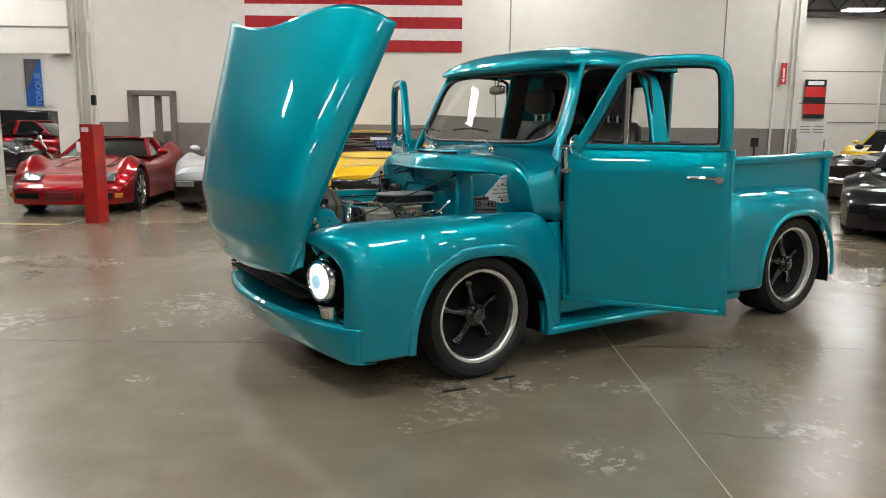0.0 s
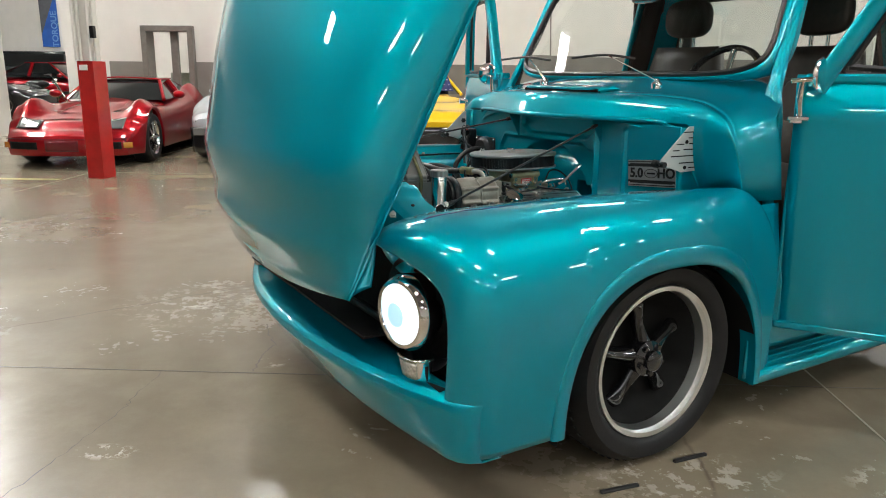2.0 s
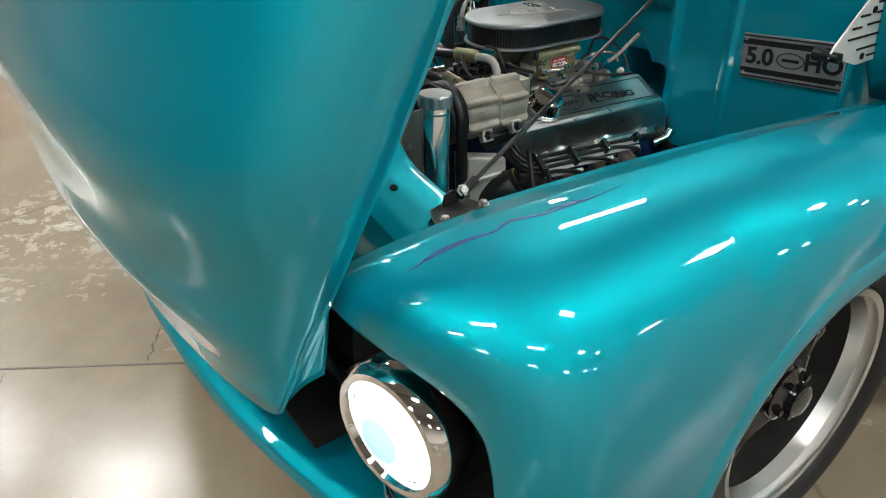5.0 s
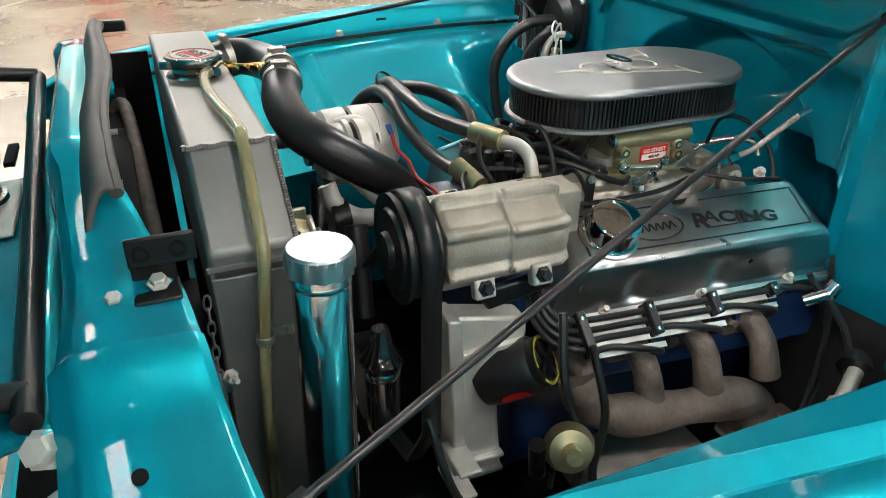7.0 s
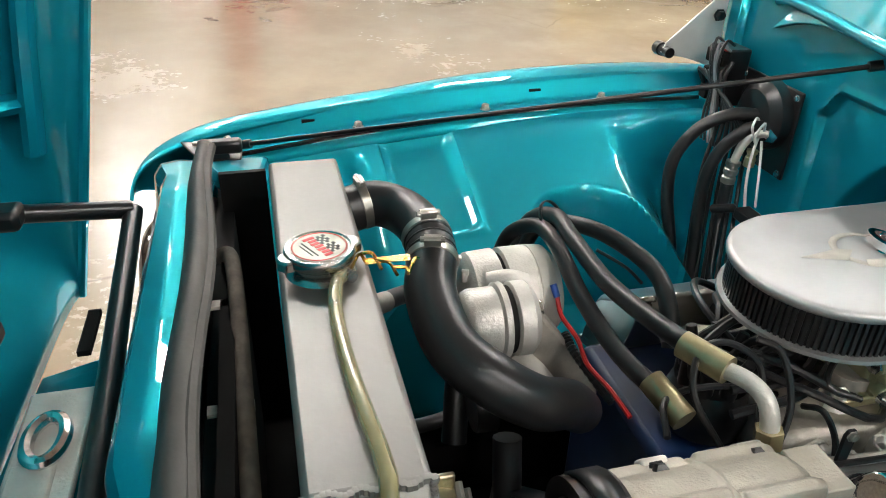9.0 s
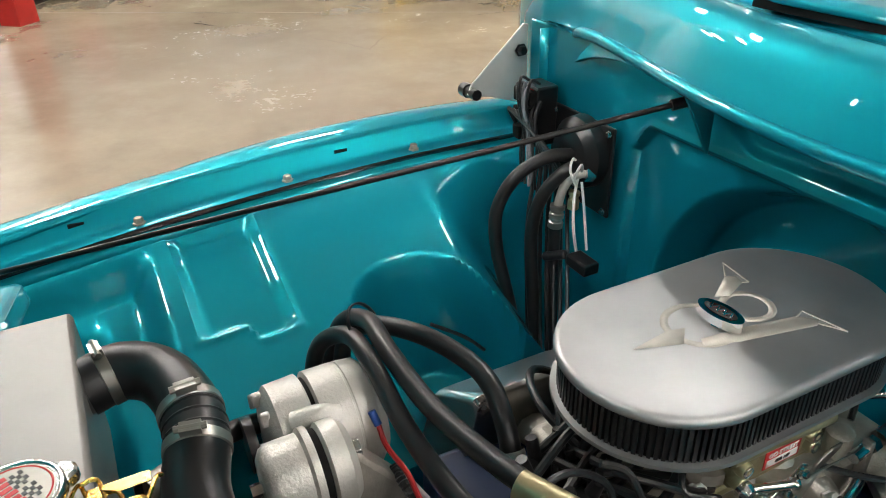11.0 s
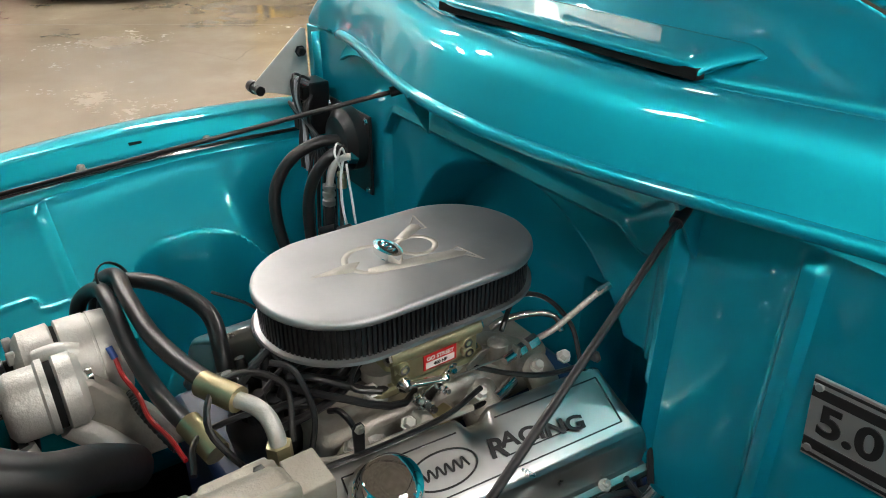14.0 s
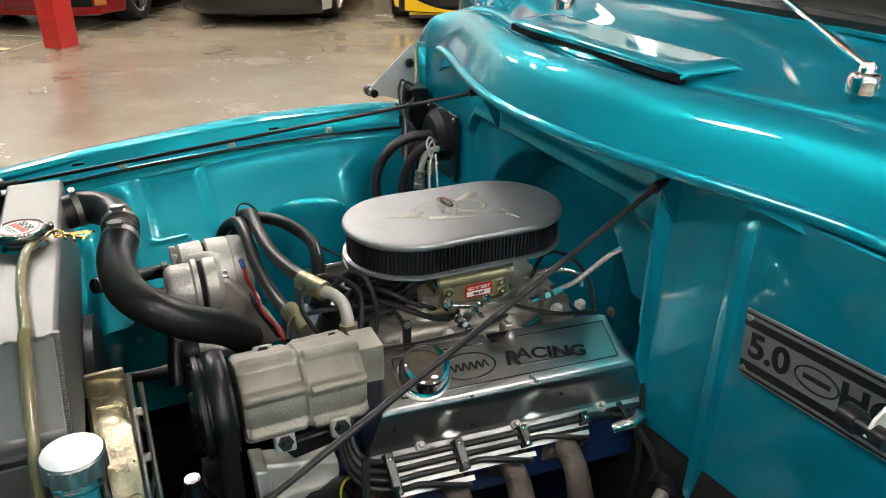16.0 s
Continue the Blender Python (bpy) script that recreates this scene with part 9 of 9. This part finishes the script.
# beyond the bay opening
p = hall(-10.6, 20.0)
car("sedan", "dark red sedan in the bay behind", pose(p.x, p.y, 0, 0, 0, math.degrees(HALL) + 178), CARRED, L=4.7, W=1.85, bump=0.0, hood=((0, 0.60), (0.3, 0.80), (1.0, 0.92), (1.6, 1.0)), tail=((3.2, 1.02), (4.2, 1.02), (4.7, 0.8)),
    glass=((1.5, 1.0), (2.2, 1.44), (3.1, 1.44), (4.0, 1.08)))
p = hall(-11.4, 16.7)
car("sports_car", "small black car in the bay behind", pose(p.x, p.y, 0, 0, 0, math.degrees(HALL) + 183), CARBLACK, L=4.1, W=1.75, bump=0.05, base=(0.8, 3.2), hood=((0, 0.58), (0.3, 0.74), (1.0, 0.86), (1.5, 0.92)), tail=((3.0, 0.9), (3.8, 0.86), (4.1, 0.7)),
    glass=((1.5, 0.92), (2.1, 1.26), (2.6, 1.26), (3.3, 0.95)))
p = hall(-14.4, 22.3)
suv = thing("off_roader", "boxy dark off-road vehicle far back", "car", pose(p.x, p.y, 0, 0, 0, math.degrees(HALL) + 90))
part("body", Geo().box((0, 0, 0.95), (1.8, 4.0, 0.8)), CARGREY, suv, bevel=0.08)
part("cabin", Geo().box((0, 0.3, 1.55), (1.6, 2.4, 0.6)), TINT, suv, bevel=0.08)
for x in (-0.8, 0.8):
    for y in (-1.3, 1.3):
        part("wheel", Geo().lathe([(0.40, 0), (0.40, 0.22)], 24, Matrix.Translation((x - 0.11, y, 0.40)) @ Matrix.Rotation(radians(90), 4, "Y")), TYRE, suv)

# motorcycle beside the black car
mp = hall(-11.6, 17.9)
moto = thing("motorcycle", "black and chrome cruiser motorcycle", "motorcycle", pose(mp.x, mp.y, 0, 0, 0, math.degrees(HALL) + 215))
for x in (0.0, 1.55):
    wl = part("wheel", Geo().lathe([(0.24, -0.05), (0.31, -0.06), (0.33, 0.0), (0.31, 0.06), (0.24, 0.05)], 32, Matrix.Translation((x, 0, 0.33)) @ Matrix.Rotation(radians(90), 4, "X"), caps=False), TYRE, moto)
    sg = Geo()
    for k in range(16):
        a = 2 * math.pi * k / 16
        sg.rod((x, 0.02 * (-1) ** k, 0.33), (x + 0.24 * math.cos(a), 0, 0.33 + 0.24 * math.sin(a)), 0.005, 5)
    sg.lathe([(0.24, -0.04), (0.245, 0.0), (0.24, 0.04)], 32, Matrix.Translation((x, 0, 0.33)) @ Matrix.Rotation(radians(90), 4, "X"), caps=False)
    part("spokes", sg, CHROME, wl)
    part("fender", Geo().grid(lambda a, b: (x + 0.37 * math.cos(0.5 + 2.2 * a), -0.09 + 0.18 * b, 0.33 + 0.37 * math.sin(0.5 + 2.2 * a)), 16, 4), CARBLACK, moto, solid=0.01)
part("engine", Geo().box((0.78, 0, 0.42), (0.45, 0.30, 0.30)).tube([(0.70, 0, 0.5), (0.60, 0, 0.75)], 0.09, 14).tube([(0.86, 0, 0.5), (0.96, 0, 0.75)], 0.09, 14), CHROME, moto, bevel=0.03)
part("tank", Geo().grid(lambda a, b: (0.72 + 0.30 * math.cos(math.pi * b), 0.15 * math.cos(2 * math.pi * a) * math.sin(math.pi * b), 0.85 + 0.12 * math.sin(2 * math.pi * a) * math.sin(math.pi * b)), 20, 14, wrap_u=True), CARBLACK, moto)
part("seat", Geo().tube([(1.0, 0, 0.80), (1.2, 0, 0.72), (1.45, 0, 0.78)], 0.12, 12, flat=0.5), RUBBER, moto)
for y in (-0.09, 0.09):
    part("fork", Geo().rod((0.0, y, 0.33), (0.34, y, 1.02), 0.025), CHROME, moto)
part("handlebar", Geo().tube([(0.50, -0.40, 1.10), (0.38, -0.25, 1.12), (0.36, 0, 1.06), (0.38, 0.25, 1.12), (0.50, 0.40, 1.10)], 0.014, 8), CHROME, moto)
part("head_lamp", Geo().lathe([(0.0, 0.0), (0.08, 0.02), (0.09, 0.06), (0.04, 0.14)], 20, Matrix.Translation((0.22, 0, 0.92)) @ Matrix.Rotation(radians(90), 4, "Y")), CHROME, moto)
part("exhaust", Geo().tube([(0.72, 0.2, 0.4), (0.9, 0.22, 0.25), (1.6, 0.22, 0.28)], 0.04, 10), CHROME, moto)

# ---- signs and banners ----
ban = thing("banner", "red and black hanging banner on the far wall", "banner", hall_pose(14.4, 23.9, 1.9))
for k, (z0, z1, mt) in enumerate(((0.0, 0.16, BLACK), (0.16, 0.55, RED), (0.55, 0.80, BLACK), (0.80, 1.18, RED), (1.18, 1.45, BLACK))):
    part("panel", Geo().box((0, -0.02, (z0 + z1) / 2), (0.80, 0.02, z1 - z0)), mt, ban)
part("print_bar", Geo().box((0, -0.034, 1.32), (0.6, 0.004, 0.14)), WHITE, ban)
bl = thing("banner", "blue banner with a grey corner on the bay wall", "banner", hall_pose(-15.0, 23.35, 2.05))
part("cloth", Geo().box((0, 0, 0.85), (0.62, 0.02, 1.70)), mat("blue_banner_cloth", (0.02, 0.10, 0.42), 0.6, 0, 0.25, 2), bl)
part("corner", Geo().add([(-0.31, -0.014, 0.4), (-0.31, -0.014, 1.7), (0.25, -0.014, 1.7)], [(0, 1, 2)]), mat("grey_banner_print", (0.10, 0.10, 0.11), 0.6, 0, 0.2, 4), bl)
text_part("lettering", "TORQUE", 0.30, Matrix.Translation((0.18, -0.016, 0.6)) @ Matrix.Rotation(radians(90), 4, "X") @ Matrix.Rotation(radians(90), 4, "Z"), mat("pale_blue_print", (0.15, 0.30, 0.60), 0.6), bl)
fs = thing("fire_sign", "narrow red sign with a white arrow on the pilaster", "sign", hall_pose(7.12, 10.66, 2.27))
part("panel", Geo().box((0, -0.01, 0.21), (0.11, 0.01, 0.42)), RED, fs)
part("arrow", Geo().add([(-0.035, -0.017, 0.10), (0.035, -0.017, 0.10), (0, -0.017, 0.03)], [(0, 1, 2)]).box((0, -0.017, 0.22), (0.035, 0.003, 0.20)), WHITE, fs)
st = thing("sign_stand", "small black sign on a thin post", "sign", hall_pose(6.28, 9.8))
part("post", Geo().rod((0, 0, 0), (0, 0, 1.08), 0.02), BLACK, st)
part("board", Geo().box((0, 0, 1.12), (0.15, 0.02, 0.17)), BLACK, st, bevel=0.004)
part("foot", Geo().lathe([(0.18, 0), (0.16, 0.02), (0.03, 0.03)], 24), BLACK, st)
wb = thing("information_board", "white printed card on a chrome stand", "sign", hall_pose(6.9, 8.9))
part("card", Geo().box((0, 0, 1.34), (0.52, 0.02, 0.34)), WHITE, wb)
for k in range(6):
    part("print_bar", Geo().box((-0.12 + 0.24 * (k % 2), -0.012, 1.42 - 0.05 * (k // 2)), (0.18, 0.004, 0.014)), GREYBAND, wb)
part("stand", Geo().rod((-0.3, 0, 0), (-0.25, 0, 1.2), 0.015).rod((0.3, 0, 0), (0.25, 0, 1.2), 0.015), CHROME, wb)
cm2 = thing("wall_speaker", "small black speaker box high on the bay wall", "speaker", hall_pose(-6.95, 10.5, 3.0))
part("box", Geo().box((0, 0, 0), (0.16, 0.2, 0.22)), BLACK, cm2, bevel=0.01)
part("bracket", Geo().box((0, 0.13, 0.12), (0.05, 0.2, 0.03)), BLACK, cm2)
sb = thing("floor_strip", "thin black rubber strip lying on the floor", "strip", pose(0.155, -0.925, 0.006, 0, 0, -8))
part("strip", Geo().box((0, 0, 0), (0.13, 0.014, 0.010)), RUBBER, sb, bevel=0.003)
copy_thing(sb, pose(-0.17, -0.945, 0.006, 0, 0, -11))
